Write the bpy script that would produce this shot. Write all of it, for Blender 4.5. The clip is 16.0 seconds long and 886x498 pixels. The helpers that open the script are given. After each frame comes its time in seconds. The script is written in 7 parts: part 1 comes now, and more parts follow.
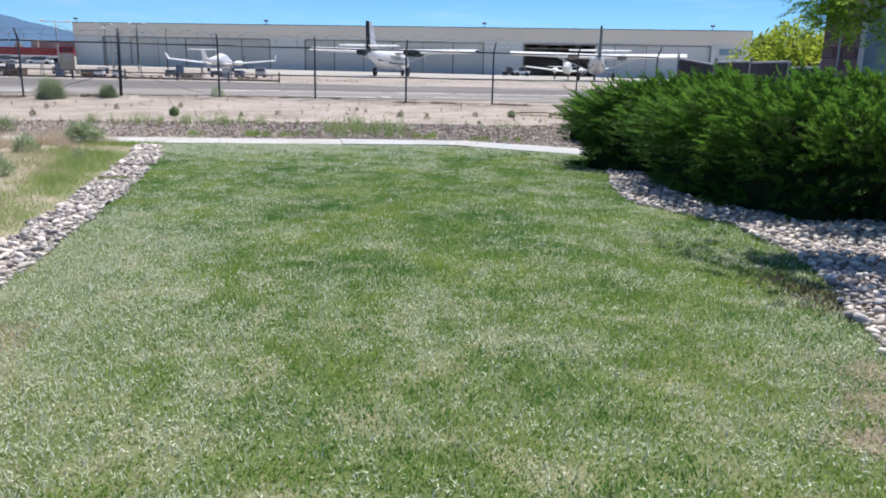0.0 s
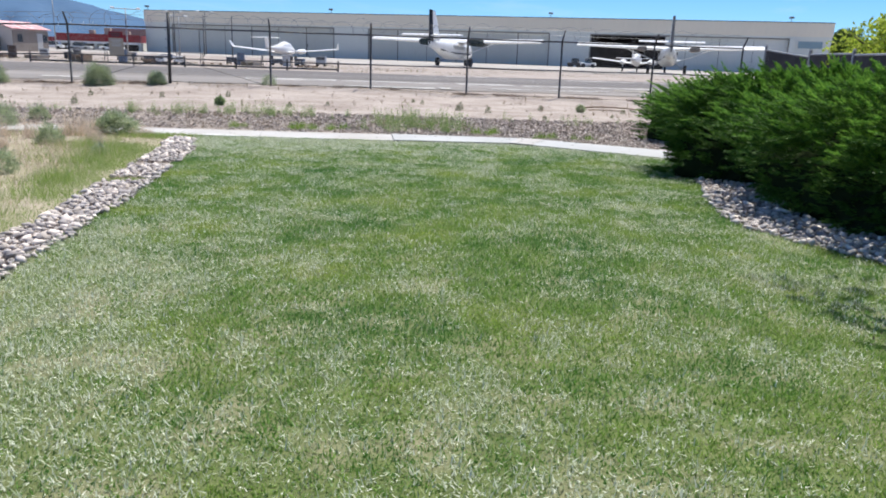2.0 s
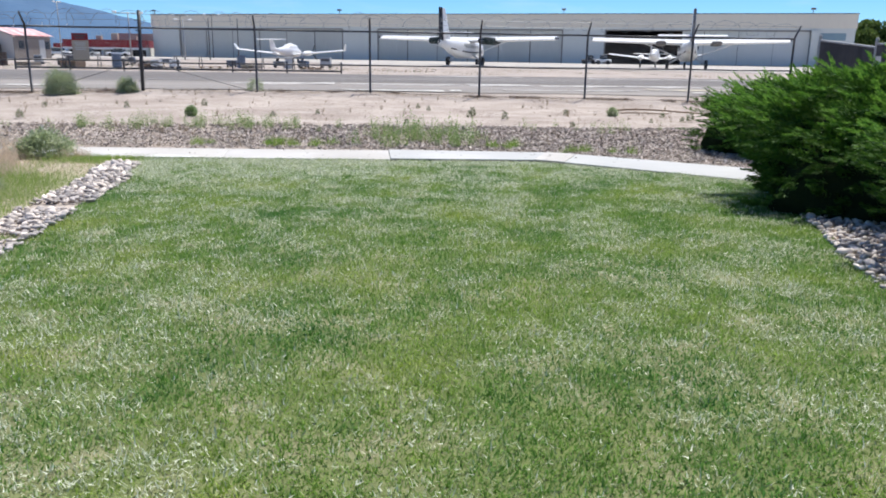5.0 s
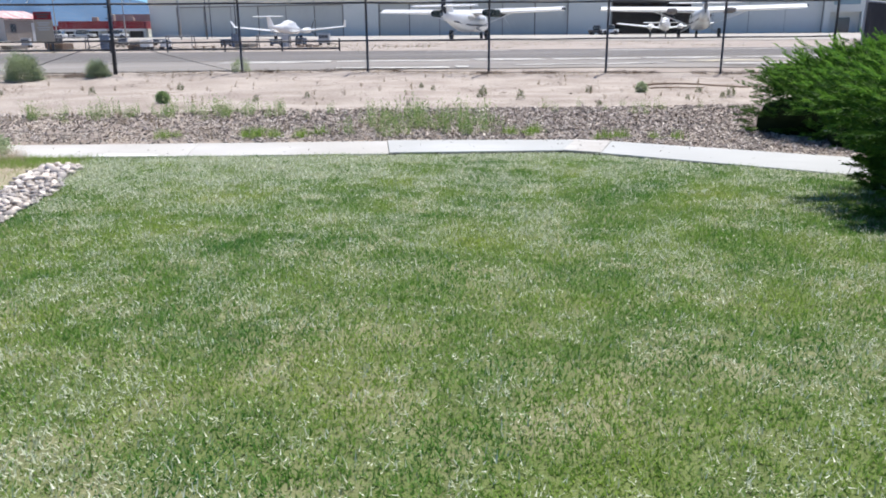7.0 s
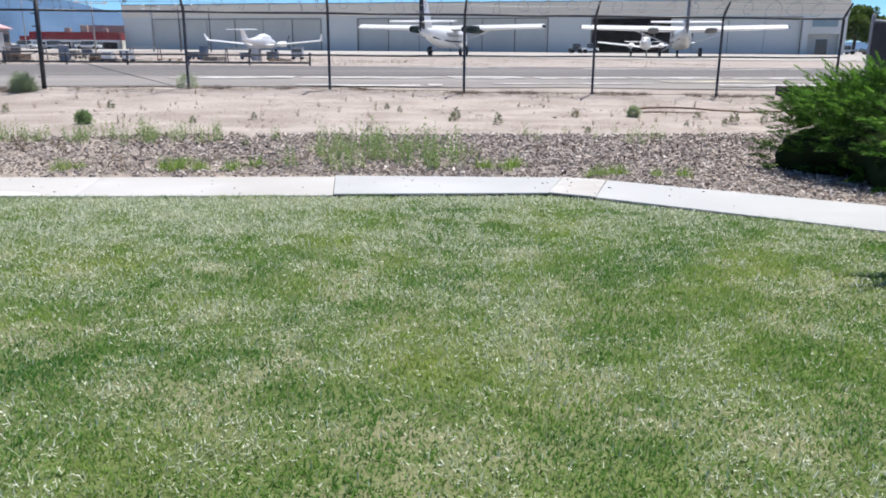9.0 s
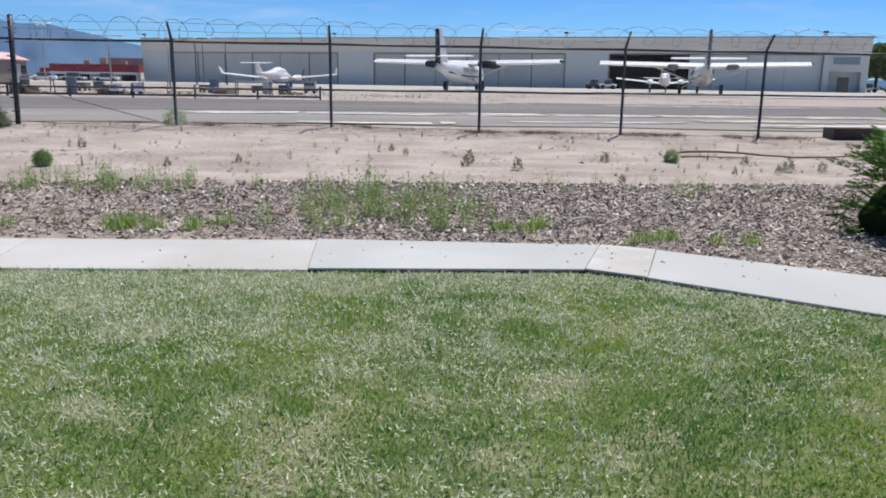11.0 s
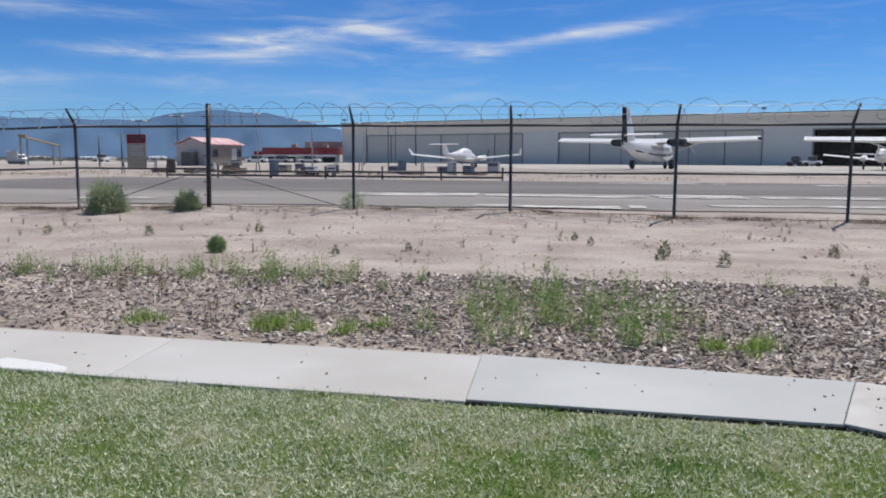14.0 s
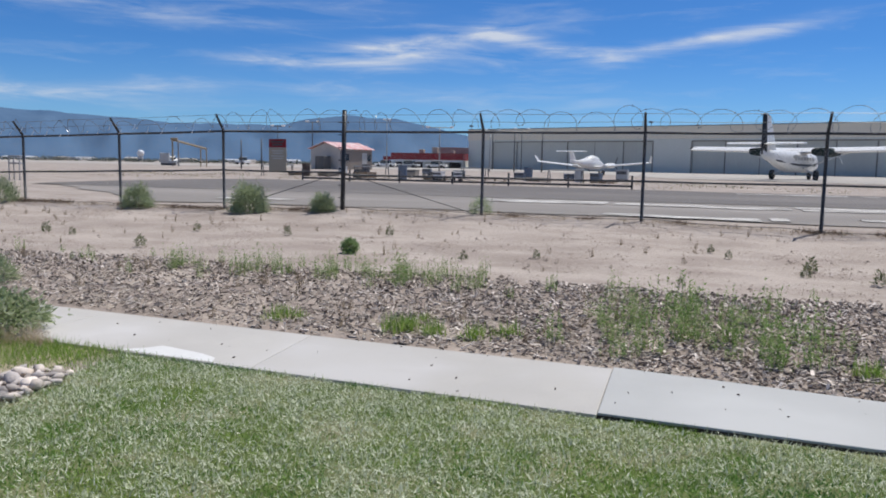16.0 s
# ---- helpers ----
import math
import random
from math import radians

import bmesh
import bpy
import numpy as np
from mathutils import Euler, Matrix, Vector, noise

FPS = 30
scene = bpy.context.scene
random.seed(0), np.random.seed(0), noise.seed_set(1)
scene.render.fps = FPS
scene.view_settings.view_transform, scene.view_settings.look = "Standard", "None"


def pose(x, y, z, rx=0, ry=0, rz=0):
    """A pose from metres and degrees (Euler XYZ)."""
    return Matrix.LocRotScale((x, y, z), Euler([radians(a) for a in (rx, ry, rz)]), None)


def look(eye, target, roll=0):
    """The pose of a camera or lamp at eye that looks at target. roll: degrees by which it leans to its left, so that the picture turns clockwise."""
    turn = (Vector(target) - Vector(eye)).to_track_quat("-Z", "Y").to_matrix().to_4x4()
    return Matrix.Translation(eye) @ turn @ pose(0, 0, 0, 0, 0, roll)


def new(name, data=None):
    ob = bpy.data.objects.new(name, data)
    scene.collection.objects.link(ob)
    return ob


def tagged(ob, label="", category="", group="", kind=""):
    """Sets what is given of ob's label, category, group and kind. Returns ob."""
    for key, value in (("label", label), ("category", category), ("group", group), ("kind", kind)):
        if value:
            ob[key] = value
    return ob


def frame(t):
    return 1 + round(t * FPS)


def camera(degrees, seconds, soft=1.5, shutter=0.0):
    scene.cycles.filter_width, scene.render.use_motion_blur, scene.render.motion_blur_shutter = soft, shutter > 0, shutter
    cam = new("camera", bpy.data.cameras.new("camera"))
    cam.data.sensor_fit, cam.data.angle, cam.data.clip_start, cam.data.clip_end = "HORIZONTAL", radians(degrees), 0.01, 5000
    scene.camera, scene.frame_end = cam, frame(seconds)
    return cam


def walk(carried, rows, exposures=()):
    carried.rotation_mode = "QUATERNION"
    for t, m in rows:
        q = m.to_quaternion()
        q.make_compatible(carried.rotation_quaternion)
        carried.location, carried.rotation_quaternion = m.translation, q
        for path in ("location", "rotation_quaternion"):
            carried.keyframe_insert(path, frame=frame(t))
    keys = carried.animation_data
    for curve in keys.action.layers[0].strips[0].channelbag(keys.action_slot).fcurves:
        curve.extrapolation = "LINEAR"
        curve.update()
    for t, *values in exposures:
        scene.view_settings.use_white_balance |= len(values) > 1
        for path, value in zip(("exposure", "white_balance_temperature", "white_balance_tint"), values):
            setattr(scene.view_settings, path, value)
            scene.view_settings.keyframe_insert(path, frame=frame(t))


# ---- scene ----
cam = camera(60.6, 16.0, soft=1.85)
PATH = [
    (0, (-0.522, 0.23, 1.44), (-0.139, 2.138, 0.978), 1.3),
    (0.5, (-0.425, 0.652, 1.429), (-0.072, 2.565, 0.963), 1.8),
    (1, (-0.355, 1.018, 1.429), (-0.02, 2.932, 0.957), 2.2),
    (1.5, (-0.308, 1.427, 1.422), (0.052, 3.334, 0.936), 1.3),
    (2, (-0.211, 1.835, 1.409), (0.02, 3.76, 0.92), 1.9),
    (2.5, (-0.186, 2.298, 1.394), (-0.006, 4.219, 0.867), 0.3),
    (3, (-0.093, 2.784, 1.387), (0.101, 4.703, 0.859), 0.3),
    (3.5, (-0.016, 3.284, 1.379), (0.175, 5.209, 0.87), 0.4),
    (4, (0.031, 3.786, 1.386), (0.251, 5.711, 0.887), 0.2),
    (4.5, (0.107, 4.275, 1.384), (0.304, 6.205, 0.898), 0.9),
    (7, (0.317, 6.79, 1.329), (0.492, 8.704, 0.777), -0.5),
    (7.5, (0.357, 7.29, 1.324), (0.54, 9.201, 0.765), -0.9),
    (8, (0.518, 7.778, 1.318), (0.737, 9.689, 0.769), -0.0),
    (8.5, (0.632, 8.248, 1.3), (0.866, 10.162, 0.77), 0.3),
    (11, (0.999, 10.476, 1.307), (1.194, 12.42, 0.877), 0.8),
    (11.5, (1.041, 10.866, 1.309), (1.21, 12.819, 0.911), 0.2),
    (12, (1.092, 11.196, 1.325), (1.238, 13.154, 0.947), 0.9),
    (12.5, (1.035, 11.488, 1.333), (1.129, 13.458, 1.0), -0.5),
    (13, (1.015, 11.671, 1.356), (0.941, 13.648, 1.068), 0.9),
    (13.5, (1.026, 11.729, 1.363), (0.828, 13.703, 1.103), 0.5),
    (14, (1.027, 11.733, 1.363), (0.748, 13.7, 1.129), 0.2),
    (14.5, (1.009, 11.736, 1.363), (0.668, 13.695, 1.143), 0.5),
    (15, (0.985, 11.731, 1.37), (0.571, 13.676, 1.159), 0.5),
    (15.5, (0.962, 11.722, 1.372), (0.456, 13.645, 1.164), 0.6),
    (16, (0.95, 11.723, 1.368), (0.357, 13.62, 1.147), 1.0),
]
walk(cam, [(t, look(eye, target, roll)) for t, eye, target, roll in PATH],
     [(0.0, 0.48), (4.0, 0.56), (7.5, 0.57), (8.7, 0.56), (11.0, 0.22), (12.5, 0.12), (13.2, 0.09), (14.0, 0.0), (16.0, -0.02)])
SKY, SKY_LOW, SKY_TINT, SKY_HIGH, CLOUD = 0.074, (0.60, 0.98, 1.45, 1), (0.385, 0.82, 1.38, 1), (0.88, 0.94, 1.03, 1), (9.0, 9.6, 10.6, 1)


# ---------- light ----------
SUN_AZ, SUN_EL = 35.0, 65.0        # degrees clockwise from +y, and above the ground
sun = new("sun", bpy.data.lights.new("sun", "SUN"))
sun.data.energy, sun.data.angle, sun.data.color = 4.3, radians(0.55), (1.0, 0.965, 0.915)
_s = Vector((math.sin(radians(SUN_AZ)) * math.cos(radians(SUN_EL)), math.cos(radians(SUN_AZ)) * math.cos(radians(SUN_EL)), math.sin(radians(SUN_EL))))
sun.matrix_world = look(_s * 50, (0, 0, 0))

world = bpy.data.worlds.new("sky")
scene.world = world
world.use_nodes = True
wn, wl = world.node_tree.nodes, world.node_tree.links
wn.clear()


def wmath(op, a, b=None, c=None):
    n = wn.new("ShaderNodeMath")
    n.operation = op
    for i, v in enumerate((a, b, c)):
        if v is None:
            continue
        if isinstance(v, (int, float)):
            n.inputs[i].default_value = v
        else:
            wl.new(v, n.inputs[i])
    return n.outputs[0]


sky = wn.new("ShaderNodeTexSky")
sky.sky_type = "NISHITA"
sky.sun_disc = False
sky.sun_elevation, sky.sun_rotation = radians(SUN_EL), radians(SUN_AZ)
sky.altitude, sky.air_density, sky.dust_density, sky.ozone_density = 1600, 1.0, 0.7, 2.2
tc = wn.new("ShaderNodeTexCoord")
sep = wn.new("ShaderNodeSeparateXYZ")
wl.new(tc.outputs["Generated"], sep.inputs[0])
az = wmath("MULTIPLY", wmath("ARCTAN2", sep.outputs[0], sep.outputs[1]), 57.2958)
el = wmath("MULTIPLY", wmath("ARCSINE", sep.outputs[2]), 57.2958)
uv = wn.new("ShaderNodeCombineXYZ")
wl.new(wmath("MULTIPLY", az, 0.075), uv.inputs[0])
wl.new(wmath("MULTIPLY", el, 0.55), uv.inputs[1])
n1 = wn.new("ShaderNodeTexNoise")
n1.inputs["Scale"].default_value, n1.inputs["Detail"].default_value, n1.inputs["Roughness"].default_value, n1.inputs["Distortion"].default_value = 1.6, 7, 0.62, 0.5
wl.new(uv.outputs[0], n1.inputs["Vector"])
uv2 = wn.new("ShaderNodeCombineXYZ")
wl.new(wmath("MULTIPLY", az, 0.04), uv2.inputs[0])
wl.new(wmath("MULTIPLY", el, 0.16), uv2.inputs[1])
n2 = wn.new("ShaderNodeTexNoise")
n2.inputs["Scale"].default_value, n2.inputs["Detail"].default_value = 1.4, 3
wl.new(uv2.outputs[0], n2.inputs["Vector"])


def streak(a0, e0, slope, width, a_mid, a_half, gain):
    """A cirrus streak along a line in azimuth and elevation."""
    line = wmath("ADD", wmath("MULTIPLY", wmath("SUBTRACT", az, a0), slope), e0)
    wob = wmath("MULTIPLY", wmath("SUBTRACT", n2.outputs[0], 0.5), 2.4)
    d = wmath("DIVIDE", wmath("SUBTRACT", wmath("SUBTRACT", el, line), wob), width)
    g = wmath("POWER", 2.718, wmath("MULTIPLY", wmath("MULTIPLY", d, d), -1.0))
    e = wmath("DIVIDE", wmath("SUBTRACT", az, a_mid), a_half)
    e2 = wmath("MULTIPLY", e, e)
    g2 = wmath("POWER", 2.718, wmath("MULTIPLY", wmath("MULTIPLY", e2, e2), -1.0))
    return wmath("MULTIPLY", wmath("MULTIPLY", g, g2), gain)


cl = streak(-47, 4.5, 0.05, 0.55, -46, 11, 0.9)
for wisp in ((-30, 7.3, 0.06, 0.6, -26, 7, 0.75), (-30, 7.4, 0.14, 0.6, -17, 8, 0.7), (-13, 9.4, -0.2, 0.5, -10, 5, 0.85), (-20, 8.2, 0.0, 0.6, -15, 10, 0.45), (-4, 8.2, 0.15, 0.5, 2, 7, 0.75)):
    cl = wmath("ADD", cl, streak(*wisp))
cl = wmath("ADD", cl, streak(-38, 10.3, 0.03, 0.9, -40, 18, 0.35))
cl = wmath("ADD", cl, streak(-22, 5.2, -0.02, 0.8, -18, 14, 0.3))
grain = wmath("MAXIMUM", wmath("MULTIPLY", wmath("SUBTRACT", n1.outputs[0], 0.36), 3.0), 0.0)
veil = wmath("MULTIPLY", wmath("MAXIMUM", wmath("SUBTRACT", n1.outputs[0], 0.52), 0.0), 0.7)
cl = wmath("MINIMUM", wmath("ADD", wmath("MULTIPLY", cl, grain), veil), 0.85)
cl = wmath("MULTIPLY", cl, wmath("MINIMUM", wmath("MAXIMUM", wmath("MULTIPLY", wmath("SUBTRACT", el, 0.5), 0.4), 0.0), 1.0))
hue = wn.new("ShaderNodeMix")
hue.data_type, hue.blend_type = "RGBA", "MULTIPLY"
hue.inputs["Factor"].default_value = 1.0
wl.new(sky.outputs[0], hue.inputs[6])
high = wn.new("ShaderNodeMapRange")
high.inputs[1].default_value, high.inputs[2].default_value = 15.0, 40.0
wl.new(el, high.inputs[0])
tint = wn.new("ShaderNodeMix")
tint.data_type = "RGBA"
wl.new(high.outputs[0], tint.inputs["Factor"])
low_air = wn.new("ShaderNodeMapRange")
low_air.inputs[1].default_value, low_air.inputs[2].default_value = 2.0, 8.5
wl.new(el, low_air.inputs[0])
haze = wn.new("ShaderNodeMix")
haze.data_type = "RGBA"
wl.new(low_air.outputs[0], haze.inputs["Factor"])
haze.inputs[6].default_value, haze.inputs[7].default_value = SKY_LOW, SKY_TINT
wl.new(haze.outputs[2], tint.inputs[6])
tint.inputs[7].default_value = SKY_HIGH
wl.new(tint.outputs[2], hue.inputs[7])
mixc = wn.new("ShaderNodeMix")
mixc.data_type = "RGBA"
wl.new(cl, mixc.inputs["Factor"])
wl.new(hue.outputs[2], mixc.inputs[6])
mixc.inputs[7].default_value = CLOUD
bg = wn.new("ShaderNodeBackground")
bg.inputs["Strength"].default_value = SKY
wl.new(mixc.outputs[2], bg.inputs["Color"])
wo = wn.new("ShaderNodeOutputWorld")
wl.new(bg.outputs[0], wo.inputs["Surface"])


# ---------- materials ----------
def mat(name, a, b=None, scale=4.0, rough=0.8, metal=0.0, bump=0.15, fine=40.0, c=None, patch=0.3, island=0.0, rnd=0.0, spec=0.4, stretch=None, two=None, cut=(0.48, 0.66)):
    """A worn surface: colours a and b mixed by a coarse and a fine noise, c in patches; island and rnd vary the pieces."""
    m = bpy.data.materials.new(name)
    m.use_nodes = True
    nt = m.node_tree
    N, L = nt.nodes, nt.links
    p = N["Principled BSDF"]
    b = b or tuple(v * 0.78 for v in a)
    co = N.new("ShaderNodeTexCoord")
    src = co.outputs["Object"]
    if stretch:
        mp = N.new("ShaderNodeMapping")
        mp.inputs["Scale"].default_value = stretch
        L.new(src, mp.inputs[0])
        src = mp.outputs[0]
    t1 = N.new("ShaderNodeTexNoise")
    t1.inputs["Scale"].default_value, t1.inputs["Detail"].default_value = scale, 5
    t2 = N.new("ShaderNodeTexNoise")
    t2.inputs["Scale"].default_value, t2.inputs["Detail"].default_value = fine, 3
    L.new(src, t1.inputs["Vector"])
    L.new(src, t2.inputs["Vector"])
    mm = N.new("ShaderNodeMath")
    mm.operation = "MULTIPLY_ADD"
    L.new(t2.outputs[0], mm.inputs[0])
    mm.inputs[1].default_value = 0.55
    L.new(t1.outputs[0], mm.inputs[2])
    ramp = N.new("ShaderNodeMapRange")
    ramp.inputs[1].default_value, ramp.inputs[2].default_value = 0.55, 1.0
    L.new(mm.outputs[0], ramp.inputs[0])
    mx = N.new("ShaderNodeMix")
    mx.data_type = "RGBA"
    L.new(ramp.outputs[0], mx.inputs["Factor"])
    mx.inputs[6].default_value, mx.inputs[7].default_value = (*a, 1), (*b, 1)
    col = mx.outputs[2]
    if c:
        t3 = N.new("ShaderNodeTexNoise")
        t3.inputs["Scale"].default_value, t3.inputs["Detail"].default_value = scale * patch, 4
        L.new(src, t3.inputs["Vector"])
        r3 = N.new("ShaderNodeMapRange")
        r3.inputs[1].default_value, r3.inputs[2].default_value = cut
        L.new(t3.outputs[0], r3.inputs[0])
        m3 = N.new("ShaderNodeMix")
        m3.data_type = "RGBA"
        L.new(r3.outputs[0], m3.inputs["Factor"])
        L.new(col, m3.inputs[6])
        m3.inputs[7].default_value = (*c, 1)
        col = m3.outputs[2]
    if island or rnd:
        if island:
            g = N.new("ShaderNodeNewGeometry")
            r = g.outputs["Random Per Island"]
        else:
            g = N.new("ShaderNodeObjectInfo")
            r = g.outputs["Random"]
        if two:
            rr = N.new("ShaderNodeMapRange")
            rr.inputs[1].default_value, rr.inputs[2].default_value = 0.25, 0.75
            L.new(r, rr.inputs[0])
            m4 = N.new("ShaderNodeMix")
            m4.data_type = "RGBA"
            L.new(rr.outputs[0], m4.inputs["Factor"])
            L.new(col, m4.inputs[6])
            m4.inputs[7].default_value = (*two, 1)
            col = m4.outputs[2]
        hs = N.new("ShaderNodeHueSaturation")
        mr = N.new("ShaderNodeMapRange")
        k = island or rnd
        mr.inputs[3].default_value, mr.inputs[4].default_value = 1 - k, 1 + k
        ml = N.new("ShaderNodeMath")
        ml.operation = "FRACT"
        mu = N.new("ShaderNodeMath")
        mu.operation = "MULTIPLY"
        mu.inputs[1].default_value = 17.31
        L.new(r, mu.inputs[0])
        L.new(mu.outputs[0], ml.inputs[0])
        L.new(ml.outputs[0], mr.inputs[0])
        L.new(mr.outputs[0], hs.inputs["Value"])
        L.new(col, hs.inputs["Color"])
        col = hs.outputs[0]
    L.new(col, p.inputs["Base Color"])
    p.inputs["Roughness"].default_value, p.inputs["Metallic"].default_value = rough, metal
    p.inputs["Specular IOR Level"].default_value = spec
    if bump:
        bp = N.new("ShaderNodeBump")
        bp.inputs["Strength"].default_value, bp.inputs["Distance"].default_value = bump, 0.02
        L.new(mm.outputs[0], bp.inputs["Height"])
        L.new(bp.outputs[0], p.inputs["Normal"])
    return m


def leafy(name, dark, light, dry=None, dryness=0.5, patch=0.5, soft=0.35, spread=0.3, rough=0.6, spec=0.25, tone=0.0):
    """Leaves and blades: every blade has its own tone; dry blades gather in patches."""
    m = bpy.data.materials.new(name)
    m.use_nodes = True
    N, L = m.node_tree.nodes, m.node_tree.links
    p = N["Principled BSDF"]
    g = N.new("ShaderNodeNewGeometry")
    mx = N.new("ShaderNodeMix")
    mx.data_type = "RGBA"
    L.new(g.outputs["Random Per Island"], mx.inputs["Factor"])
    mx.inputs[6].default_value, mx.inputs[7].default_value = (*dark, 1), (*light, 1)
    col = mx.outputs[2]
    if dry:
        t = N.new("ShaderNodeTexNoise")
        t.inputs["Scale"].default_value, t.inputs["Detail"].default_value, t.inputs["Roughness"].default_value = patch, 6, 0.62
        L.new(g.outputs["Position"], t.inputs["Vector"])
        fr = N.new("ShaderNodeMath")
        fr.operation = "MULTIPLY"
        fr.inputs[1].default_value = 23.7
        L.new(g.outputs["Random Per Island"], fr.inputs[0])
        fc = N.new("ShaderNodeMath")
        fc.operation = "FRACT"
        L.new(fr.outputs[0], fc.inputs[0])
        mr = N.new("ShaderNodeMapRange")
        mr.inputs[1].default_value, mr.inputs[2].default_value = 0.38, 0.62
        mr.inputs[3].default_value, mr.inputs[4].default_value = dryness - spread, dryness + spread
        L.new(t.outputs[0], mr.inputs[0])
        lt = N.new("ShaderNodeMath")
        lt.operation = "SUBTRACT"
        L.new(mr.outputs[0], lt.inputs[0])
        L.new(fc.outputs[0], lt.inputs[1])
        st = N.new("ShaderNodeMapRange")
        st.inputs[1].default_value, st.inputs[2].default_value = -0.08, 0.08
        L.new(lt.outputs[0], st.inputs[0])
        m2 = N.new("ShaderNodeMix")
        m2.data_type = "RGBA"
        L.new(st.outputs[0], m2.inputs["Factor"])
        L.new(col, m2.inputs[6])
        m2.inputs[7].default_value = (*dry, 1)
        col = m2.outputs[2]
    if tone:
        t4 = N.new("ShaderNodeTexNoise")
        t4.inputs["Scale"].default_value, t4.inputs["Detail"].default_value = patch * 0.6, 4
        L.new(g.outputs["Position"], t4.inputs["Vector"])
        hs = N.new("ShaderNodeHueSaturation")
        mv = N.new("ShaderNodeMapRange")
        mv.inputs[1].default_value, mv.inputs[2].default_value, mv.inputs[3].default_value, mv.inputs[4].default_value = 0.3, 0.7, 1 - tone, 1 + tone
        L.new(t4.outputs[0], mv.inputs[0])
        L.new(mv.outputs[0], hs.inputs["Value"])
        mh = N.new("ShaderNodeMapRange")
        mh.inputs[1].default_value, mh.inputs[2].default_value, mh.inputs[3].default_value, mh.inputs[4].default_value = 0.3, 0.7, 0.55, 0.465
        L.new(t4.outputs[0], mh.inputs[0])
        L.new(mh.outputs[0], hs.inputs["Hue"])
        L.new(col, hs.inputs["Color"])
        col = hs.outputs[0]
    L.new(col, p.inputs["Base Color"])
    p.inputs["Roughness"].default_value = rough
    p.inputs["Specular IOR Level"].default_value = spec
    tr = N.new("ShaderNodeBsdfTranslucent")
    L.new(col, tr.inputs["Color"])
    ms = N.new("ShaderNodeMixShader")
    ms.inputs[0].default_value = soft
    L.new(p.outputs[0], ms.inputs[1])
    L.new(tr.outputs[0], ms.inputs[2])
    L.new(ms.outputs[0], N["Material Output"].inputs["Surface"])
    return m


DIRT = mat("pale_sandy_dirt", (0.485, 0.422, 0.374), (0.30, 0.249, 0.215), 1.1, 0.95, bump=1.8, fine=30, c=(0.34, 0.285, 0.25), patch=2.0, cut=(0.58, 0.70), stretch=(0.6, 1.3, 1))
TURF = mat("turf_thatch", (0.15, 0.19, 0.058), (0.09, 0.12, 0.036), 7, 0.95, bump=0.8, fine=110, c=(0.24, 0.235, 0.13), patch=0.3)
WILD = mat("dry_wild_soil", (0.45, 0.375, 0.305), (0.28, 0.265, 0.15), 1.3, 0.95, bump=0.6, fine=40, c=(0.47, 0.395, 0.325), patch=0.5)
MULCH = mat("mulch_soil", (0.375, 0.315, 0.272), (0.26, 0.214, 0.183), 3, 0.95, bump=1.0, fine=45, c=(0.46, 0.39, 0.335), patch=0.3)
EDGE_SHADE = mat("dark_edge_brown", (0.085, 0.070, 0.057), (0.055, 0.045, 0.037), 6, 0.95, bump=0.8, fine=60)
CONC = mat("sidewalk_concrete", (0.50, 0.482, 0.455), (0.435, 0.418, 0.394), 1.6, 0.9, bump=0.1, fine=120, c=(0.53, 0.515, 0.50), patch=0.5, rnd=0.05)
CONC_NEW = mat("newer_concrete", (0.455, 0.46, 0.455), (0.405, 0.41, 0.405), 1.4, 0.88, bump=0.09, fine=120, c=(0.485, 0.49, 0.485), patch=0.5)
CONC_PINK = mat("pinkish_concrete", (0.49, 0.47, 0.445), (0.42, 0.395, 0.37), 2, 0.9, bump=0.2, fine=60, c=(0.54, 0.53, 0.51), patch=1.2)
ASPH = mat("worn_asphalt", (0.168, 0.153, 0.143), (0.135, 0.123, 0.115), 0.5, 0.92, bump=0.1, fine=30, c=(0.195, 0.178, 0.166), patch=0.4, stretch=(0.3, 1, 1))
ASPH_L = mat("bleached_asphalt", (0.272, 0.248, 0.228), (0.212, 0.194, 0.178), 0.6, 0.92, bump=0.1, fine=30, c=(0.315, 0.287, 0.264), patch=0.5, stretch=(0.25, 1, 1))
PAINTW = mat("worn_white_paint", (0.74, 0.72, 0.69), (0.50, 0.48, 0.45), 1.6, 0.9, bump=0.05, fine=14, c=(0.27, 0.25, 0.235), patch=1.0, stretch=(0.45, 2.6, 1), cut=(0.47, 0.55))
PAINTY = mat("worn_yellow_paint", (0.60, 0.53, 0.38), (0.42, 0.38, 0.31), 1.6, 0.9, bump=0.05, fine=14, c=(0.27, 0.25, 0.23), patch=1.0, stretch=(0.45, 2.6, 1), cut=(0.46, 0.54))
APRON = mat("apron_concrete", (0.48, 0.45, 0.412), (0.40, 0.37, 0.338), 0.25, 0.9, bump=0.05, fine=6)
ROCK = mat("river_stone", (0.49, 0.445, 0.42), (0.31, 0.285, 0.28), 9, 0.88, bump=0.35, fine=60, rnd=0.42, two=(0.66, 0.58, 0.515))
ROCK_I = mat("river_stone_rest", (0.49, 0.445, 0.42), (0.31, 0.285, 0.28), 9, 0.88, bump=0.35, fine=60, island=0.42, two=(0.66, 0.58, 0.515))
PEBBLE = mat("dirt_pebbles", (0.43, 0.355, 0.305), (0.33, 0.27, 0.23), 9, 0.95, bump=0.1, fine=60, island=0.3, two=(0.25, 0.20, 0.17))
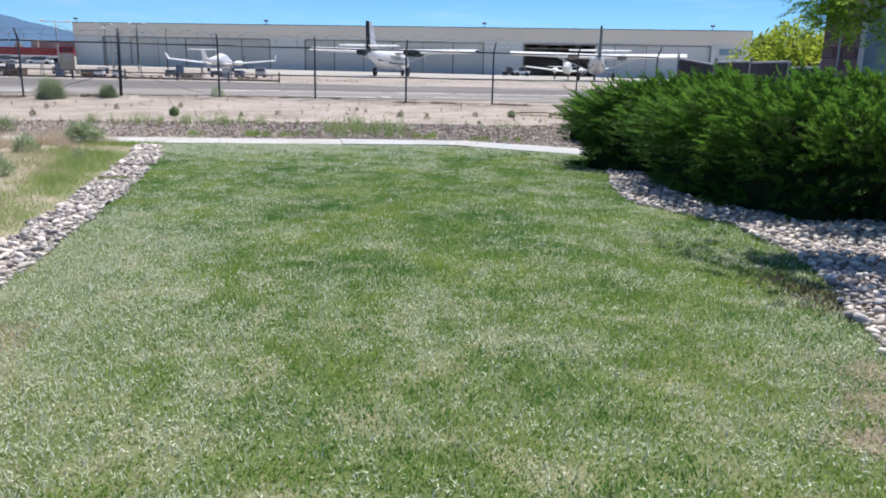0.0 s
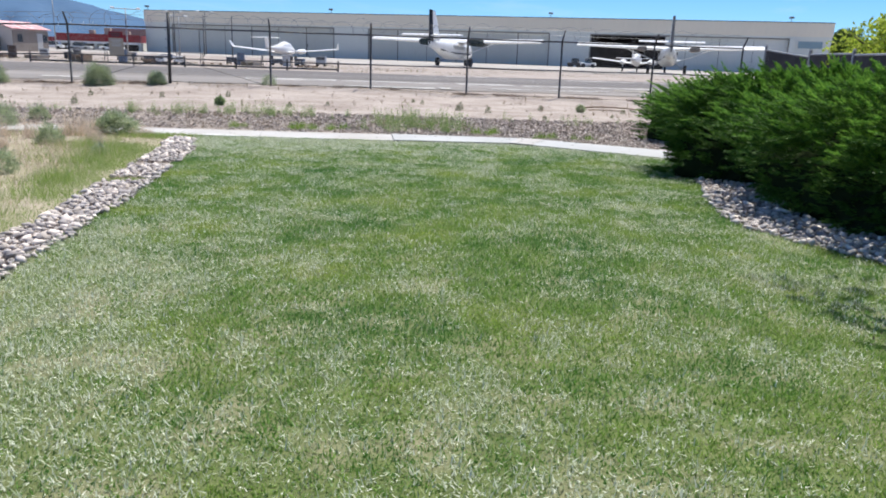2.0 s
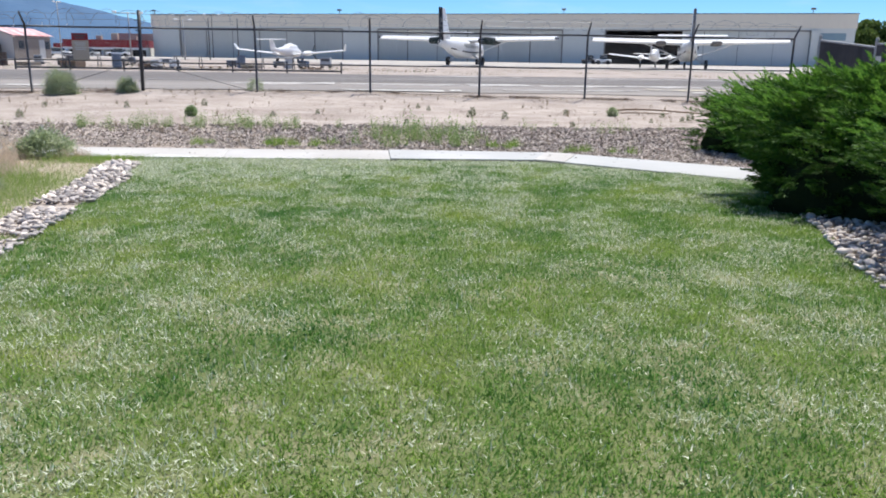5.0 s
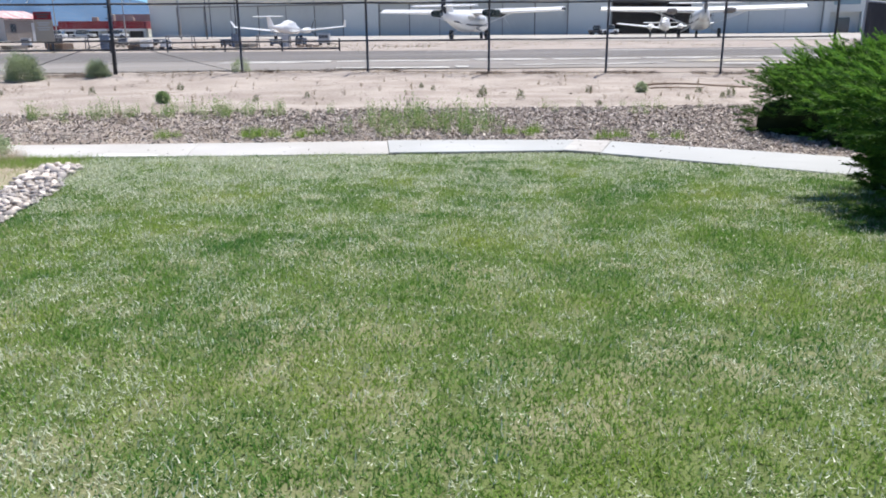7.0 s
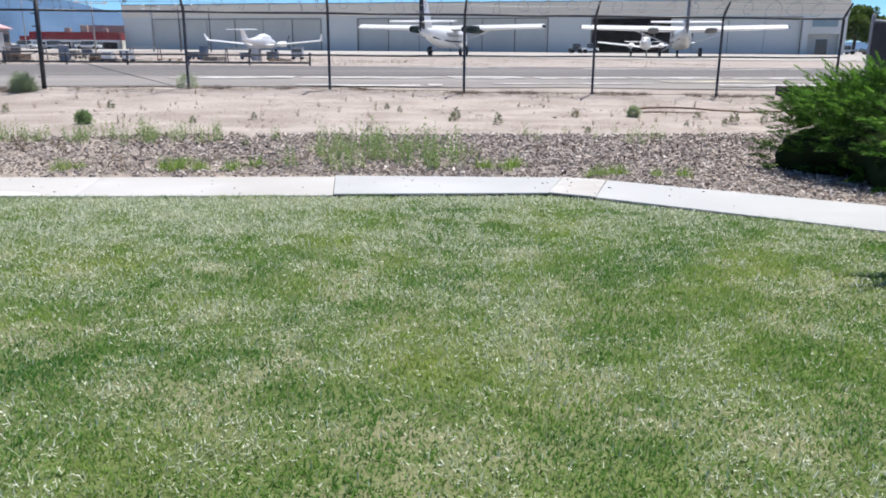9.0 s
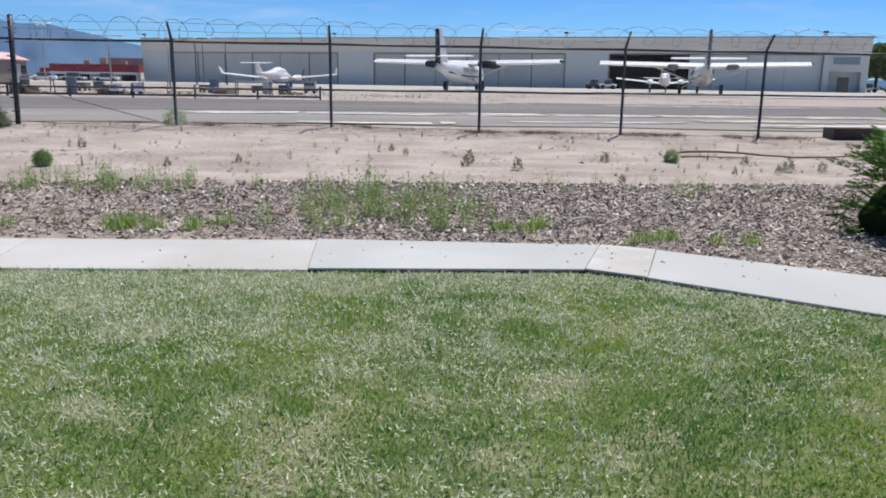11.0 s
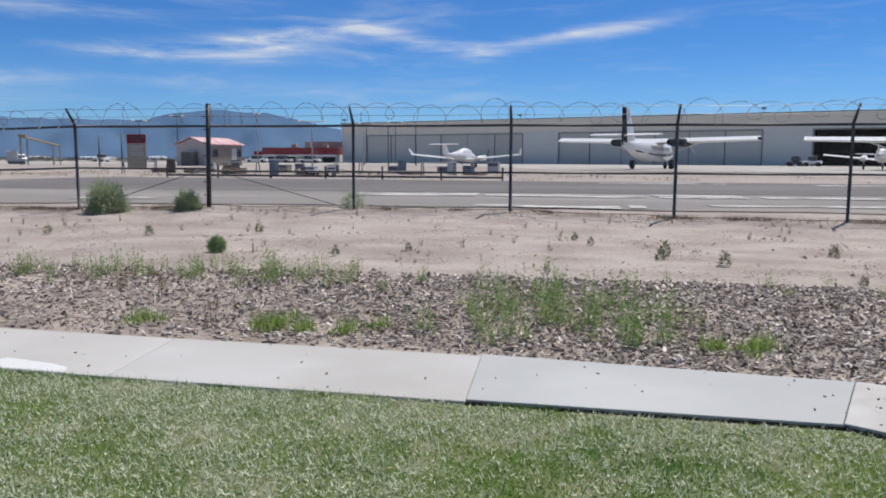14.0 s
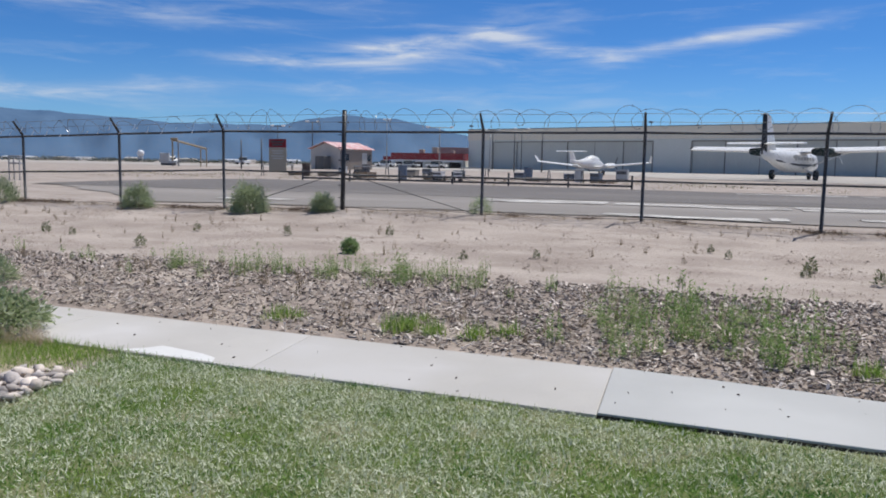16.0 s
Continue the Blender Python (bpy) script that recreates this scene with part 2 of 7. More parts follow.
CHIP = mat("wood_chips", (0.315, 0.258, 0.222), (0.165, 0.130, 0.110), 20, 0.95, bump=0.3, fine=90, island=0.55, two=(0.56, 0.50, 0.455))
BLACKM = mat("black_coated_steel", (0.017, 0.020, 0.027), (0.03, 0.033, 0.04), 6, 0.45, 0.0, 0.05, 60, spec=0.5)
GALV = mat("coated_mesh_wire", (0.46, 0.46, 0.46), (0.36, 0.36, 0.36), 8, 0.6, 0.0, 0.0, 60)
RAZOR = mat("razor_wire_steel", (0.30, 0.305, 0.315), (0.20, 0.205, 0.215), 8, 0.35, 0.6, 0.0, 60)
WALLP = mat("hangar_wall_paint", (0.67, 0.685, 0.635), (0.615, 0.63, 0.585), 0.12, 0.85, bump=0.04, fine=2.5, c=(0.69, 0.69, 0.645), patch=0.6, stretch=(1, 1, 0.3))
FASCIA = mat("hangar_fascia_tan", (0.80, 0.73, 0.60), (0.75, 0.68, 0.56), 0.15, 0.9, bump=0.04, fine=2.5, stretch=(1, 1, 0.3))
DOORP = mat("hangar_door_metal", (0.56, 0.57, 0.52), (0.505, 0.51, 0.465), 0.25, 0.7, bump=0.05, fine=4, stretch=(1, 1, 0.25), rnd=0.05)
DARKIN = mat("shade_dark_interior", (0.05, 0.042, 0.04), (0.035, 0.03, 0.03), 0.4, 0.9, bump=0.0, fine=5)
DOOREDGE = mat("grey_door_edge", (0.27, 0.26, 0.235), (0.22, 0.21, 0.19), 1, 0.7, bump=0.04, fine=10)
STEELD = mat("dark_frame_steel", (0.10, 0.10, 0.105), (0.07, 0.07, 0.075), 2, 0.6, 0.2, 0.05, 20)
WHITEP = mat("white_aircraft_paint", (0.80, 0.80, 0.79), (0.74, 0.74, 0.735), 0.8, 0.35, bump=0.01, fine=12, spec=0.5)
GREYP = mat("grey_aircraft_paint", (0.50, 0.51, 0.51), (0.42, 0.43, 0.43), 0.8, 0.4, bump=0.01, fine=12, spec=0.5)
PALEA = mat("pale_grey_aircraft_paint", (0.66, 0.67, 0.64), (0.56, 0.57, 0.55), 0.8, 0.4, bump=0.01, fine=12, c=(0.48, 0.45, 0.41), patch=1.2, spec=0.5)
NAVY = mat("dark_blue_black_paint", (0.02, 0.024, 0.034), (0.014, 0.017, 0.025), 1, 0.6, bump=0.01, fine=12, spec=0.15)
GREEND = mat("dark_green_cowl", (0.018, 0.034, 0.032), (0.014, 0.025, 0.024), 1, 0.7, bump=0.03, fine=12, spec=0.15)
REDP = mat("red_paint", (0.27, 0.03, 0.04), (0.21, 0.024, 0.03), 0.6, 0.7, bump=0.04, fine=8, spec=0.2)
COWLG = mat("grey_brown_cowl", (0.26, 0.23, 0.20), (0.15, 0.13, 0.12), 3, 0.6, bump=0.03, fine=12, spec=0.2)
RUBBER = mat("black_rubber", (0.02, 0.02, 0.021), (0.03, 0.03, 0.031), 6, 0.85, bump=0.05, fine=60)
GLASSD = mat("dark_window_glass", (0.04, 0.055, 0.07), (0.03, 0.042, 0.055), 1, 0.1, bump=0.0, fine=10, spec=0.7)
TAN = mat("tan_stucco", (0.42, 0.37, 0.30), (0.37, 0.325, 0.265), 0.8, 0.92, bump=0.12, fine=14)
BROWNST = mat("greyish_brown_wall", (0.27, 0.235, 0.205), (0.22, 0.19, 0.165), 0.8, 0.92, bump=0.1, fine=14)
SHEDROOF = mat("faded_red_white_metal_roof", (0.80, 0.74, 0.72), (0.62, 0.13, 0.13), 1.5, 0.5, bump=0.08, fine=4, stretch=(1.6, 0.35, 1))
BRICK = mat("purplish_brown_block", (0.25, 0.155, 0.15), (0.19, 0.115, 0.112), 3, 0.9, bump=0.3, fine=40, rnd=0.18)
MORTAR = mat("mortar_grey", (0.24, 0.185, 0.17), None, 4, 0.95, bump=0.3, fine=40)
BLUEPANEL = mat("blue_grey_panel", (0.24, 0.34, 0.38), (0.21, 0.30, 0.34), 0.7, 0.4, bump=0.03, fine=10, spec=0.6)
TRIMW = mat("pale_trim", (0.60, 0.60, 0.58), None, 1, 0.7, bump=0.03, fine=10)
SLAT = mat("dark_privacy_slats", (0.085, 0.085, 0.088), (0.06, 0.06, 0.064), 1.5, 0.9, bump=0.05, fine=25, rnd=0.15, spec=0.05)
GALVP = mat("galvanised_pipe", (0.38, 0.385, 0.39), (0.30, 0.305, 0.31), 3, 0.5, 0.5, 0.04, 30)
RUST = mat("rusty_brown_steel", (0.085, 0.055, 0.045), (0.05, 0.035, 0.03), 5, 0.85, bump=0.2, fine=40)
YELLOW = mat("faded_yellow_steel", (0.34, 0.26, 0.155), (0.27, 0.21, 0.14), 1, 0.7, bump=0.05, fine=12)
BLUEEQ = mat("blue_equipment_paint", (0.13, 0.17, 0.23), (0.10, 0.135, 0.19), 1, 0.6, bump=0.05, fine=12)
PALEG = leafy("pale_dry_grass", (0.52, 0.42, 0.32), (0.78, 0.66, 0.53), None, soft=0.5)
DEBRIS = leafy("brown_debris", (0.13, 0.09, 0.065), (0.26, 0.19, 0.14), None, soft=0.1)
WOODG = mat("weathered_stick_wood", (0.34, 0.25, 0.17), (0.24, 0.17, 0.12), 4, 0.9, bump=0.3, fine=40, stretch=(0.2, 1, 1))
BARK = mat("grey_brown_bark", (0.13, 0.10, 0.08), (0.08, 0.06, 0.05), 8, 0.95, bump=0.8, fine=50, stretch=(1, 1, 0.3))
# Distance haze is mixed into the mountains' blue base colours.
MOUNT = mat("haze_tinted_mountain", (0.106, 0.176, 0.278), (0.080, 0.143, 0.243), 0.004, 1.0, bump=0.0, fine=0.03, c=(0.092, 0.160, 0.262), patch=1.2, spec=0.0)
FARGREEN = mat("far_scrub", (0.13, 0.15, 0.12), (0.10, 0.115, 0.095), 0.2, 1.0, bump=0.0, fine=1.5, spec=0.0, island=0.25)
GRASS = leafy("lawn_grass", (0.090, 0.205, 0.029), (0.295, 0.445, 0.092), (0.50, 0.52, 0.31), 0.09, 1.6, 0.45, 0.10, rough=0.42, spec=0.4, tone=0.30)
THATCH = leafy("dry_thatch", (0.30, 0.36, 0.18), (0.82, 0.84, 0.69), None, soft=0.3, rough=0.45, spec=0.4)
WILDG = leafy("wild_grass", (0.17, 0.28, 0.055), (0.34, 0.45, 0.13), (0.58, 0.54, 0.36), 0.12, 0.5, 0.5, 0.15)
WEED = leafy("weed_leaves", (0.17, 0.29, 0.085), (0.37, 0.49, 0.18), (0.54, 0.49, 0.33), 0.18, 0.9, 0.5, 0.18)
SAGE = leafy("sage_leaves", (0.25, 0.32, 0.18), (0.50, 0.55, 0.35), None, soft=0.5)
DRYWEED = leafy("dry_weed", (0.24, 0.19, 0.13), (0.40, 0.32, 0.22), None, soft=0.3)
JUN = leafy("juniper_foliage", (0.026, 0.080, 0.015), (0.10, 0.215, 0.028), (0.14, 0.24, 0.04), 0.08, 1.5, 0.2, 0.10)
JUN_TIP = leafy("juniper_lit_tips", (0.095, 0.25, 0.032), (0.25, 0.44, 0.07), None, soft=0.4)
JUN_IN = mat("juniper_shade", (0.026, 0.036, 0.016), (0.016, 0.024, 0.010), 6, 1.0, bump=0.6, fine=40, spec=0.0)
LOCUST = leafy("locust_leaves", (0.17, 0.33, 0.04), (0.42, 0.60, 0.10), None, soft=0.55)
YTREE = leafy("yellow_green_leaves", (0.25, 0.36, 0.035), (0.50, 0.57, 0.09), None, soft=0.55)
DTREE = leafy("dark_tree_leaves", (0.06, 0.11, 0.027), (0.15, 0.21, 0.05), None, soft=0.3)
PALEST = mat("pale_stucco", (0.58, 0.545, 0.50), (0.50, 0.47, 0.43), 0.8, 0.92, bump=0.1, fine=14)
GLINT = mat("near_white_barb_glint", (0.85, 0.87, 0.90), (0.75, 0.77, 0.80), 8, 0.3, 0.4, 0.0, 60)
LEAFB = leafy("green_bush_leaves", (0.23, 0.30, 0.15), (0.48, 0.54, 0.33), (0.56, 0.58, 0.42), 0.15, 3.0, 0.5, 0.15)
ROUNDB = leafy("round_bush_leaves", (0.15, 0.24, 0.10), (0.36, 0.47, 0.22), None, soft=0.4)
PATCHW = mat("fresh_cement", (0.70, 0.70, 0.69), (0.60, 0.60, 0.59), 3, 0.9, bump=0.1, fine=60)
LOWW = leafy("low_weed_leaves", (0.15, 0.28, 0.045), (0.36, 0.50, 0.11), (0.50, 0.48, 0.30), 0.16, 2.0, 0.5, 0.15)
DUSK = leafy("dusky_weed_leaves", (0.10, 0.135, 0.06), (0.22, 0.255, 0.125), (0.30, 0.26, 0.17), 0.2, 2.0, 0.3, 0.2)
WINDG = mat("dull_cabin_glass", (0.33, 0.34, 0.35), (0.27, 0.28, 0.29), 1, 0.35, bump=0.0, fine=10)
TWIG = mat("pale_dry_twigs", (0.60, 0.53, 0.45), (0.45, 0.38, 0.31), 20, 0.9, bump=0.1, fine=60, island=0.3)
STRAW = leafy("dry_straw", (0.40, 0.31, 0.22), (0.66, 0.54, 0.43), None, soft=0.4)


# ---------- builders ----------
def empty(name, label, category, m=None, group="", kind=""):
    ob = new(name)
    ob.empty_display_size = 0.1
    if m is not None:
        ob.matrix_world = m
    return tagged(ob, label, category, group, kind)


def part(name, bm, material, parent=None, label="", smooth=False):
    """Links a bmesh, or a mesh, as one object under its parent."""
    if isinstance(bm, bpy.types.Mesh):
        me = bm
    else:
        me = bpy.data.meshes.new(name)
        if smooth:
            for f in bm.faces:
                f.smooth = True
        bm.to_mesh(me)
        bm.free()
    if not me.materials:
        me.materials.append(material)
    ob = new(name, me)
    if parent is not None:
        ob.parent = parent
    return tagged(ob, label)


def np_mesh(name, verts, faces, smooth=False):
    """A mesh from arrays of places and of triangles or quads."""
    me = bpy.data.meshes.new(name)
    verts, faces = np.asarray(verts, np.float32).reshape(-1, 3), np.asarray(faces, np.int32)
    k = faces.shape[1]
    me.vertices.add(len(verts))
    me.vertices.foreach_set("co", verts.ravel())
    me.loops.add(faces.size)
    me.loops.foreach_set("vertex_index", faces.ravel())
    me.polygons.add(len(faces))
    me.polygons.foreach_set("loop_start", np.arange(0, faces.size, k, dtype=np.int32))
    me.polygons.foreach_set("use_smooth", np.full(len(faces), smooth))
    me.update(calc_edges=True)
    return me


def box(bm, x0, x1, y0, y1, z0, z1, m=None, bevel=0.0):
    g = bmesh.ops.create_cube(bm, size=1)["verts"]
    t = Matrix.Translation(((x0 + x1) / 2, (y0 + y1) / 2, (z0 + z1) / 2)) @ Matrix.Diagonal((x1 - x0, y1 - y0, z1 - z0, 1))
    bmesh.ops.transform(bm, matrix=(m @ t) if m is not None else t, verts=g)
    if bevel:
        es = list({e for v in g for e in v.link_edges})
        bmesh.ops.bevel(bm, geom=es, offset=bevel, segments=1, affect="EDGES", profile=0.5)
    return bm


def rod(bm, p, q, r, r2=None, seg=8):
    p, q = Vector(p), Vector(q)
    d = q - p
    m = Matrix.Translation((p + q) / 2) @ d.to_track_quat("Z", "Y").to_matrix().to_4x4()
    bmesh.ops.create_cone(bm, cap_ends=True, segments=seg, radius1=r, radius2=r if r2 is None else r2, depth=d.length, matrix=m)
    return bm


def tube(bm, pts, r, seg=6, closed=False):
    """A round tube through places; r is one radius or one for each."""
    pts = [Vector(p) for p in pts]
    rs = r if isinstance(r, (list, tuple)) else [r] * len(pts)
    rings = []
    for i, p in enumerate(pts):
        d = (pts[min(i + 1, len(pts) - 1)] - pts[max(i - 1, 0)]).normalized()
        u = d.cross(Vector((0, 0, 1)) if abs(d.z) < 0.95 else Vector((1, 0, 0))).normalized()
        v = d.cross(u)
        rings.append([bm.verts.new(p + (u * math.cos(a) + v * math.sin(a)) * rs[i]) for a in [2 * math.pi * k / seg for k in range(seg)]])
    for a, b in zip(rings, rings[1:]):
        for k in range(seg):
            bm.faces.new((a[k], a[(k + 1) % seg], b[(k + 1) % seg], b[k]))
    bm.faces.new(rings[0])
    bm.faces.new(rings[-1][::-1])
    return bm


def loft(bm, sections, seg=16, power=2.3):
    """A body along y: sections of (y, half width, half height, centre z)."""
    rings = []
    for y, w, h, z in sections:
        ring = []
        for k in range(seg):
            a = 2 * math.pi * k / seg
            c, s = math.cos(a), math.sin(a)
            e = 2 / power
            ring.append(bm.verts.new((w * math.copysign(abs(c) ** e, c), y, z + h * math.copysign(abs(s) ** e, s))))
        rings.append(ring)
    for a, b in zip(rings, rings[1:]):
        for k in range(seg):
            bm.faces.new((a[k], b[k], b[(k + 1) % seg], a[(k + 1) % seg]))
    bm.faces.new(rings[0])
    bm.faces.new(rings[-1][::-1])
    bmesh.ops.recalc_face_normals(bm, faces=bm.faces)
    return bm


def foil(bm, root, tip, thick):
    """A wing half or tail blade: root and tip are (lead, trail) pairs of places; thick is the way of its thickness."""
    rings = []
    for (a, b), k in ((root, 1.0), (tip, 0.7)):
        a, b, t = Vector(a), Vector(b), Vector(thick) * k
        prof = ((0, 0), (0.06, 0.5), (0.3, 0.62), (0.65, 0.42), (1, 0.05), (1, -0.05), (0.65, -0.25), (0.3, -0.38), (0.06, -0.36))
        rings.append([bm.verts.new(a.lerp(b, u) + t * v) for u, v in prof])
    n = len(rings[0])
    for k in range(n):
        bm.faces.new((rings[0][k], rings[0][(k + 1) % n], rings[1][(k + 1) % n], rings[1][k]))
    bm.faces.new(rings[0][::-1])
    bm.faces.new(rings[1])
    bmesh.ops.recalc_face_normals(bm, faces=bm.faces)
    return bm


def B():
    return bmesh.new()


# ---------- the lie of the land ----------
def lerp_table(v, table):
    if v <= table[0][0]:
        return table[0][1]
    for (a, p), (b, q) in zip(table, table[1:]):
        if v <= b:
            return p + (q - p) * (v - a) / (b - a)
    return table[-1][1]


FENCE_Y = 26.27


def fence_z(x):
    return lerp_table(x, ((-30, 0.31), (-8.7, 0.315), (-5.8, 0.395), (0.3, 0.385), (3.3, 0.29), (6.3, 0.265), (9.4, 0.205), (14, 0.17)))


def land(x, y):
    """Height of the ground sheet."""
    if y < 16.4:
        return -0.0105 * y - 0.008
    if y < 17.55:
        return -0.18
    if y < FENCE_Y:
        k = (y - 17.55) / (FENCE_Y - 17.55)
        z = -0.18 + (fence_z(x) + 0.18) * k
        return z - 0.03 * math.sin(k * math.pi) + bumps(x, y) * min(1, (y - 20.0) / 1.5 if y > 20 else 0)
    if y < 28.0:
        return fence_z(x) + (0.37 - fence_z(x)) * (y - FENCE_Y) / (28.0 - FENCE_Y)
    if y < 140:
        return 0.37 + (y - 28.0) * 0.0019
    return 0.583


def bumps(x, y):
    return 0.035 * (noise.noise(Vector((x * 0.9, y * 0.9, 0.3)))) + 0.018 * noise.noise(Vector((x * 2.6, y * 3.1, 4.0))) + 0.010 * noise.noise(Vector((x * 6.0, y * 8.0, 2.0)))


def sheet(name, xs, ys, lift, material, label, kind="structure", left=None, right=None, near=None, far=None):
    """A sheet laid on the land; its borders may follow functions of y or x."""
    verts, faces = [], []
    for j, y in enumerate(ys):
        for i, x in enumerate(xs):
            a, b = xs[0], xs[-1]
            l, r = left(y) if left else a, right(y) if right else b
            X = l + (x - a) / (b - a) * (r - l)
            Y = y
            if near or far:
                c, d = ys[0], ys[-1]
                n0, f0 = near(X) if near else c, far(X) if far else d
                Y = n0 + (y - c) / (d - c) * (f0 - n0)
            verts.append((X, Y, land(X, Y) + lift))
    w = len(xs)
    for j in range(len(ys) - 1):
        for i in range(w - 1):
            k = j * w + i
            faces.append((k, k + 1, k + w + 1, k + w))
    ob = part(name, np_mesh(name, verts, faces, True), material)
    return tagged(ob, label, "ground", kind=kind)


def span(a, b, step):
    n = max(1, round((b - a) / step))
    return [a + (b - a) * i / n for i in range(n + 1)]


gx = [-4500, -2000, -900, -400, -200, -100, -60, -40, -30] + span(-24, 24, 0.2) + [30, 40, 60, 100, 200, 400, 900, 2000, 4500]
gy = [-800, -300, -100, -40, -15] + span(-6, 16.2, 1.0) + [16.4, 17.55] + span(17.8, 26.0, 0.16) + [FENCE_Y, 26.8, 27.4, 28.0, 30, 34, 40, 50, 60, 80, 100, 120, 140, 180, 250, 400, 700, 1200, 2200, 4600]
sheet("ground", gx, gy, 0.0, DIRT, "pale sandy bare dirt ground with small ripples")


def edge_noise(v, seed, amp, f=1.3):
    return amp * noise.noise(Vector((v * f, seed, 0.0))) + amp * 0.5 * noise.noise(Vector((v * f * 3.7, seed + 5, 0.0)))


LEFT_IN = ((-4, -2.42), (5.7, -2.5), (10, -2.56), (13, -2.72), (14.6, -2.84), (15.6, -3.08), (16.4, -3.2))      # lawn's border on the cobbles
LEFT_OUT = ((-4, -2.95), (7, -2.95), (10, -3.08), (13, -3.28), (16.4, -3.5))
RIGHT_EDGE = ((-4, 2.5), (2.5, 2.45), (3.4, 2.55), (3.9, 2.82), (4.4, 3.05), (4.8, 3.27), (5.3, 3.52), (5.9, 3.70), (6.4, 3.80), (7.2, 3.93), (7.8, 3.78), (8.5, 3.5), (9.3, 3.62), (10.4, 3.98), (11.4, 4.35), (12.2, 4.7), (13.4, 5.0), (14.3, 5.3))
WALK_FRONT = ((-40, 16.95), (-6.6, 16.85), (-3.1, 16.58), (0.52, 16.33), (2.71, 16.2), (3.12, 15.92), (5.22, 14.15), (6.2, 13.72), (9.9, 13.6))
WALK_BACK = ((-40, 18.1), (-6.6, 17.98), (-2.1, 17.64), (0.52, 17.47), (3.11, 17.11), (3.56, 16.89), (5.94, 15.13), (6.6, 14.85), (9.9, 14.75))

def lawn_right(y):
    if y < 14.1:
        return lerp_table(y, RIGHT_EDGE) + edge_noise(y, 3, 0.05)
    return lerp_table(y, ((14.1, 5.25), (14.15, 5.2), (15.92, 3.12), (16.2, 2.71), (16.4, 0.6)))


sheet("lawn", span(-2.6, 4.0, 0.22), span(-6, 16.0, 0.4) + [16.2, 16.4, 16.42, 16.7], 0.012, TURF, "short mown lawn, green mixed with straw-dry patches",
      left=lambda y: lerp_table(y, LEFT_IN) + edge_noise(y, 1, 0.04), right=lawn_right)
sheet("wild_verge", span(-14, -3, 0.5), span(-6, 16.7, 0.5), 0.010, WILD, "rough verge of dry soil under wild grass",
      right=lambda y: lerp_table(y, LEFT_OUT) + 0.05)
sheet("mulch_bed", span(-16, 12, 0.4), span(17.45, 20.6, 0.25), 0.016, MULCH, "wood-chip mulch bed along the sidewalk",
      near=lambda x: lerp_table(x, WALK_BACK) - 0.1, far=lambda x: 20.32 - 0.02 * x + edge_noise(x, 7, 0.25))
sheet("cobble_bed", span(2.5, 12, 0.4), span(-2, 13.6, 0.4), 0.008, MULCH, "soil bed under loose cobbles",
      left=lambda y: lawn_right(y) - 0.02)


def road_far(x):
    return 45.9 - 0.10 * x if x < 0 else 45.4 - 0.03 * x


sheet("road", span(-26, 70, 3), span(27.6, 34.4, 0.8), 0.02, ASPH_L, "sun-bleached grey asphalt road shoulder", near=lambda x: 27.4 + edge_noise(x, 21, 0.5, 0.3), left=lambda y: -11.6 - (y - 27.4) * 1.35 + edge_noise(y, 27, 0.8, 0.9))
sheet("dark_road", span(-24, 90, 3), span(34.0, 45.5, 1.0), 0.03, ASPH, "darker grey asphalt taxi road", near=lambda x: 34.2 + edge_noise(x, 22, 0.3, 0.2), far=road_far,
      left=lambda y: -19.5 - 3.6 * math.sqrt(max(0.0, 1 - ((y - 38.5) / 7.5) ** 2)) + edge_noise(y, 28, 0.5, 0.6))
sheet("apron", [-160, -110, -80] + span(-60, 90, 6) + [120, 160], span(62, 180, 6), 0.04, APRON, "pale concrete aircraft apron", near=lambda x: 66.0 + 0.5 * min(30.0, max(0.0, 30.0 - x)) + min(34, max(0.0, -x - 1) * 2.8) + edge_noise(x, 23, 0.6, 0.1))


def stripe(x0, x1, y0, y1, material, seed, label):
    sheet("road_marking", span(x0, x1, 0.3), [y0, (y0 + y1) / 2, y1], 0.036, material, label,
          near=lambda x: y0 + edge_noise(x, seed, 0.35, 1.1), far=lambda x: y1 + edge_noise(x, seed + 9, 0.35, 1.1))


sr = random.Random(61)
for x0_, x1_, ya, wd, pm in ((-4.5, 60, 31.7, 1.1, PAINTW), (-0.6, 3.0, 27.6, 0.5, PAINTW), (4.4, 9.0, 28.4, 0.6, PAINTW), (9.5, 30.0, 29.2, 0.7, PAINTY), (10.2, 34.0, 27.7, 0.45, PAINTW), (-10.6, -8.6, 28.9, 0.55, PAINTW), (3.0, 8.0, 43.0, 0.8, PAINTW), (11.0, 22.0, 42.0, 0.7, PAINTW)):
    xx = x0_
    while xx < x1_ - 0.3:
        ln = min(sr.uniform(1.6, 5.5), x1_ - xx)
        dy = sr.uniform(-0.15, 0.15)
        stripe(xx, xx + ln, ya + dy, ya + dy + wd * sr.uniform(0.8, 1.6), pm, sr.uniform(0, 90), "worn painted band on the asphalt")
        xx += ln + sr.uniform(0.05, 0.6)

# ---------- sidewalk ----------
walkway = empty("sidewalk", "pale concrete sidewalk of separate slabs", "sidewalk", kind="structure")


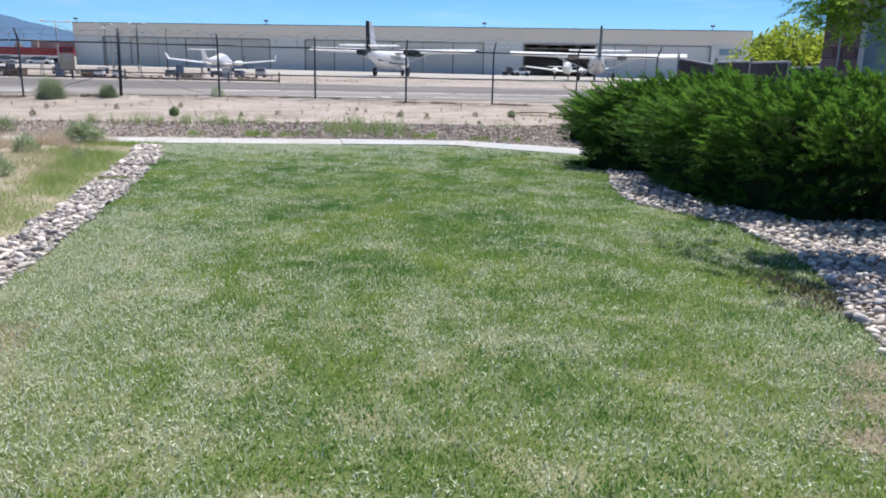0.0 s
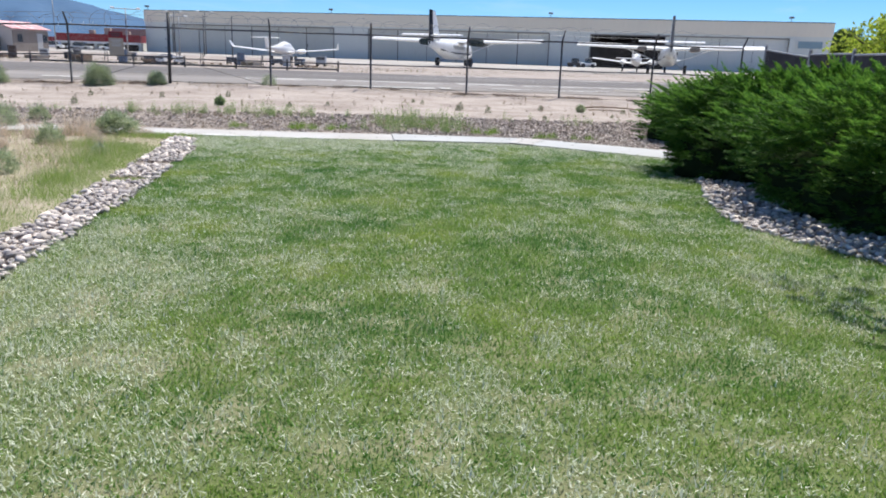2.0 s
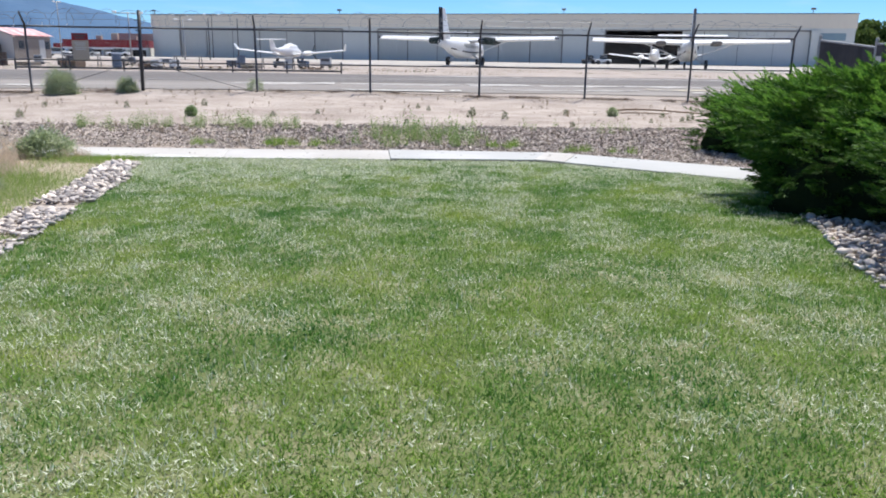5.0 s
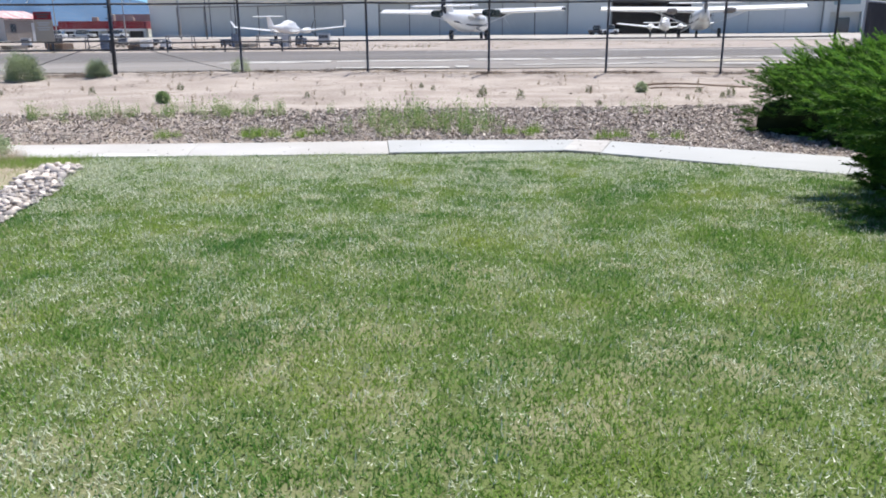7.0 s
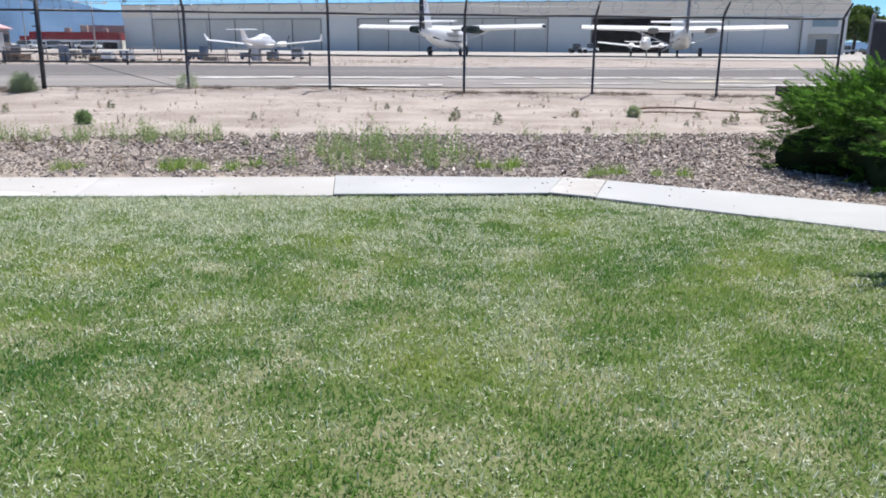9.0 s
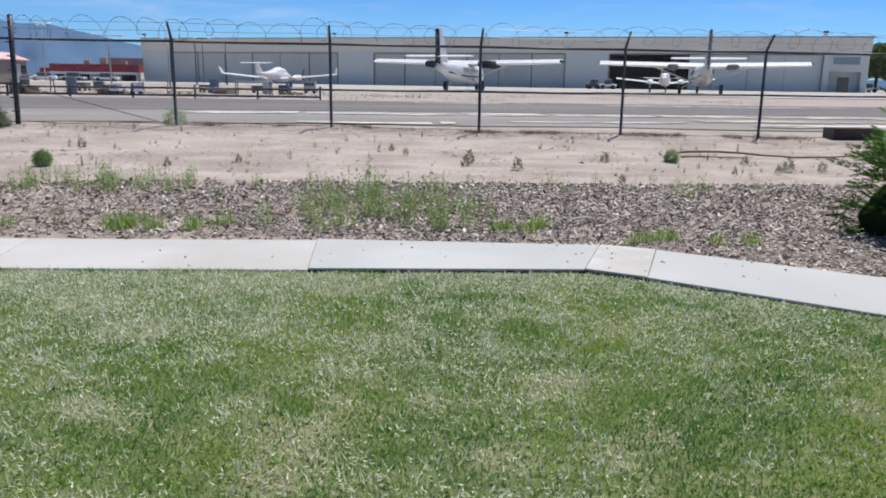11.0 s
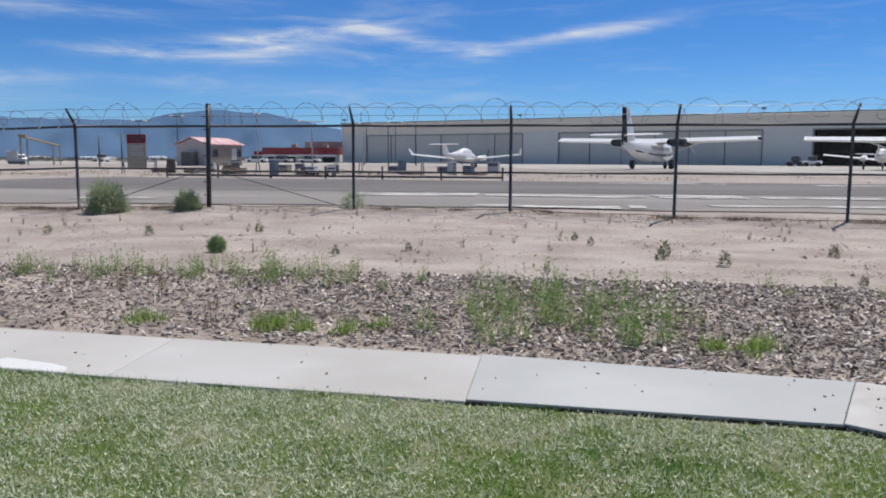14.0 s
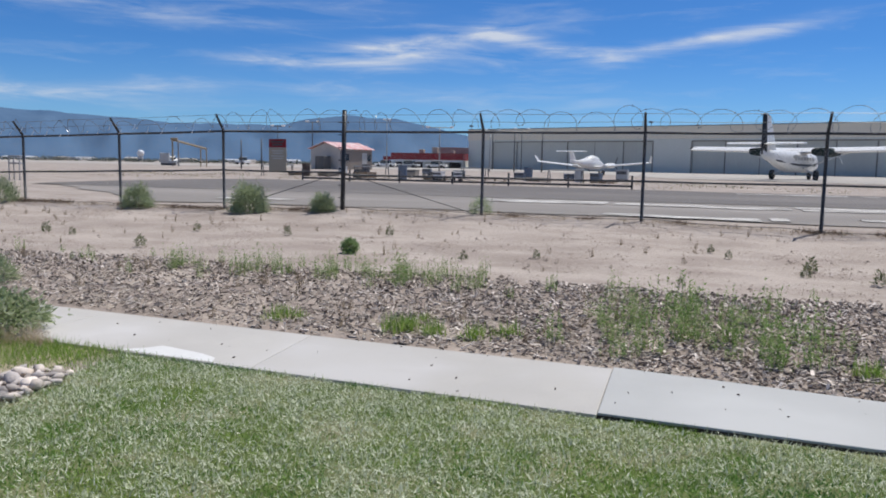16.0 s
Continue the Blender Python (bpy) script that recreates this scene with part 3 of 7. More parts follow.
def slab(f0, f1, b1, b0, material, top=-0.145, wear=0.0):
    bm = B()
    pts = [f0, f1, b1, b0]
    g = 0.003
    cx, cy = sum(p[0] for p in pts) / 4, sum(p[1] for p in pts) / 4
    pts = [(p[0] - math.copysign(g, p[0] - cx), p[1]) for p in pts]
    lo = [bm.verts.new((x, y, -0.30)) for x, y in pts]
    hi = [bm.verts.new((x, y, top)) for x, y in pts]
    bm.faces.new(hi)
    bm.faces.new(lo[::-1])
    for k in range(4):
        bm.faces.new((lo[k], lo[(k + 1) % 4], hi[(k + 1) % 4], hi[k]))
    bmesh.ops.recalc_face_normals(bm, faces=bm.faces)
    bmesh.ops.bevel(bm, geom=list(bm.edges), offset=0.008, segments=2, affect="EDGES", profile=0.5)
    part("slab", bm, material, walkway)


jf = [(-13.9, 16.92), (-11.5, 16.9), (-9.1, 16.88), (-6.7, 16.86), (-4.4, 16.68), (-2.02, 16.5), (0.52, 16.33), (2.71, 16.2), (3.12, 15.92), (5.22, 14.15), (6.2, 13.72), (8.1, 13.62), (9.9, 13.6)]
jb = [(-13.9, 18.05), (-11.5, 18.02), (-9.1, 18.0), (-6.7, 17.98), (-4.42, 17.82), (-2.1, 17.64), (0.52, 17.47), (3.11, 17.11), (3.56, 16.89), (5.94, 15.13), (6.6, 14.85), (8.1, 14.78), (9.9, 14.75)]
kinds = [CONC, CONC, CONC, CONC, CONC, CONC, CONC_NEW, CONC_PINK, CONC_NEW, CONC_NEW, CONC, CONC]
for i, k in enumerate(kinds):
    slab(jf[i], jf[i + 1], jb[i + 1], jb[i], k, -0.145 + (0.014 if 6 <= i <= 9 else 0.0) + (0.006 if i == 7 else 0.0))
bm = B()
rng = random.Random(5)
pts = [(-3.28, 16.615), (-2.85, 16.575), (-2.36, 16.54), (-2.42, 16.66), (-2.6, 16.74), (-2.85, 16.80), (-3.04, 16.84), (-3.1, 16.74)]
bm.faces.new([bm.verts.new((x, y, -0.1415)) for x, y in pts])
part("pale_repair_patch", bm, PATCHW, walkway, "white smooth patch of fresh cement")
# Dark strip on the slabs' front edges: shade and clinging soil as one colour.
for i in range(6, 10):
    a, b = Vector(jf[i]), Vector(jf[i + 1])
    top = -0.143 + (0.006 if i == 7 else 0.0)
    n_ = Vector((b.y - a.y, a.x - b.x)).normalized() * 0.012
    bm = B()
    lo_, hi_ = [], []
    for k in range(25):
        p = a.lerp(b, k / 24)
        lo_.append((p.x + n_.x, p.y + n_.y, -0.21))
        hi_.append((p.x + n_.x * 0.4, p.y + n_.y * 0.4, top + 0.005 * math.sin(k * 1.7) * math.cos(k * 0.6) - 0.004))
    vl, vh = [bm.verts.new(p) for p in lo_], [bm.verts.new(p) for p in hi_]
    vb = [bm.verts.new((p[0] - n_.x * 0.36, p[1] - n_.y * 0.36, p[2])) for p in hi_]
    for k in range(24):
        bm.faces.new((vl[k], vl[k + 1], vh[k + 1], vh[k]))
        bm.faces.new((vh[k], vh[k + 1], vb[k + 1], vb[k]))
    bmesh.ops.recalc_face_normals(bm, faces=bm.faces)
    part("caked_soil", bm, EDGE_SHADE, walkway, "dark brown strip that paints shade and soil on the slab's edge")
litter = B()
for _ in range(60):
    i = rng.randrange(4, 9)
    u, v = rng.random(), rng.random() ** 0.8
    a, b = Vector(jf[i]).lerp(Vector(jf[i + 1]), u), Vector(jb[i]).lerp(Vector(jb[i + 1]), u)
    p = a.lerp(b, v)
    s = rng.uniform(0.004, 0.013)
    box(litter, -s, s, -s * 0.35, s * 0.35, 0, s * 0.5, pose(p.x, p.y, -0.142 + (0.014 if i >= 6 else 0.0) + (0.006 if i == 7 else 0.0), 0, 0, rng.uniform(0, 180)))
tagged(part("leaf_litter", litter, RUST), "dark bits of leaf and chip on the concrete", "litter", kind="stuff")

# ---------- chain-link fence ----------
fence = empty("chain_link_fence", "black chain-link security fence with angled arms and coiled razor wire", "fence", kind="structure")
POSTS = [-23.0, -19.95, -17.1, -14.24, -11.44, -8.68, -5.83, -2.81, 0.26, 3.30, 6.33, 9.39, 12.4]
ARM = Vector((0, -0.27, 0.33))


def drop(x):
    """How far the rails sink toward the fence's low end."""
    return 0.026 * min(0.0, x + 8.68)


for x in POSTS:
    z0 = fence_z(x)
    bm = B()
    if x == -5.83:
        rod(bm, (x, FENCE_Y, z0 - 0.3), (x + 0.05, FENCE_Y, 2.44), 0.048, seg=12)
        rod(bm, (x + 0.05, FENCE_Y, 2.44), (x + 0.05, FENCE_Y, 2.46), 0.052, 0.03, seg=12)
        part("corner_post", bm, BLACKM, fence, "thick black steel terminal post", True)
        for k in range(7):
            bm = B()
            zz = z0 + 0.25 + k * 0.26
            rod(bm, (x - 0.06, FENCE_Y - 0.062, zz), (x + 0.09, FENCE_Y - 0.062, zz), 0.011, seg=6)
            part("tension_band", bm, BLACKM, fence)
        continue
    tube(bm, [(x, FENCE_Y, z0 - 0.3), (x, FENCE_Y, 2.04 + drop(x)), Vector((x, FENCE_Y, 2.04 + drop(x))) + ARM * 0.12, Vector((x, FENCE_Y, 2.03 + drop(x))) + ARM], [0.031, 0.031, 0.03, 0.021], 8)
    part("post", bm, BLACKM, fence, smooth=True)
for a, b in zip(POSTS, POSTS[1:]):
    for z, r, nm in ((2.015, 0.024, "top_rail"), (1.17 if b < -5.5 else 1.125, 0.020, "middle_rail")):
        bm = B()
        mid = ((a + b) / 2, FENCE_Y, z - 0.008 + (drop(a) + drop(b)) / 2)
        tube(bm, [(a, FENCE_Y, z + drop(a)), mid, (b, FENCE_Y, z + drop(b))], r, 8)
        part(nm, bm, BLACKM, fence, smooth=True)
for sx in (-1, 1):
    bm = B()
    end = POSTS[7] if sx > 0 else POSTS[5]
    rod(bm, (-5.83, FENCE_Y - 0.02, 1.17), (end - 0.25 * sx, FENCE_Y - 0.02, fence_z(end) + 0.05), 0.008, seg=6)
    part("brace_rod", bm, BLACKM, fence, "thin diagonal truss rod")
# diamond mesh: two families of slanting wires
vs, fs = [], []
x0, x1, zt = POSTS[0], POSTS[-1], 2.005
step = 0.075
for fam in (1, -1):
    n = int((x1 - x0 + 2.0) / step)
    for i in range(n):
        xs_ = x0 - (2.0 if fam > 0 else 0) + i * step
        zb = fence_z(xs_) + 0.03
        ztx = zt + drop(xs_)
        p, q = np.array((xs_, 0, zb)), np.array((xs_ + fam * (ztx - zb), 0, ztx))
        if max(p[0], q[0]) < x0 or min(p[0], q[0]) > x1:
            continue
        w = 0.0007
        o = [np.array((-w * fam, 0.0, w)), np.array((w * fam, 0, -w)), np.array((0, -w * 1.4, 0))]
        k = len(vs)
        off = np.array((0, FENCE_Y - 0.034 - (0.003 if fam > 0 else 0), 0))
        vs += [p + a + off for a in o] + [q + a + off for a in o]
        fs += [(k, k + 1, k + 4, k + 3), (k + 1, k + 2, k + 5, k + 4), (k + 2, k, k + 3, k + 5)]
part("wire_mesh", np_mesh("wire_mesh", vs, fs), GALV, fence, "fine diamond wire mesh")
bm = B()
tube(bm, [(x, FENCE_Y - 0.035, fence_z(x) + 0.035 + 0.02 * math.sin(x * 3)) for x in span(x0, x1, 0.7)], 0.006, 4)
part("bottom_wire", bm, BLACKM, fence)
for k in (0.55, 0.98):
    bm = B()
    tube(bm, [Vector((x, FENCE_Y, 2.03 + drop(x))) + ARM * k + Vector((0, 0, -0.02 * abs(math.sin(x * 1.03)))) for x in span(x0, x1, 0.76)], 0.004, 4)
    part("barbed_wire", bm, RAZOR, fence)
# razor coil: a stretched helix with uneven round loops
pts, a, x = [], 0.0, x0
crng = random.Random(11)
rad, pitch, flat_, lift, nxt = 0.2, 0.5, 0.2, 0.0, 14
while x < x1:
    pts.append((x - flat_ * math.cos(a), FENCE_Y - 0.16 + 0.17 * math.cos(a + 0.4), 2.24 + lift + drop(x) + rad * math.sin(a)))
    a += 2 * math.pi / 20
    x += pitch / 20
    if len(pts) >= nxt:
        nxt += crng.choice((13, 20, 20, 27))
        rad, pitch, flat_, lift = crng.uniform(0.13, 0.24), crng.uniform(0.28, 0.75), crng.uniform(0.14, 0.25), crng.uniform(-0.03, 0.05)
        if x < -9:
            rad, lift = rad * 0.6, lift - 0.03
for k in range(1, len(pts) - 1):
    pts[k] = tuple(0.25 * u + 0.5 * v + 0.25 * w_ for u, v, w_ in zip(pts[k - 1], pts[k], pts[k + 1]))
bm = B()
tube(bm, pts, 0.0042, 4)
part("razor_coil", bm, RAZOR, fence, "loose coil of razor wire")
bm = B()
for p in pts[::2]:
    s = crng.uniform(0.010, 0.018)
    box(bm, -s, s, -0.001, 0.001, -s * 0.5, s * 0.5, pose(*p, crng.uniform(0, 180), crng.uniform(0, 180), crng.uniform(0, 180)))
part("blades", bm, RAZOR, fence)
# near-white arcs on the tighter coil at the low end: glints painted in
bm = B()
for k in range(26):
    x = -16.5 + k * 0.36 + crng.uniform(-0.1, 0.1)
    if x > -6.2:
        break
    r_ = crng.uniform(0.05, 0.13)
    c_ = Vector((x, FENCE_Y - 0.28, 2.10 + drop(x) + crng.uniform(-0.02, 0.06)))
    tube(bm, [c_ + Vector((r_ * 0.5 * math.cos(t_), 0.02 * t_, r_ * math.sin(t_))) for t_ in [-1.4 + 0.3 * m_ for m_ in range(crng.randint(4, 9))]], 0.007, 4)
part("bright_blades", bm, GLINT, fence, "near-white arcs painted as glints of the razor coil")


# ---------- hangar ----------
HM = pose(-43.1, 169.8, 0.60, 0, 0, -21.42)
hangar = empty("hangar", "long low hangar with tan fascia and grey sliding doors", "hangar", HM)
HL, HH, DH, HD = 129.2, 8.25, 5.65, 42.0
DOORS = ((6.3, 41.6), (48.7, 83.0), (90.3, 122.8))
edges = [0.0] + [v for d in DOORS for v in d] + [HL]
for a, b in zip(edges[::2], edges[1::2]):
    if b > HL - 0.1:
        continue
    bm = B()
    box(bm, a, b, 0, 0.5, -0.3, DH)
    part("wall_pier", bm, WALLP, hangar)
bm = B()
box(bm, 122.8, 123.7, -0.6, 0.5, -0.3, DH)
part("wall_pier", bm, WALLP, hangar)
bm = B()
box(bm, 123.7, HL - 0.9, 1.6, 2.0, -0.3, DH)
box(bm, HL - 0.9, HL, -0.0, 2.0, -0.3, DH)
box(bm, 123.7, HL - 0.9, 0.02, 1.6, 3.1, DH)
part("entrance_bay", bm, WALLP, hangar)
bm = B()
box(bm, 124.2, 127.9, -0.04, 0.02, 4.2, 5.3)
part("window", bm, BLUEPANEL, hangar, "wide pale blue window strip")
bm = B()
box(bm, 125.3, 127.0, 1.52, 1.6, 0, 2.3)
part("glass_door", bm, GLASSD, hangar)
bm = B()
box(bm, -0.15, HL + 0.15, -0.08, 0.5, DH + 0.4, HH)
part("fascia", bm, FASCIA, hangar, "tan corrugated fascia")
bm = B()
box(bm, -0.05, HL + 0.05, -0.02, 0.5, DH, DH + 0.4)
part("lintel", bm, WALLP, hangar)
bm = B()
box(bm, -0.2, HL + 0.2, -0.14, 0.6, HH, HH + 0.12)
part("coping", bm, STEELD, hangar)
for nm, bx in (("side_wall", (0, 0.5, 0.5, HD)), ("side_wall", (HL - 0.5, HL, 2.0, HD)), ("back_wall", (0, HL, HD, HD + 0.5))):
    bm = B()
    box(bm, *bx, -0.3, HH)
    part(nm, bm, WALLP, hangar)
bm = B()
box(bm, 0, HL, 0.5, HD, HH - 0.5, HH - 0.2)
part("roof", bm, WALLP, hangar)
# Columns, wall and floor in near-black: the hangar's unlit depth as a colour.
bm = B()
for a in range(12, 128, 12):
    box(bm, a - 0.15, a + 0.15, 16, 16.3, 0, HH - 0.5)
box(bm, 0.6, HL - 0.6, 22, 22.3, 0, HH - 0.5)
box(bm, 0.6, HL - 0.6, 0.6, 22, 0.0, 0.02)
part("dark_inner_wall", bm, DARKIN, hangar, "inner walls and floor painted near-black as unlit depth")
for i, (a, b) in enumerate(DOORS):
    n = 6
    w = (b - a) / n
    bm = B()
    box(bm, a - 0.12, a + 0.12, -0.06, 0.5, 0, DH)
    box(bm, b - 0.12, b + 0.12, -0.06, 0.5, 0, DH)
    box(bm, a, b, -0.06, 0.3, DH - 0.12, DH + 0.1)
    part("door_frame", bm, DOOREDGE, hangar)
    for k in range(n):
        if i == 2 and k < 2:
            continue
        p0, p1 = a + k * w, a + (k + 1) * w
        if i == 2 and k == 2:
            p0 = 103.0
        dy = 0.18 + 0.14 * (k % 2)
        bm = B()
        box(bm, p0 + 0.07, p1 - 0.07, dy, dy + 0.1, 0.05, DH - 0.1)
        door = part("sliding_door", bm, WALLP if i == 2 else DOORP, hangar)
        bm = B()
        box(bm, p0, p0 + 0.14, dy - 0.04, dy + 0.12, 0.02, DH - 0.06)
        part("door_edge", bm, DOOREDGE if i < 2 else WALLP, door)
        bm = B()
        for q in range(1, 8):
            xx = p0 + (p1 - p0) * q / 8
            box(bm, xx - 0.03, xx + 0.03, dy - 0.012, dy, 0.1, DH - 0.2)
        part("door_rib", bm, WALLP if i == 2 else DOORP, door)
for s in (0.6, 41.0, 83.0, 122.7):
    bm = B()
    rod(bm, (s, 0.2, HH), (s, 0.2, HH + 0.7), 0.05, seg=6)
    box(bm, s - 0.35, s + 0.35, -0.25, 0.35, HH + 0.65, HH + 0.95, bevel=0.05)
    part("flood_lamp", bm, STEELD, hangar)


# ---------- aircraft ----------
def wheel(bm_t, x, y, r, w):
    rod(bm_t, (x - w / 2, y, r), (x + w / 2, y, r), r, seg=14)


def twin_otter(name, label, m, body, trim, cowl):
    t = empty(name, label, "aircraft", m, "aircraft parked on the apron")
    bm = loft(B(), [(6.3, 0.12, 0.12, 1.35), (5.7, 0.42, 0.4, 1.4), (4.6, 0.68, 0.68, 1.55), (3.8, 0.84, 0.95, 1.66), (2.6, 0.92, 1.0, 1.66), (-2.0, 0.92, 0.98, 1.66), (-4.5, 0.74, 0.80, 1.85), (-7.0, 0.42, 0.5, 2.1), (-9.2, 0.14, 0.28, 2.3)], 18, 2.6)
    fus = part("fuselage", bm, body, t, smooth=True)
    for sx in (-1, 1):
        for k in range(7):
            bm = B()
            y = 2.2 - k * 0.85
            box(bm, sx * 0.88, sx * 0.94, y - 0.17, y + 0.17, 1.8, 2.1, bevel=0.02)
            part("cabin_window", bm, WINDG, fus)
        bm = B()
        box(bm, sx * 0.915 - 0.015, sx * 0.915 + 0.015, -2.2, 3.2, 1.3, 1.44)
        box(bm, -0.015, 0.015, -4.6, 0, 0, 0.13, pose(sx * 0.915, -2.2, 1.3, -4.5, 0, -sx * 6.0))
        part("side_stripe", bm, trim, fus)
        bm = B()
        for k in range(5):
            box(bm, sx * 0.87, sx * 0.93, -3.6 + k * 0.42, -3.32 + k * 0.42, 1.95, 2.25)
        part("marking_bars", bm, GREYP if body == WHITEP else trim, fus)
        bm = foil(B(), ((sx * 0.0, 1.0, 2.62), (sx * 0.0, -0.98, 2.56)), ((sx * 9.9, 1.0, 2.92), (sx * 9.9, -0.98, 2.78)), (0, 0, 0.62))
        wing = part("wing", bm, body, t)
        bm = B()
        box(bm, sx * 9.9 - 0.05, sx * 9.9 + 0.05, -0.9, 0.95, 2.78, 3.02, bevel=0.03)
        part("wing_tip", bm, trim, wing)
        bm = B()
        rod(bm, (sx * 0.88, 0.1, 1.15), (sx * 4.7, 0.1, 2.65), 0.06, seg=8)
        part("wing_strut", bm, body, t, smooth=True)
        g = 0.92 if cowl == GREEND else 0.62
        bm = loft(B(), [(2.7, 0.2 * g, 0.22 * g, 2.6), (2.2, 0.6 * g, 0.40 * g, 2.57), (0.9, 0.86 * g, 0.44 * g, 2.57), (-1.3, 0.86 * g, 0.43 * g, 2.57), (-2.6, 0.78 * g, 0.38 * g, 2.57)], 12, 2.8)
        bmesh.ops.translate(bm, vec=(sx * 2.75, 0, 0), verts=bm.verts)
        nac = part("engine_nacelle", bm, cowl, t, "dark covered engine nacelle", smooth=True)
        bm = B()
        rod(bm, (sx * 2.75, 2.7, 2.6), (sx * 2.75, 3.05, 2.6), 0.2, 0.03, seg=10)
        for k in range(3):
            a = math.radians(30 + 120 * k)
            box(bm, -0.02, 0.02, -0.07, 0.07, 0.1, 1.15, pose(sx * 2.75, 2.85, 2.6, 0, math.degrees(a), 0))
        part("propeller", bm, GREYP, nac, "feathered grey propeller")
        bm = foil(B(), ((0, -7.55, 3.12), (0, -9.2, 3.06)), ((sx * 3.15, -7.75, 3.15), (sx * 3.15, -9.2, 3.09)), (0, 0, 0.24))
        part("tailplane", bm, body, t)
        bm = B()
        rod(bm, (sx * 0.7, -0.4, 1.2), (sx * 1.85, -0.4, 0.5), 0.09, seg=8)
        leg = part("gear_leg", bm, body, t, smooth=True)
        bm = B()
        wheel(bm, sx * 1.95, -0.4, 0.45, 0.3)
        part("tyre", bm, RUBBER, leg)
    bm = foil(B(), ((0, -5.9, 2.45), (0, -8.3, 2.3)), ((0, -7.9, 5.5), (0, -8.75, 5.5)), (0.36, 0, 0))
    part("fin", bm, body, t)
    bm = foil(B(), ((0, -8.28, 2.2), (0, -9.4, 2.2)), ((0, -8.73, 5.55), (0, -9.5, 5.55)), (0.34, 0, 0))
    part("rudder", bm, trim, t, "dark painted rudder")
    bm = B()
    rod(bm, (0, 4.4, 1.2), (0, 4.4, 0.4), 0.07, seg=8)
    leg = part("nose_leg", bm, body, t)
    bm = B()
    wheel(bm, 0, 4.4, 0.35, 0.22)
    part("tyre", bm, RUBBER, leg)
    bm = B()
    box(bm, -0.6, 0.6, 3.45, 4.05, 1.95, 2.45, bevel=0.1)
    part("windscreen", bm, GLASSD, fus)
    return t


twin_otter("twin_engine_airplane", "white high-wing twin-propeller airplane with dark rudder and cowls", pose(11.0, 89.9, land(11, 89.9) + 0.04, 0, 0, -24), WHITEP, NAVY, GREEND)
twin_otter("twin_engine_airplane", "white and grey high-wing twin-propeller airplane with grey rudder", pose(33.8, 84.5, land(33.8, 84.5) + 0.04, 0, 0, -20.5), PALEA, STEELD, COWLG)
for ob in [o for o in scene.objects if o.name.startswith(("wing", "tailplane")) and o.data and o.data.materials and o.data.materials[0] == PALEA]:
    ob.data.materials[0] = WHITEP


def small_twin(m):
    t = empty("light_airplane", "white low-wing light twin with T-tail and upturned wing tips", "aircraft", m, "aircraft parked on the apron")
    bm = loft(B(), [(2.9, 0.1, 0.1, 1.0), (2.2, 0.4, 0.35, 1.05), (1.2, 0.6, 0.55, 1.15), (0, 0.64, 0.66, 1.25), (-1.4, 0.55, 0.55, 1.25), (-3.2, 0.2, 0.24, 1.3), (-5.0, 0.1, 0.14, 1.4)], 16, 2.2)
    fus = part("fuselage", bm, WHITEP, t, smooth=True)
    bm = loft(B(), [(1.3, 0.15, 0.05, 1.62), (0.9, 0.5, 0.3, 1.66), (0, 0.58, 0.5, 1.62), (-0.9, 0.5, 0.42, 1.58), (-1.7, 0.2, 0.1, 1.55)], 14, 2.0)
    part("canopy_cover", bm, WHITEP, fus, "white fabric cover over the canopy", smooth=True)
    for sx in (-1, 1):
        bm = foil(B(), ((sx * 0.4, 0.75, 0.85), (sx * 0.4, -0.75, 0.82)), ((sx * 6.5, 0.35, 1.4), (sx * 6.5, -0.35, 1.38)), (0, 0, 0.22))
        wing = part("wing", bm, WHITEP, t)
        bm = foil(B(), ((sx * 6.48, 0.35, 1.36), (sx * 6.48, -0.35, 1.36)), ((sx * 6.75, -0.25, 2.05), (sx * 6.75, -0.6, 2.05)), (0.1, 0, 0))
        part("winglet", bm, WHITEP, wing)
        bm = loft(B(), [(1.9, 0.12, 0.12, 1.05), (1.5, 0.3, 0.28, 1.05), (0.4, 0.36, 0.3, 1.0), (-0.9, 0.15, 0.12, 0.98)], 12, 2.2)
        bmesh.ops.translate(bm, vec=(sx * 1.75, 0, 0), verts=bm.verts)
        nac = part("engine_nacelle", bm, WHITEP, t, smooth=True)
        bm = B()
        rod(bm, (sx * 1.75, 1.9, 1.05), (sx * 1.75, 2.15, 1.05), 0.13, 0.02, seg=8)
        for k in range(3):
            box(bm, -0.05, 0.05, -0.02, 0.02, 0.05, 0.93, pose(sx * 1.75, 2.0, 1.05, 0, 120 * k + 20, 0))
        part("propeller", bm, STEELD, nac)
        bm = foil(B(), ((0, -4.6, 2.42), (0, -5.4, 2.4)), ((sx * 1.62, -4.7, 2.42), (sx * 1.62, -5.35, 2.4)), (0, 0, 0.12))
        part("tailplane", bm, WHITEP, t)
        bm = B()
        rod(bm, (sx * 1.5, -0.2, 0.85), (sx * 1.5, -0.3, 0.28), 0.05, seg=6)
        leg = part("gear_leg", bm, WHITEP, t)
        bm = B()
        wheel(bm, sx * 1.5, -0.3, 0.26, 0.16)
        part("tyre", bm, RUBBER, leg)
    bm = foil(B(), ((0, -3.7, 1.45), (0, -5.1, 1.35)), ((0, -4.6, 2.45), (0, -5.35, 2.45)), (0.16, 0, 0))
    part("fin", bm, WHITEP, t)
    bm = B()
    rod(bm, (0, 1.9, 0.9), (0, 2.0, 0.25), 0.05, seg=6)
    leg = part("nose_leg", bm, WHITEP, t)
    bm = B()
    wheel(bm, 0, 2.0, 0.22, 0.12)
    part("tyre", bm, RUBBER, leg)
    return t


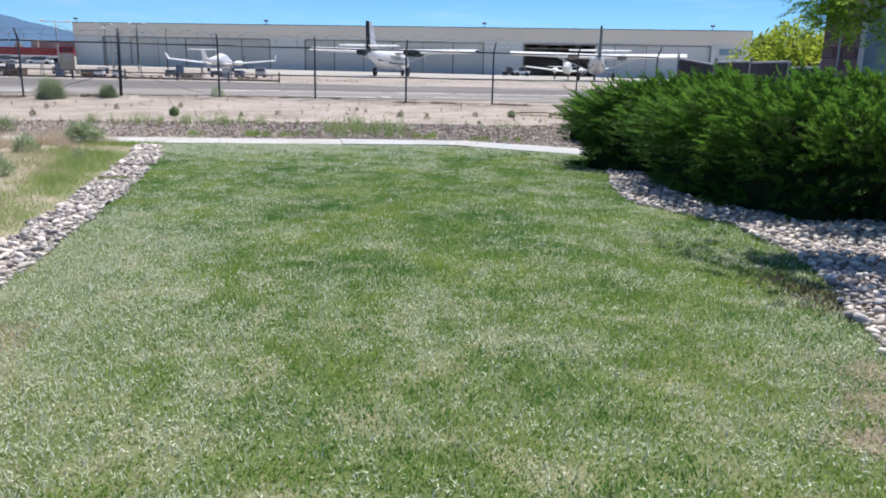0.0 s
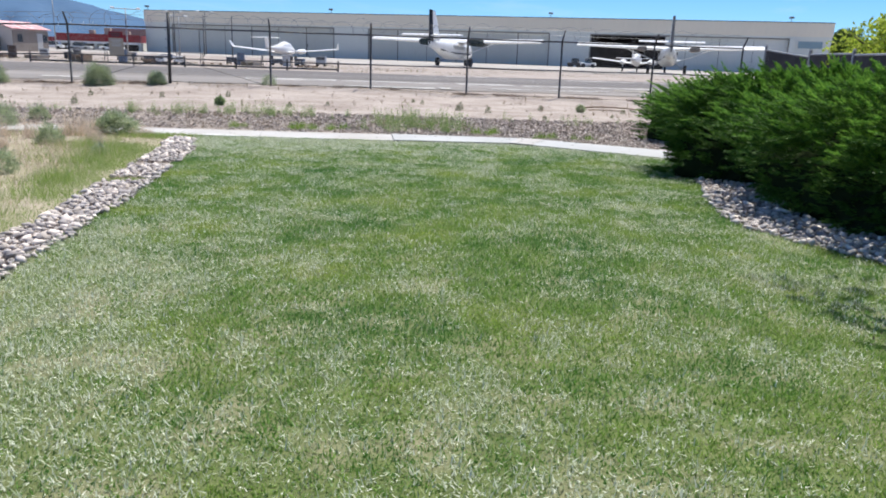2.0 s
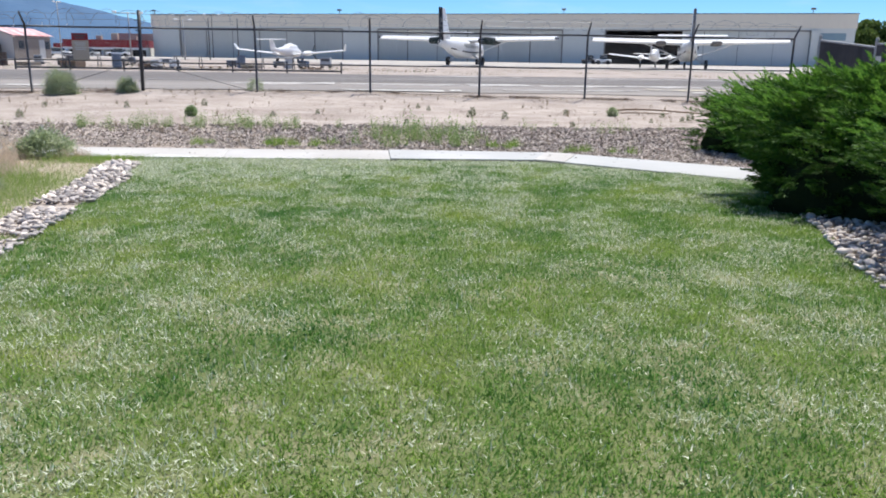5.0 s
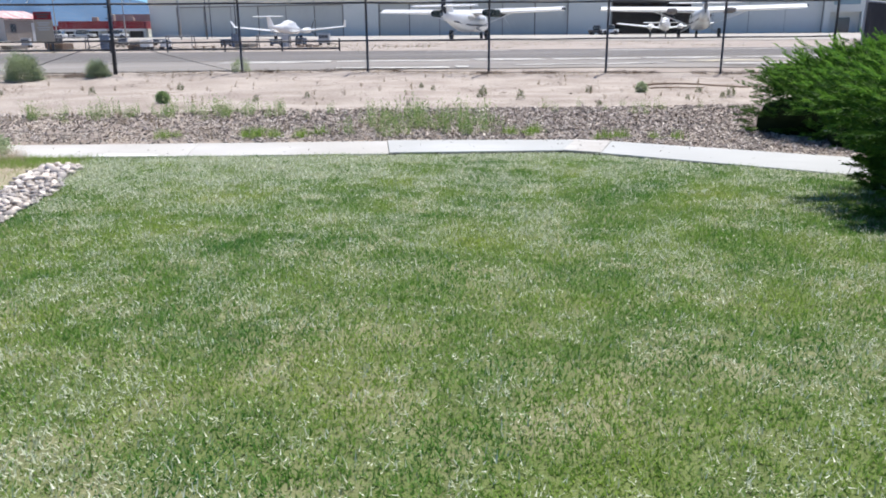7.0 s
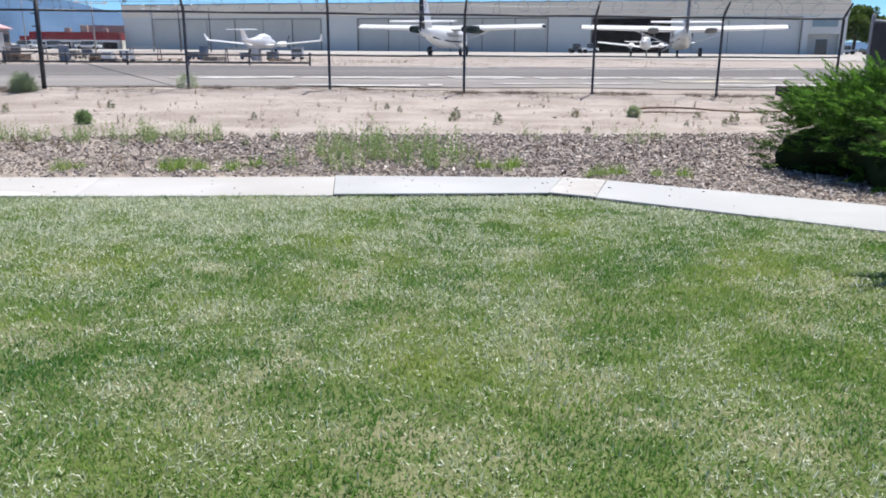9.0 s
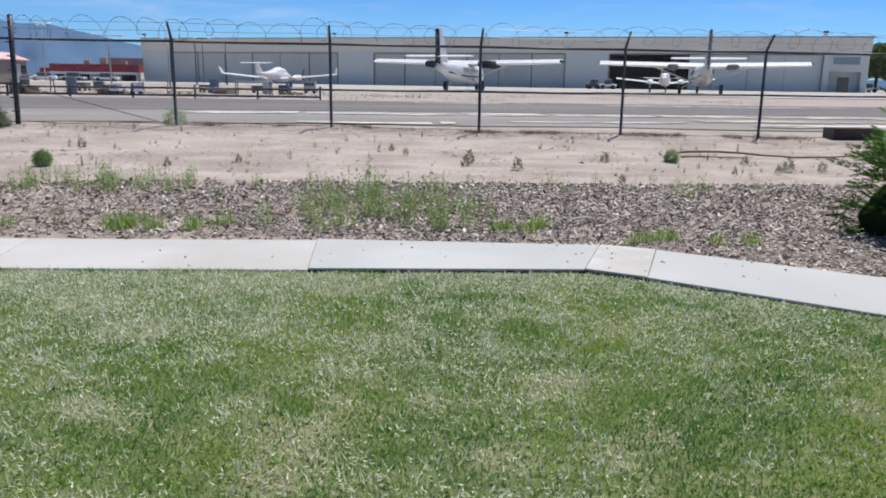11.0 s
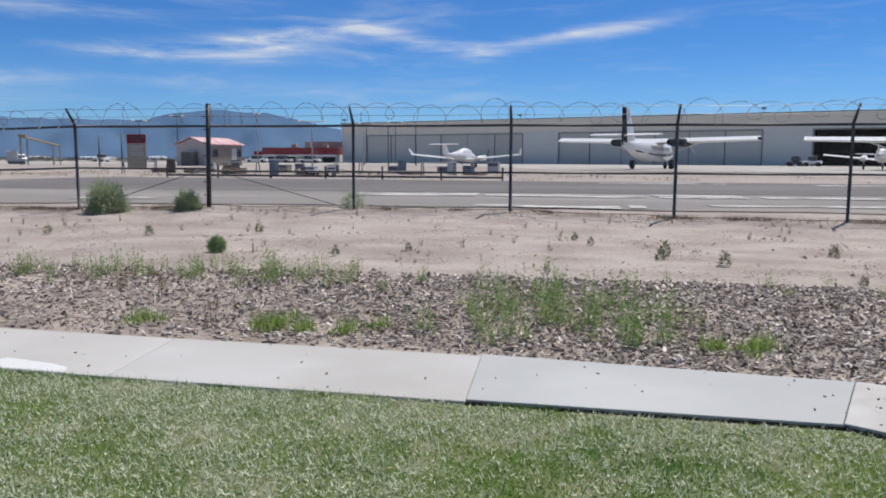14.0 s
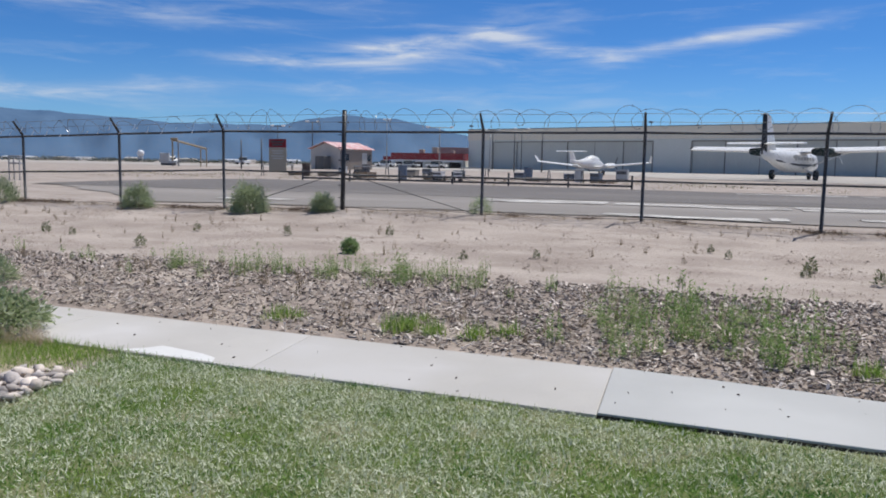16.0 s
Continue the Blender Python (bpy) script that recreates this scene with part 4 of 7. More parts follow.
small_twin(pose(-8.44, 94.95, land(0, 95) + 0.04, 0, 0, -19))


def low_wing_single(m):
    t = empty("light_airplane", "white low-wing light airplane with two engines", "aircraft", m, "aircraft parked on the apron")
    bm = loft(B(), [(2.6, 0.15, 0.15, 1.15), (2.1, 0.45, 0.42, 1.15), (0.8, 0.56, 0.55, 1.2), (-1.2, 0.52, 0.5, 1.25), (-3.6, 0.2, 0.25, 1.35), (-4.8, 0.08, 0.15, 1.4)], 14, 2.4)
    fus = part("fuselage", bm, WHITEP, t, smooth=True)
    bm = loft(B(), [(1.1, 0.3, 0.05, 1.68), (0.6, 0.46, 0.3, 1.74), (-0.6, 0.46, 0.32, 1.74), (-1.6, 0.25, 0.08, 1.68)], 12, 2.4)
    part("cabin_top", bm, WHITEP, fus, smooth=True)
    for sx in (-1, 1):
        bm = foil(B(), ((sx * 0.4, 0.9, 0.95), (sx * 0.4, -0.7, 0.93)), ((sx * 5.1, 0.7, 1.45), (sx * 5.1, -0.5, 1.43)), (0, 0, 0.22))
        part("wing", bm, WHITEP, t)
        bm = loft(B(), [(1.9, 0.12, 0.12, 1.15), (1.5, 0.32, 0.3, 1.15), (0.3, 0.34, 0.28, 1.1), (-0.9, 0.15, 0.1, 1.08)], 10, 2.2)
        bmesh.ops.translate(bm, vec=(sx * 1.6, 0, 0), verts=bm.verts)
        part("engine_nacelle", bm, WHITEP, t, smooth=True)
        bm = foil(B(), ((0, -4.1, 1.45), (0, -4.9, 1.45)), ((sx * 1.8, -4.2, 1.5), (sx * 1.8, -4.85, 1.5)), (0, 0, 0.1))
        part("tailplane", bm, WHITEP, t)
        bm = B()
        rod(bm, (sx * 1.5, 0, 0.95), (sx * 1.5, 0, 0.3), 0.05, seg=6)
        leg = part("gear_leg", bm, WHITEP, t)
        bm = B()
        wheel(bm, sx * 1.5, 0, 0.26, 0.16)
        part("tyre", bm, RUBBER, leg)
    bm = foil(B(), ((0, -3.6, 1.5), (0, -4.8, 1.45)), ((0, -4.4, 2.6), (0, -5.0, 2.6)), (0.14, 0, 0))
    part("fin", bm, WHITEP, t)
    bm = B()
    rod(bm, (0, 1.9, 1.0), (0, 1.95, 0.25), 0.05, seg=6)
    leg = part("nose_leg", bm, WHITEP, t)
    bm = B()
    wheel(bm, 0, 1.95, 0.22, 0.12)
    part("tyre", bm, RUBBER, leg)
    bm = B()
    rod(bm, (0, 2.6, 1.15), (0, 2.85, 1.15), 0.14, 0.02, seg=8)
    box(bm, -0.93, 0.93, 2.68, 2.72, 1.09, 1.21)
    part("propeller", bm, STEELD, fus)
    return t


low_wing_single(pose(32.7, 91.0, land(0, 90) + 0.04, 0, 0, -26))


# ---------- far structures beyond the road ----------
def on_land(x, y, rz=0.0):
    return pose(x, y, land(x, y), 0, 0, rz)


shed = empty("guard_shed", "small tan stucco shed with faded red and white metal roof", "shed", on_land(-42.6, 105.0, 75) @ Matrix.Diagonal((1.26, 1.26, 1.12, 1)))
bm = B()
box(bm, -2.6, 2.6, -2.0, 2.0, -0.1, 2.25)
v = [bm.verts.new(p) for p in ((-2.6, -2.0, 2.25), (-2.6, 2.0, 2.25), (-2.6, 0, 3.05), (2.6, -2.0, 2.25), (2.6, 2.0, 2.25), (2.6, 0, 3.05))]
bm.faces.new((v[0], v[1], v[2]))
bm.faces.new((v[3], v[5], v[4]))
part("wall", bm, PALEST, shed)
bm = B()
box(bm, -2.61, 2.61, -2.025, -1.985, -0.1, 2.2)
part("long_wall_cladding", bm, BROWNST, shed, "greyish brown sheet over the long wall")
for sy in (-1, 1):
    bm = B()
    box(bm, -2.9, 2.9, -0.02, 2.35, 0, 0.07, pose(0, 0, 3.12, -20 if sy > 0 else 20, 0, 0) @ (Matrix.Identity(4) if sy > 0 else pose(0, 0, 0, 0, 0, 180)))
    part("roof_slope", bm, SHEDROOF, shed)
bm = B()
box(bm, 0.9, 1.7, -2.05, -1.99, 0, 1.95)
part("door", bm, GREYP, shed, "grey metal door")
for x in (-1.6, 2.1):
    bm = B()
    box(bm, x - 0.35, x + 0.35, -2.05, -1.99, 1.0, 1.8)
    part("window", bm, GLASSD, shed)
bm = B()
box(bm, -3.9, -2.8, -0.9, 0.3, 0, 1.3, bevel=0.05)
tagged(part("equipment_cabinet", bm, STEELD), "dark grey equipment cabinet beside the shed", "cabinet").matrix_world = on_land(-42.6, 105.0, 75) @ Matrix.Diagonal((1.26, 1.26, 1.3, 1))

sign = empty("warning_sign", "small tan warning sign with a red header, hung on the fence", "sign", pose(-7.31, FENCE_Y - 0.06, 0))
bm = B()
box(bm, -0.21, 0.21, -0.006, 0.006, 1.17, 1.67, bevel=0.003)
part("board", bm, TAN, sign)
bm = B()
box(bm, -0.205, 0.205, -0.009, 0.006, 1.672, 1.85, bevel=0.003)
part("red_header", bm, REDP, sign, "red header panel")
for z, w in ((1.79, 0.15), (1.73, 0.12)):
    bm = B()
    box(bm, -w, w, -0.013, -0.0085, z - 0.018, z + 0.018)
    part("letter_bar", bm, STEELD, sign)
for z, w in ((1.60, 0.14), (1.55, 0.11), (1.49, 0.15), (1.44, 0.12)):
    bm = B()
    box(bm, -w, w, -0.010, -0.0055, z - 0.012, z + 0.012)
    part("letter_bar", bm, GREYP, sign)
for x in (-0.17, 0.17):
    for z in (1.21, 1.81):
        bm = B()
        rod(bm, (x, -0.012, z), (x, 0.03, z), 0.006, seg=6)
        part("tie_wire", bm, GALVP, sign)

red = empty("canopy_building", "long low building with a red fascia and open bays", "building", on_land(-52.3, 167.0, 6))
bm = B()
box(bm, -7.2, 8.6, -0.4, 9, 1.75, 3.2)
part("fascia", bm, REDP, red, "red metal fascia")
bm = B()
box(bm, -9.0, -7.2, -0.2, 9, 1.6, 2.4)
part("side_canopy", bm, REDP, red)
bm = B()
box(bm, -7.2, 8.6, -0.3, 0.1, 1.35, 1.748)
part("white_band", bm, WHITEP, red, "white band under the fascia")
bm = B()
box(bm, -7.2, 8.6, 3.0, 9, -0.1, 1.748)
part("wall", bm, WALLP, red)
for x in (-7.0, -4.5, 0, 4.5, 8.4):
    bm = B()
    box(bm, x - 0.14, x + 0.14, -0.25, 0.05, -0.1, 1.35)
    part("post", bm, WALLP, red)
# Near-black panels on the solid wall paint the shade of open bays.
for x in (-5.6, -2.2, 2.2, 6.4):
    bm = B()
    box(bm, x - 1.3, x + 1.3, 2.93, 3.0, 0.0, 1.3)
    part("dark_opening", bm, DARKIN, red)
for x, w, h in ((-0.8, 0.5, 0.8), (2.2, 0.6, 1.3), (5.9, 0.5, 0.7)):
    bm = B()
    box(bm, x - w, x + w, 1, 2.6, 3.2, 3.2 + h, bevel=0.06)
    part("roof_unit", bm, TAN, red)
bm = B()
box(bm, 0.8, 8.4, 10, 24, 0, 4.7)
tagged(part("low_block", bm, TAN), "plain tan block building behind the canopy", "building").matrix_world = on_land(-52.3, 167.0, 6)


# vehicles and carts far off
def vehicle(name, label, x, y, rz, l, w, h, paint):
    t = empty(name, label, "vehicle", on_land(x, y, rz))
    bm = B()
    box(bm, -w / 2, w / 2, -l / 2, l / 2, 0.35, h * 0.55, bevel=0.12)
    part("body", bm, paint, t)
    bm = B()
    box(bm, -w / 2 + 0.12, w / 2 - 0.12, -l * 0.25, l * 0.22, h * 0.55, h, bevel=0.18)
    part("cab", bm, GLASSD, t)
    bm = B()
    box(bm, -w / 2 + 0.14, w / 2 - 0.14, -l * 0.2, l * 0.17, h, h + 0.05, bevel=0.02)
    part("cab_roof", bm, paint, t)
    for sx in (-1, 1):
        for sy in (-0.3, 0.3):
            bm = B()
            wheel(bm, sx * (w / 2 - 0.1), sy * l, 0.34, 0.22)
            part("wheel", bm, RUBBER, t)


vehicle("utility_cart", "small white utility cart near the hangar", 38.2, 128, 70, 2.6, 1.5, 1.5, WHITEP)
vehicle("utility_cart", "small grey utility cart near the hangar", 36.2, 129, 60, 2.4, 1.4, 1.4, STEELD)
vehicle("pickup_truck", "white pickup truck far across the airfield", -111.8, 160.9, 60, 4.4, 1.8, 1.6, WHITEP)
vehicle("van", "white van far across the airfield", -98.6, 170.0, 70, 3.6, 1.7, 1.75, WHITEP)
for x, y, rz, pm, lb in ((-57.5, 158, 95, WHITEP, "white car"), (-52.0, 157, 88, GREYP, "silver car"), (-46.5, 158, 92, WHITEP, "white car"), (-64.0, 157, 80, STEELD, "dark grey car"), (-69.5, 155, 96, WHITEP, "white car")):
    vehicle("car", lb + " parked by the red canopy", x, y, rz, 4.4, 1.8, 1.5, pm)
vehicle("car", "white car beyond the hangar", 82.6, 131.0, 85, 4.2, 1.8, 1.45, WHITEP)
vehicle("car", "silver car beyond the hangar", 88.5, 131, 85, 4.4, 1.8, 1.5, GREYP)

gantry = empty("gantry_hoist", "faded yellow gantry hoist with a sloping jib", "crane", on_land(-65.2, 99.6, 28) @ Matrix.Diagonal((0.84, 0.84, 0.82, 1)))
for nm, p, q, r, mt in (("mast", (0, 0, 0), (0, 0, 4.6), 0.13, YELLOW), ("mast", (0.9, 0, 0), (0.9, 0, 4.2), 0.12, GALVP), ("jib", (0, 0, 4.4), (5.2, 0.5, 3.0), 0.16, YELLOW), ("leg", (5.2, 0.5, 3.2), (5.2, 0.5, 0), 0.09, YELLOW), ("leg", (4.2, 1.2, 3.0), (4.2, 1.2, 0), 0.1, YELLOW)):
    bm = B()
    rod(bm, p, q, r, seg=4)
    part(nm, bm, mt, gantry)
bm = B()
box(bm, -1.9, -0.5, -0.7, 0.7, 0.9, 2.2, bevel=0.1)
box(bm, -1.8, 0.6, -0.6, 0.6, 0.15, 0.9, bevel=0.1)
part("cab", bm, GREYP, gantry)
bm = B()
box(bm, -0.25, 0.8, -0.35, 0.35, 4.35, 4.7, bevel=0.05)
part("hoist_head", bm, YELLOW, gantry)
bm = B()
box(bm, -1.7, 0.5, -0.63, -0.59, 0.2, 0.55)
part("dark_skirt", bm, STEELD, gantry)


def lamp_post(x, y, h, heads, paint=STEELD, rz=20):
    t = empty("light_pole", "thin light pole with flood lamp heads", "light pole", on_land(x, y, rz), "airfield light poles")
    bm = B()
    rod(bm, (0, 0, 0), (0, 0, h), 0.10, 0.06, seg=8)
    part("pole", bm, paint, t, smooth=True)
    if heads:
        bm = B()
        rod(bm, (-heads, 0, h - 0.1), (heads, 0, h - 0.1), 0.05, seg=6)
        part("arm", bm, paint, t)
        for sx in (-1, 1):
            bm = B()
            box(bm, sx * heads - 0.24, sx * heads + 0.24, -0.2, 0.2, h - 0.12, h + 0.1, bevel=0.06)
            part("lamp_head", bm, WHITEP, t)


for x, y, h, hd, pm in ((-28.6, 104, 5.6, 1.5, GALVP), (-49.3, 109.6, 6.6, 0.75, STEELD), (-53.5, 107.3, 5.9, 0.75, STEELD), (-50.8, 141.8, 8.8, 0.4, GALVP), (-33.0, 150, 7.4, 1.2, STEELD), (-27.5, 150, 7.6, 1.2, STEELD), (-21.5, 116, 5.6, 0, STEELD), (-17.6, 116, 5.6, 0, STEELD), (-24.0, 112, 5.2, 0.9, GALVP), (-47.1, 87.8, 3.35, 0, STEELD), (-45.2, 89.0, 3.5, 0, STEELD)):
    lamp_post(x, y, h, hd, pm)

stand = empty("metal_stand", "small weathered metal frame stand on bare dirt", "stand", on_land(-26.7, 37.8, 20))
for sx in (-0.22, 0.22):
    for sy in (-0.2, 0.2):
        bm = B()
        rod(bm, (sx, sy, 0), (sx, sy, 1.05), 0.022, seg=6)
        part("leg", bm, GALVP, stand)
for z in (0.35, 0.72, 1.03):
    bm = B()
    box(bm, -0.25, 0.25, -0.23, 0.23, z - 0.03, z + 0.03, bevel=0.01)
    part("shelf", bm, GALVP, stand)

# low pipe rail along the far side of the road
rail = empty("pipe_rail", "low dark pipe rail along the far road edge", "railing", kind="structure")
rx = span(-18.6, -1.2, 2.9)
for x in rx:
    bm = B()
    y = road_far(x) + 0.9
    rod(bm, (x, y, land(x, y) - 0.1), (x, y, land(x, y) + 0.62), 0.05, seg=6)
    part("rail_post", bm, BLACKM, rail)
for zz in (0.14,):
    bm = B()
    tube(bm, [(x, road_far(x) + 0.9, land(x, road_far(x)) + zz) for x in rx], 0.055, 6)
    part("rail_pipe", bm, BLACKM, rail)


def crate(name, label, x, y, rz, sx, sy, sz, paint, legs=0.0):
    t = empty(name, label, "equipment", on_land(x, y, rz), "ground equipment")
    bm = B()
    box(bm, -sx / 2, sx / 2, -sy / 2, sy / 2, legs, sz, bevel=0.05)
    part("body", bm, paint, t)
    bm = B()
    box(bm, -sx * 0.42, sx * 0.42, -sy / 2 - 0.02, -sy / 2 + 0.02, legs + (sz - legs) * 0.55, legs + (sz - legs) * 0.85)
    part("panel", bm, STEELD, t, "dark louvred panel")
    bm = B()
    box(bm, -sx * 0.54, sx * 0.54, -sy * 0.54, sy * 0.54, sz, sz + 0.03, bevel=0.01)
    part("lid", bm, paint, t)
    bm = B()
    rod(bm, (sx * 0.45, 0, legs), (sx * 0.5 + 0.55, 0, legs * 0.5), 0.02, seg=6)
    part("tow_bar", bm, STEELD, t)
    for a in (-0.38, 0.38):
        for b in (-0.42, 0.42):
            bm = B()
            rod(bm, (a * sx, b * sy - 0.03, legs * 0.62), (a * sx, b * sy + 0.03, legs * 0.62), legs * 0.62, seg=10)
            part("wheel", bm, RUBBER, t)


eq = random.Random(8)
for x, y, a, b, c, pm, lb in ((-12.9, 55, 0.95, 0.8, 0.9, WHITEP, "small white box cabinet"), (-11.8, 55, 0.95, 0.8, 0.9, WHITEP, "small white box cabinet"), (-9.4, 62, 1.3, 0.9, 0.8, BLUEEQ, "blue wheeled ground-power cart"), (-6.2, 63, 1.5, 0.9, 0.75, BLUEEQ, "blue wheeled tow cart"), (-4.4, 62, 1.1, 0.9, 0.9, BLUEEQ, "blue wheeled equipment cart"), (-2.9, 64, 1.3, 0.8, 1.35, GREYP, "pale grey upright equipment box"), (-14.8, 60, 1.5, 0.9, 0.7, STEELD, "dark wheeled equipment cart"), (-17.5, 63, 1.5, 0.9, 0.9, TAN, "tan wooden crate with equipment"), (-21.0, 62, 1.4, 0.9, 0.8, STEELD, "dark steel crate with equipment"), (-24.3, 66, 1.0, 0.7, 1.1, GREYP, "pale grey equipment box"), (-16.0, 70, 1.4, 0.9, 0.8, BLUEEQ, "blue wheeled equipment cart"), (-19.4, 72, 1.2, 0.8, 0.9, BLUEEQ, "blue wheeled equipment cart")):
    crate("equipment_cart", lb, x, y, eq.uniform(-20, 30), a * 0.6, b * 0.7, c * 0.58, pm, 0.14)



def pallet_stack(x, y, rz, count, w, paint, lb):
    """Flat slatted pallets, one on another."""
    for k in range(count):
        t = empty("pallet", lb, "pallet", on_land(x, y, rz) @ pose(0, 0, 0.125 * k, 0, 0, k * 2.0 - 3), "pallets across the road")
        for a in (-0.45, 0.0, 0.45):
            bm = B()
            box(bm, a * w - 0.04, a * w + 0.04, -0.5, 0.5, 0, 0.10)
            part("runner", bm, paint, t)
        for b in range(6):
            bm = B()
            box(bm, -0.5 * w, 0.5 * w, -0.51 + 0.18 * b, -0.39 + 0.18 * b, 0.10, 0.125)
            part("board", bm, paint, t)


def steel_drum(x, y, paint, lb):
    t = empty("steel_drum", lb, "drum", on_land(x, y), "drums across the road")
    bm = B()
    rod(bm, (0, 0, 0), (0, 0, 0.86), 0.28, seg=14)
    part("shell", bm, paint, t, smooth=False)
    for z in (0.02, 0.29, 0.58, 0.85):
        bm = B()
        rod(bm, (0, 0, z - 0.012), (0, 0, z + 0.012), 0.297, seg=14)
        part("hoop", bm, paint, t)


def trestle(x, y, rz, w, lb):
    """A low rack of pipe: two frames and two bars."""
    t = empty("pipe_rack", lb, "rack", on_land(x, y, rz), "racks across the road")
    for a in (-w / 2, w / 2):
        for q_ in (-0.3, 0.3):
            bm = B()
            rod(bm, (a, q_, 0), (a, q_ * 0.5, 0.75), 0.03, seg=6)
            part("leg", bm, STEELD, t)
    for q_ in (-0.15, 0.15):
        bm = B()
        rod(bm, (-w / 2 - 0.1, q_, 0.75), (w / 2 + 0.1, q_, 0.75), 0.035, seg=6)
        part("bar", bm, GALVP, t)


for x, y, c, w, pm in ((-13.8, 57, 2, 1.2, WOODG), (-10.2, 58, 1, 1.3, WOODG), (-7.6, 58.5, 2, 1.1, TAN), (-19.0, 58, 3, 1.2, WOODG), (-22.6, 60, 2, 1.3, TAN), (-3.6, 58, 1, 1.2, WOODG), (-26.0, 62, 2, 1.2, WOODG), (-16.6, 64.5, 2, 1.2, TAN)):
    pallet_stack(x, y, eq.uniform(-30, 30), c, w, pm, "weathered slatted wooden pallet lying across the road")
for x, y, pm, lb in ((-15.6, 56, BLUEEQ, "blue steel drum standing on dirt"), (-8.5, 60, BLUEEQ, "blue steel drum standing on dirt"), (-20.2, 61, STEELD, "dark steel drum standing on dirt"), (-5.2, 59.5, GREYP, "grey steel drum standing on dirt"), (-23.8, 59, RUST, "rusty steel drum standing on dirt")):
    steel_drum(x, y, pm, lb)
for x, y, w in ((-17.9, 56.5, 2.2), (-12.2, 60.5, 1.8), (-5.6, 56.5, 2.0), (-24.9, 57.0, 2.0)):
    trestle(x, y, eq.uniform(-15, 15), w, "low pipe rack standing on bare dirt")

box_t = empty("steel_box", "rusty dark steel box lying by the fence", "box", pose(11.55, 26.45, fence_z(11.5) - 0.04, 0, 0, 2))
bm = B()
box(bm, -0.46, 0.46, -0.2, 0.2, 0, 0.3, bevel=0.012)
part("body", bm, RUST, box_t)
for x in (-0.3, 0.0, 0.3):
    bm = B()
    box(bm, x - 0.012, x + 0.012, -0.207, -0.2, 0.02, 0.28)
    part("rib", bm, RUST, box_t)
bm = B()
box(bm, 0.52, 0.66, -0.15, 0.1, 0, 0.27, bevel=0.02)
tagged(part("short_stub_post", bm, RUST), "short rusty stub post by the fence", "post").matrix_world = pose(11.65, 26.45, fence_z(11.5) - 0.04)
bm = B()
tube(bm, [(6.25 + i * 0.33, 23.35 + 0.05 * math.sin(i * 0.9) - 0.004 * i, land(6.25 + i * 0.33, 23.35) + 0.05 + 0.03 * math.sin(i * 0.6)) for i in range(12)], [0.025 - 0.001 * i for i in range(12)], 6)
tagged(part("dry_stick", bm, WOODG, smooth=True), "long dry bent stick lying on the dirt", "stick")
bm = B()
tube(bm, [(6.4 + i * 0.3, 23.2 - 0.02 * i, land(6.4 + i * 0.3, 23.2) + 0.02) for i in range(5)], [0.016 - 0.002 * i for i in range(5)], 6)
tagged(part("dry_stick", bm, WOODG, smooth=True), "short dry stick lying on the dirt", "stick")

# ---------- brick building and privacy fence ----------
house = empty("brick_building", "brown block building with blue-grey glazing and pale trim", "building", pose(10.12, 14.42, -0.16, 0, 0, -40))
bm = B()
box(bm, 0.0, 0.65, 0.02, 10, -0.2, 4.4)
part("wall_core", bm, MORTAR, house)
bm = B()
box(bm, 0.75, 12, 0.2, 10, -0.2, 4.4)
part("glazed_panel", bm, BLUEPANEL, house, "smooth blue-grey panel")
bm = B()
box(bm, 0.652, 0.748, -0.03, 0.3, -0.2, 4.4)
part("trim", bm, TRIMW, house, "pale vertical trim")
bm = B()
rod(bm, (0.3, -0.06, 0), (0.3, -0.06, 4.4), 0.025, seg=8)
part("conduit", bm, GALVP, house, "thin galvanised conduit")
bm = B()
box(bm, 2.2, 2.3, 0.15, 0.21, -0.2, 4.4)
box(bm, 3.6, 3.7, 0.15, 0.21, -0.2, 4.4)
part("mullion", bm, TRIMW, house)
bm = B()
box(bm, -0.1, 12.1, -0.1, 10.1, 4.4, 4.6)
part("roof", bm, STEELD, house)
bm0 = B()
box(bm0, 0, 0.385, -0.015, 0.2, 0, 0.185, bevel=0.008)
brick_me = bpy.data.meshes.new("brick")
bm0.to_mesh(brick_me)
bm0.free()
brick_me.materials.append(BRICK)
PB = ((13.33, 26.5), (13.25, 23.8), (12.75, 21.0), (12.1, 18.25), (11.4, 16.1), (11.0, 15.0))
privacy = empty("privacy_fence", "dark slatted privacy fence with stepped panels on pale posts", "fence")
TOPS = (2.0, 1.85, 1.82, 1.66, 1.66, 1.66)
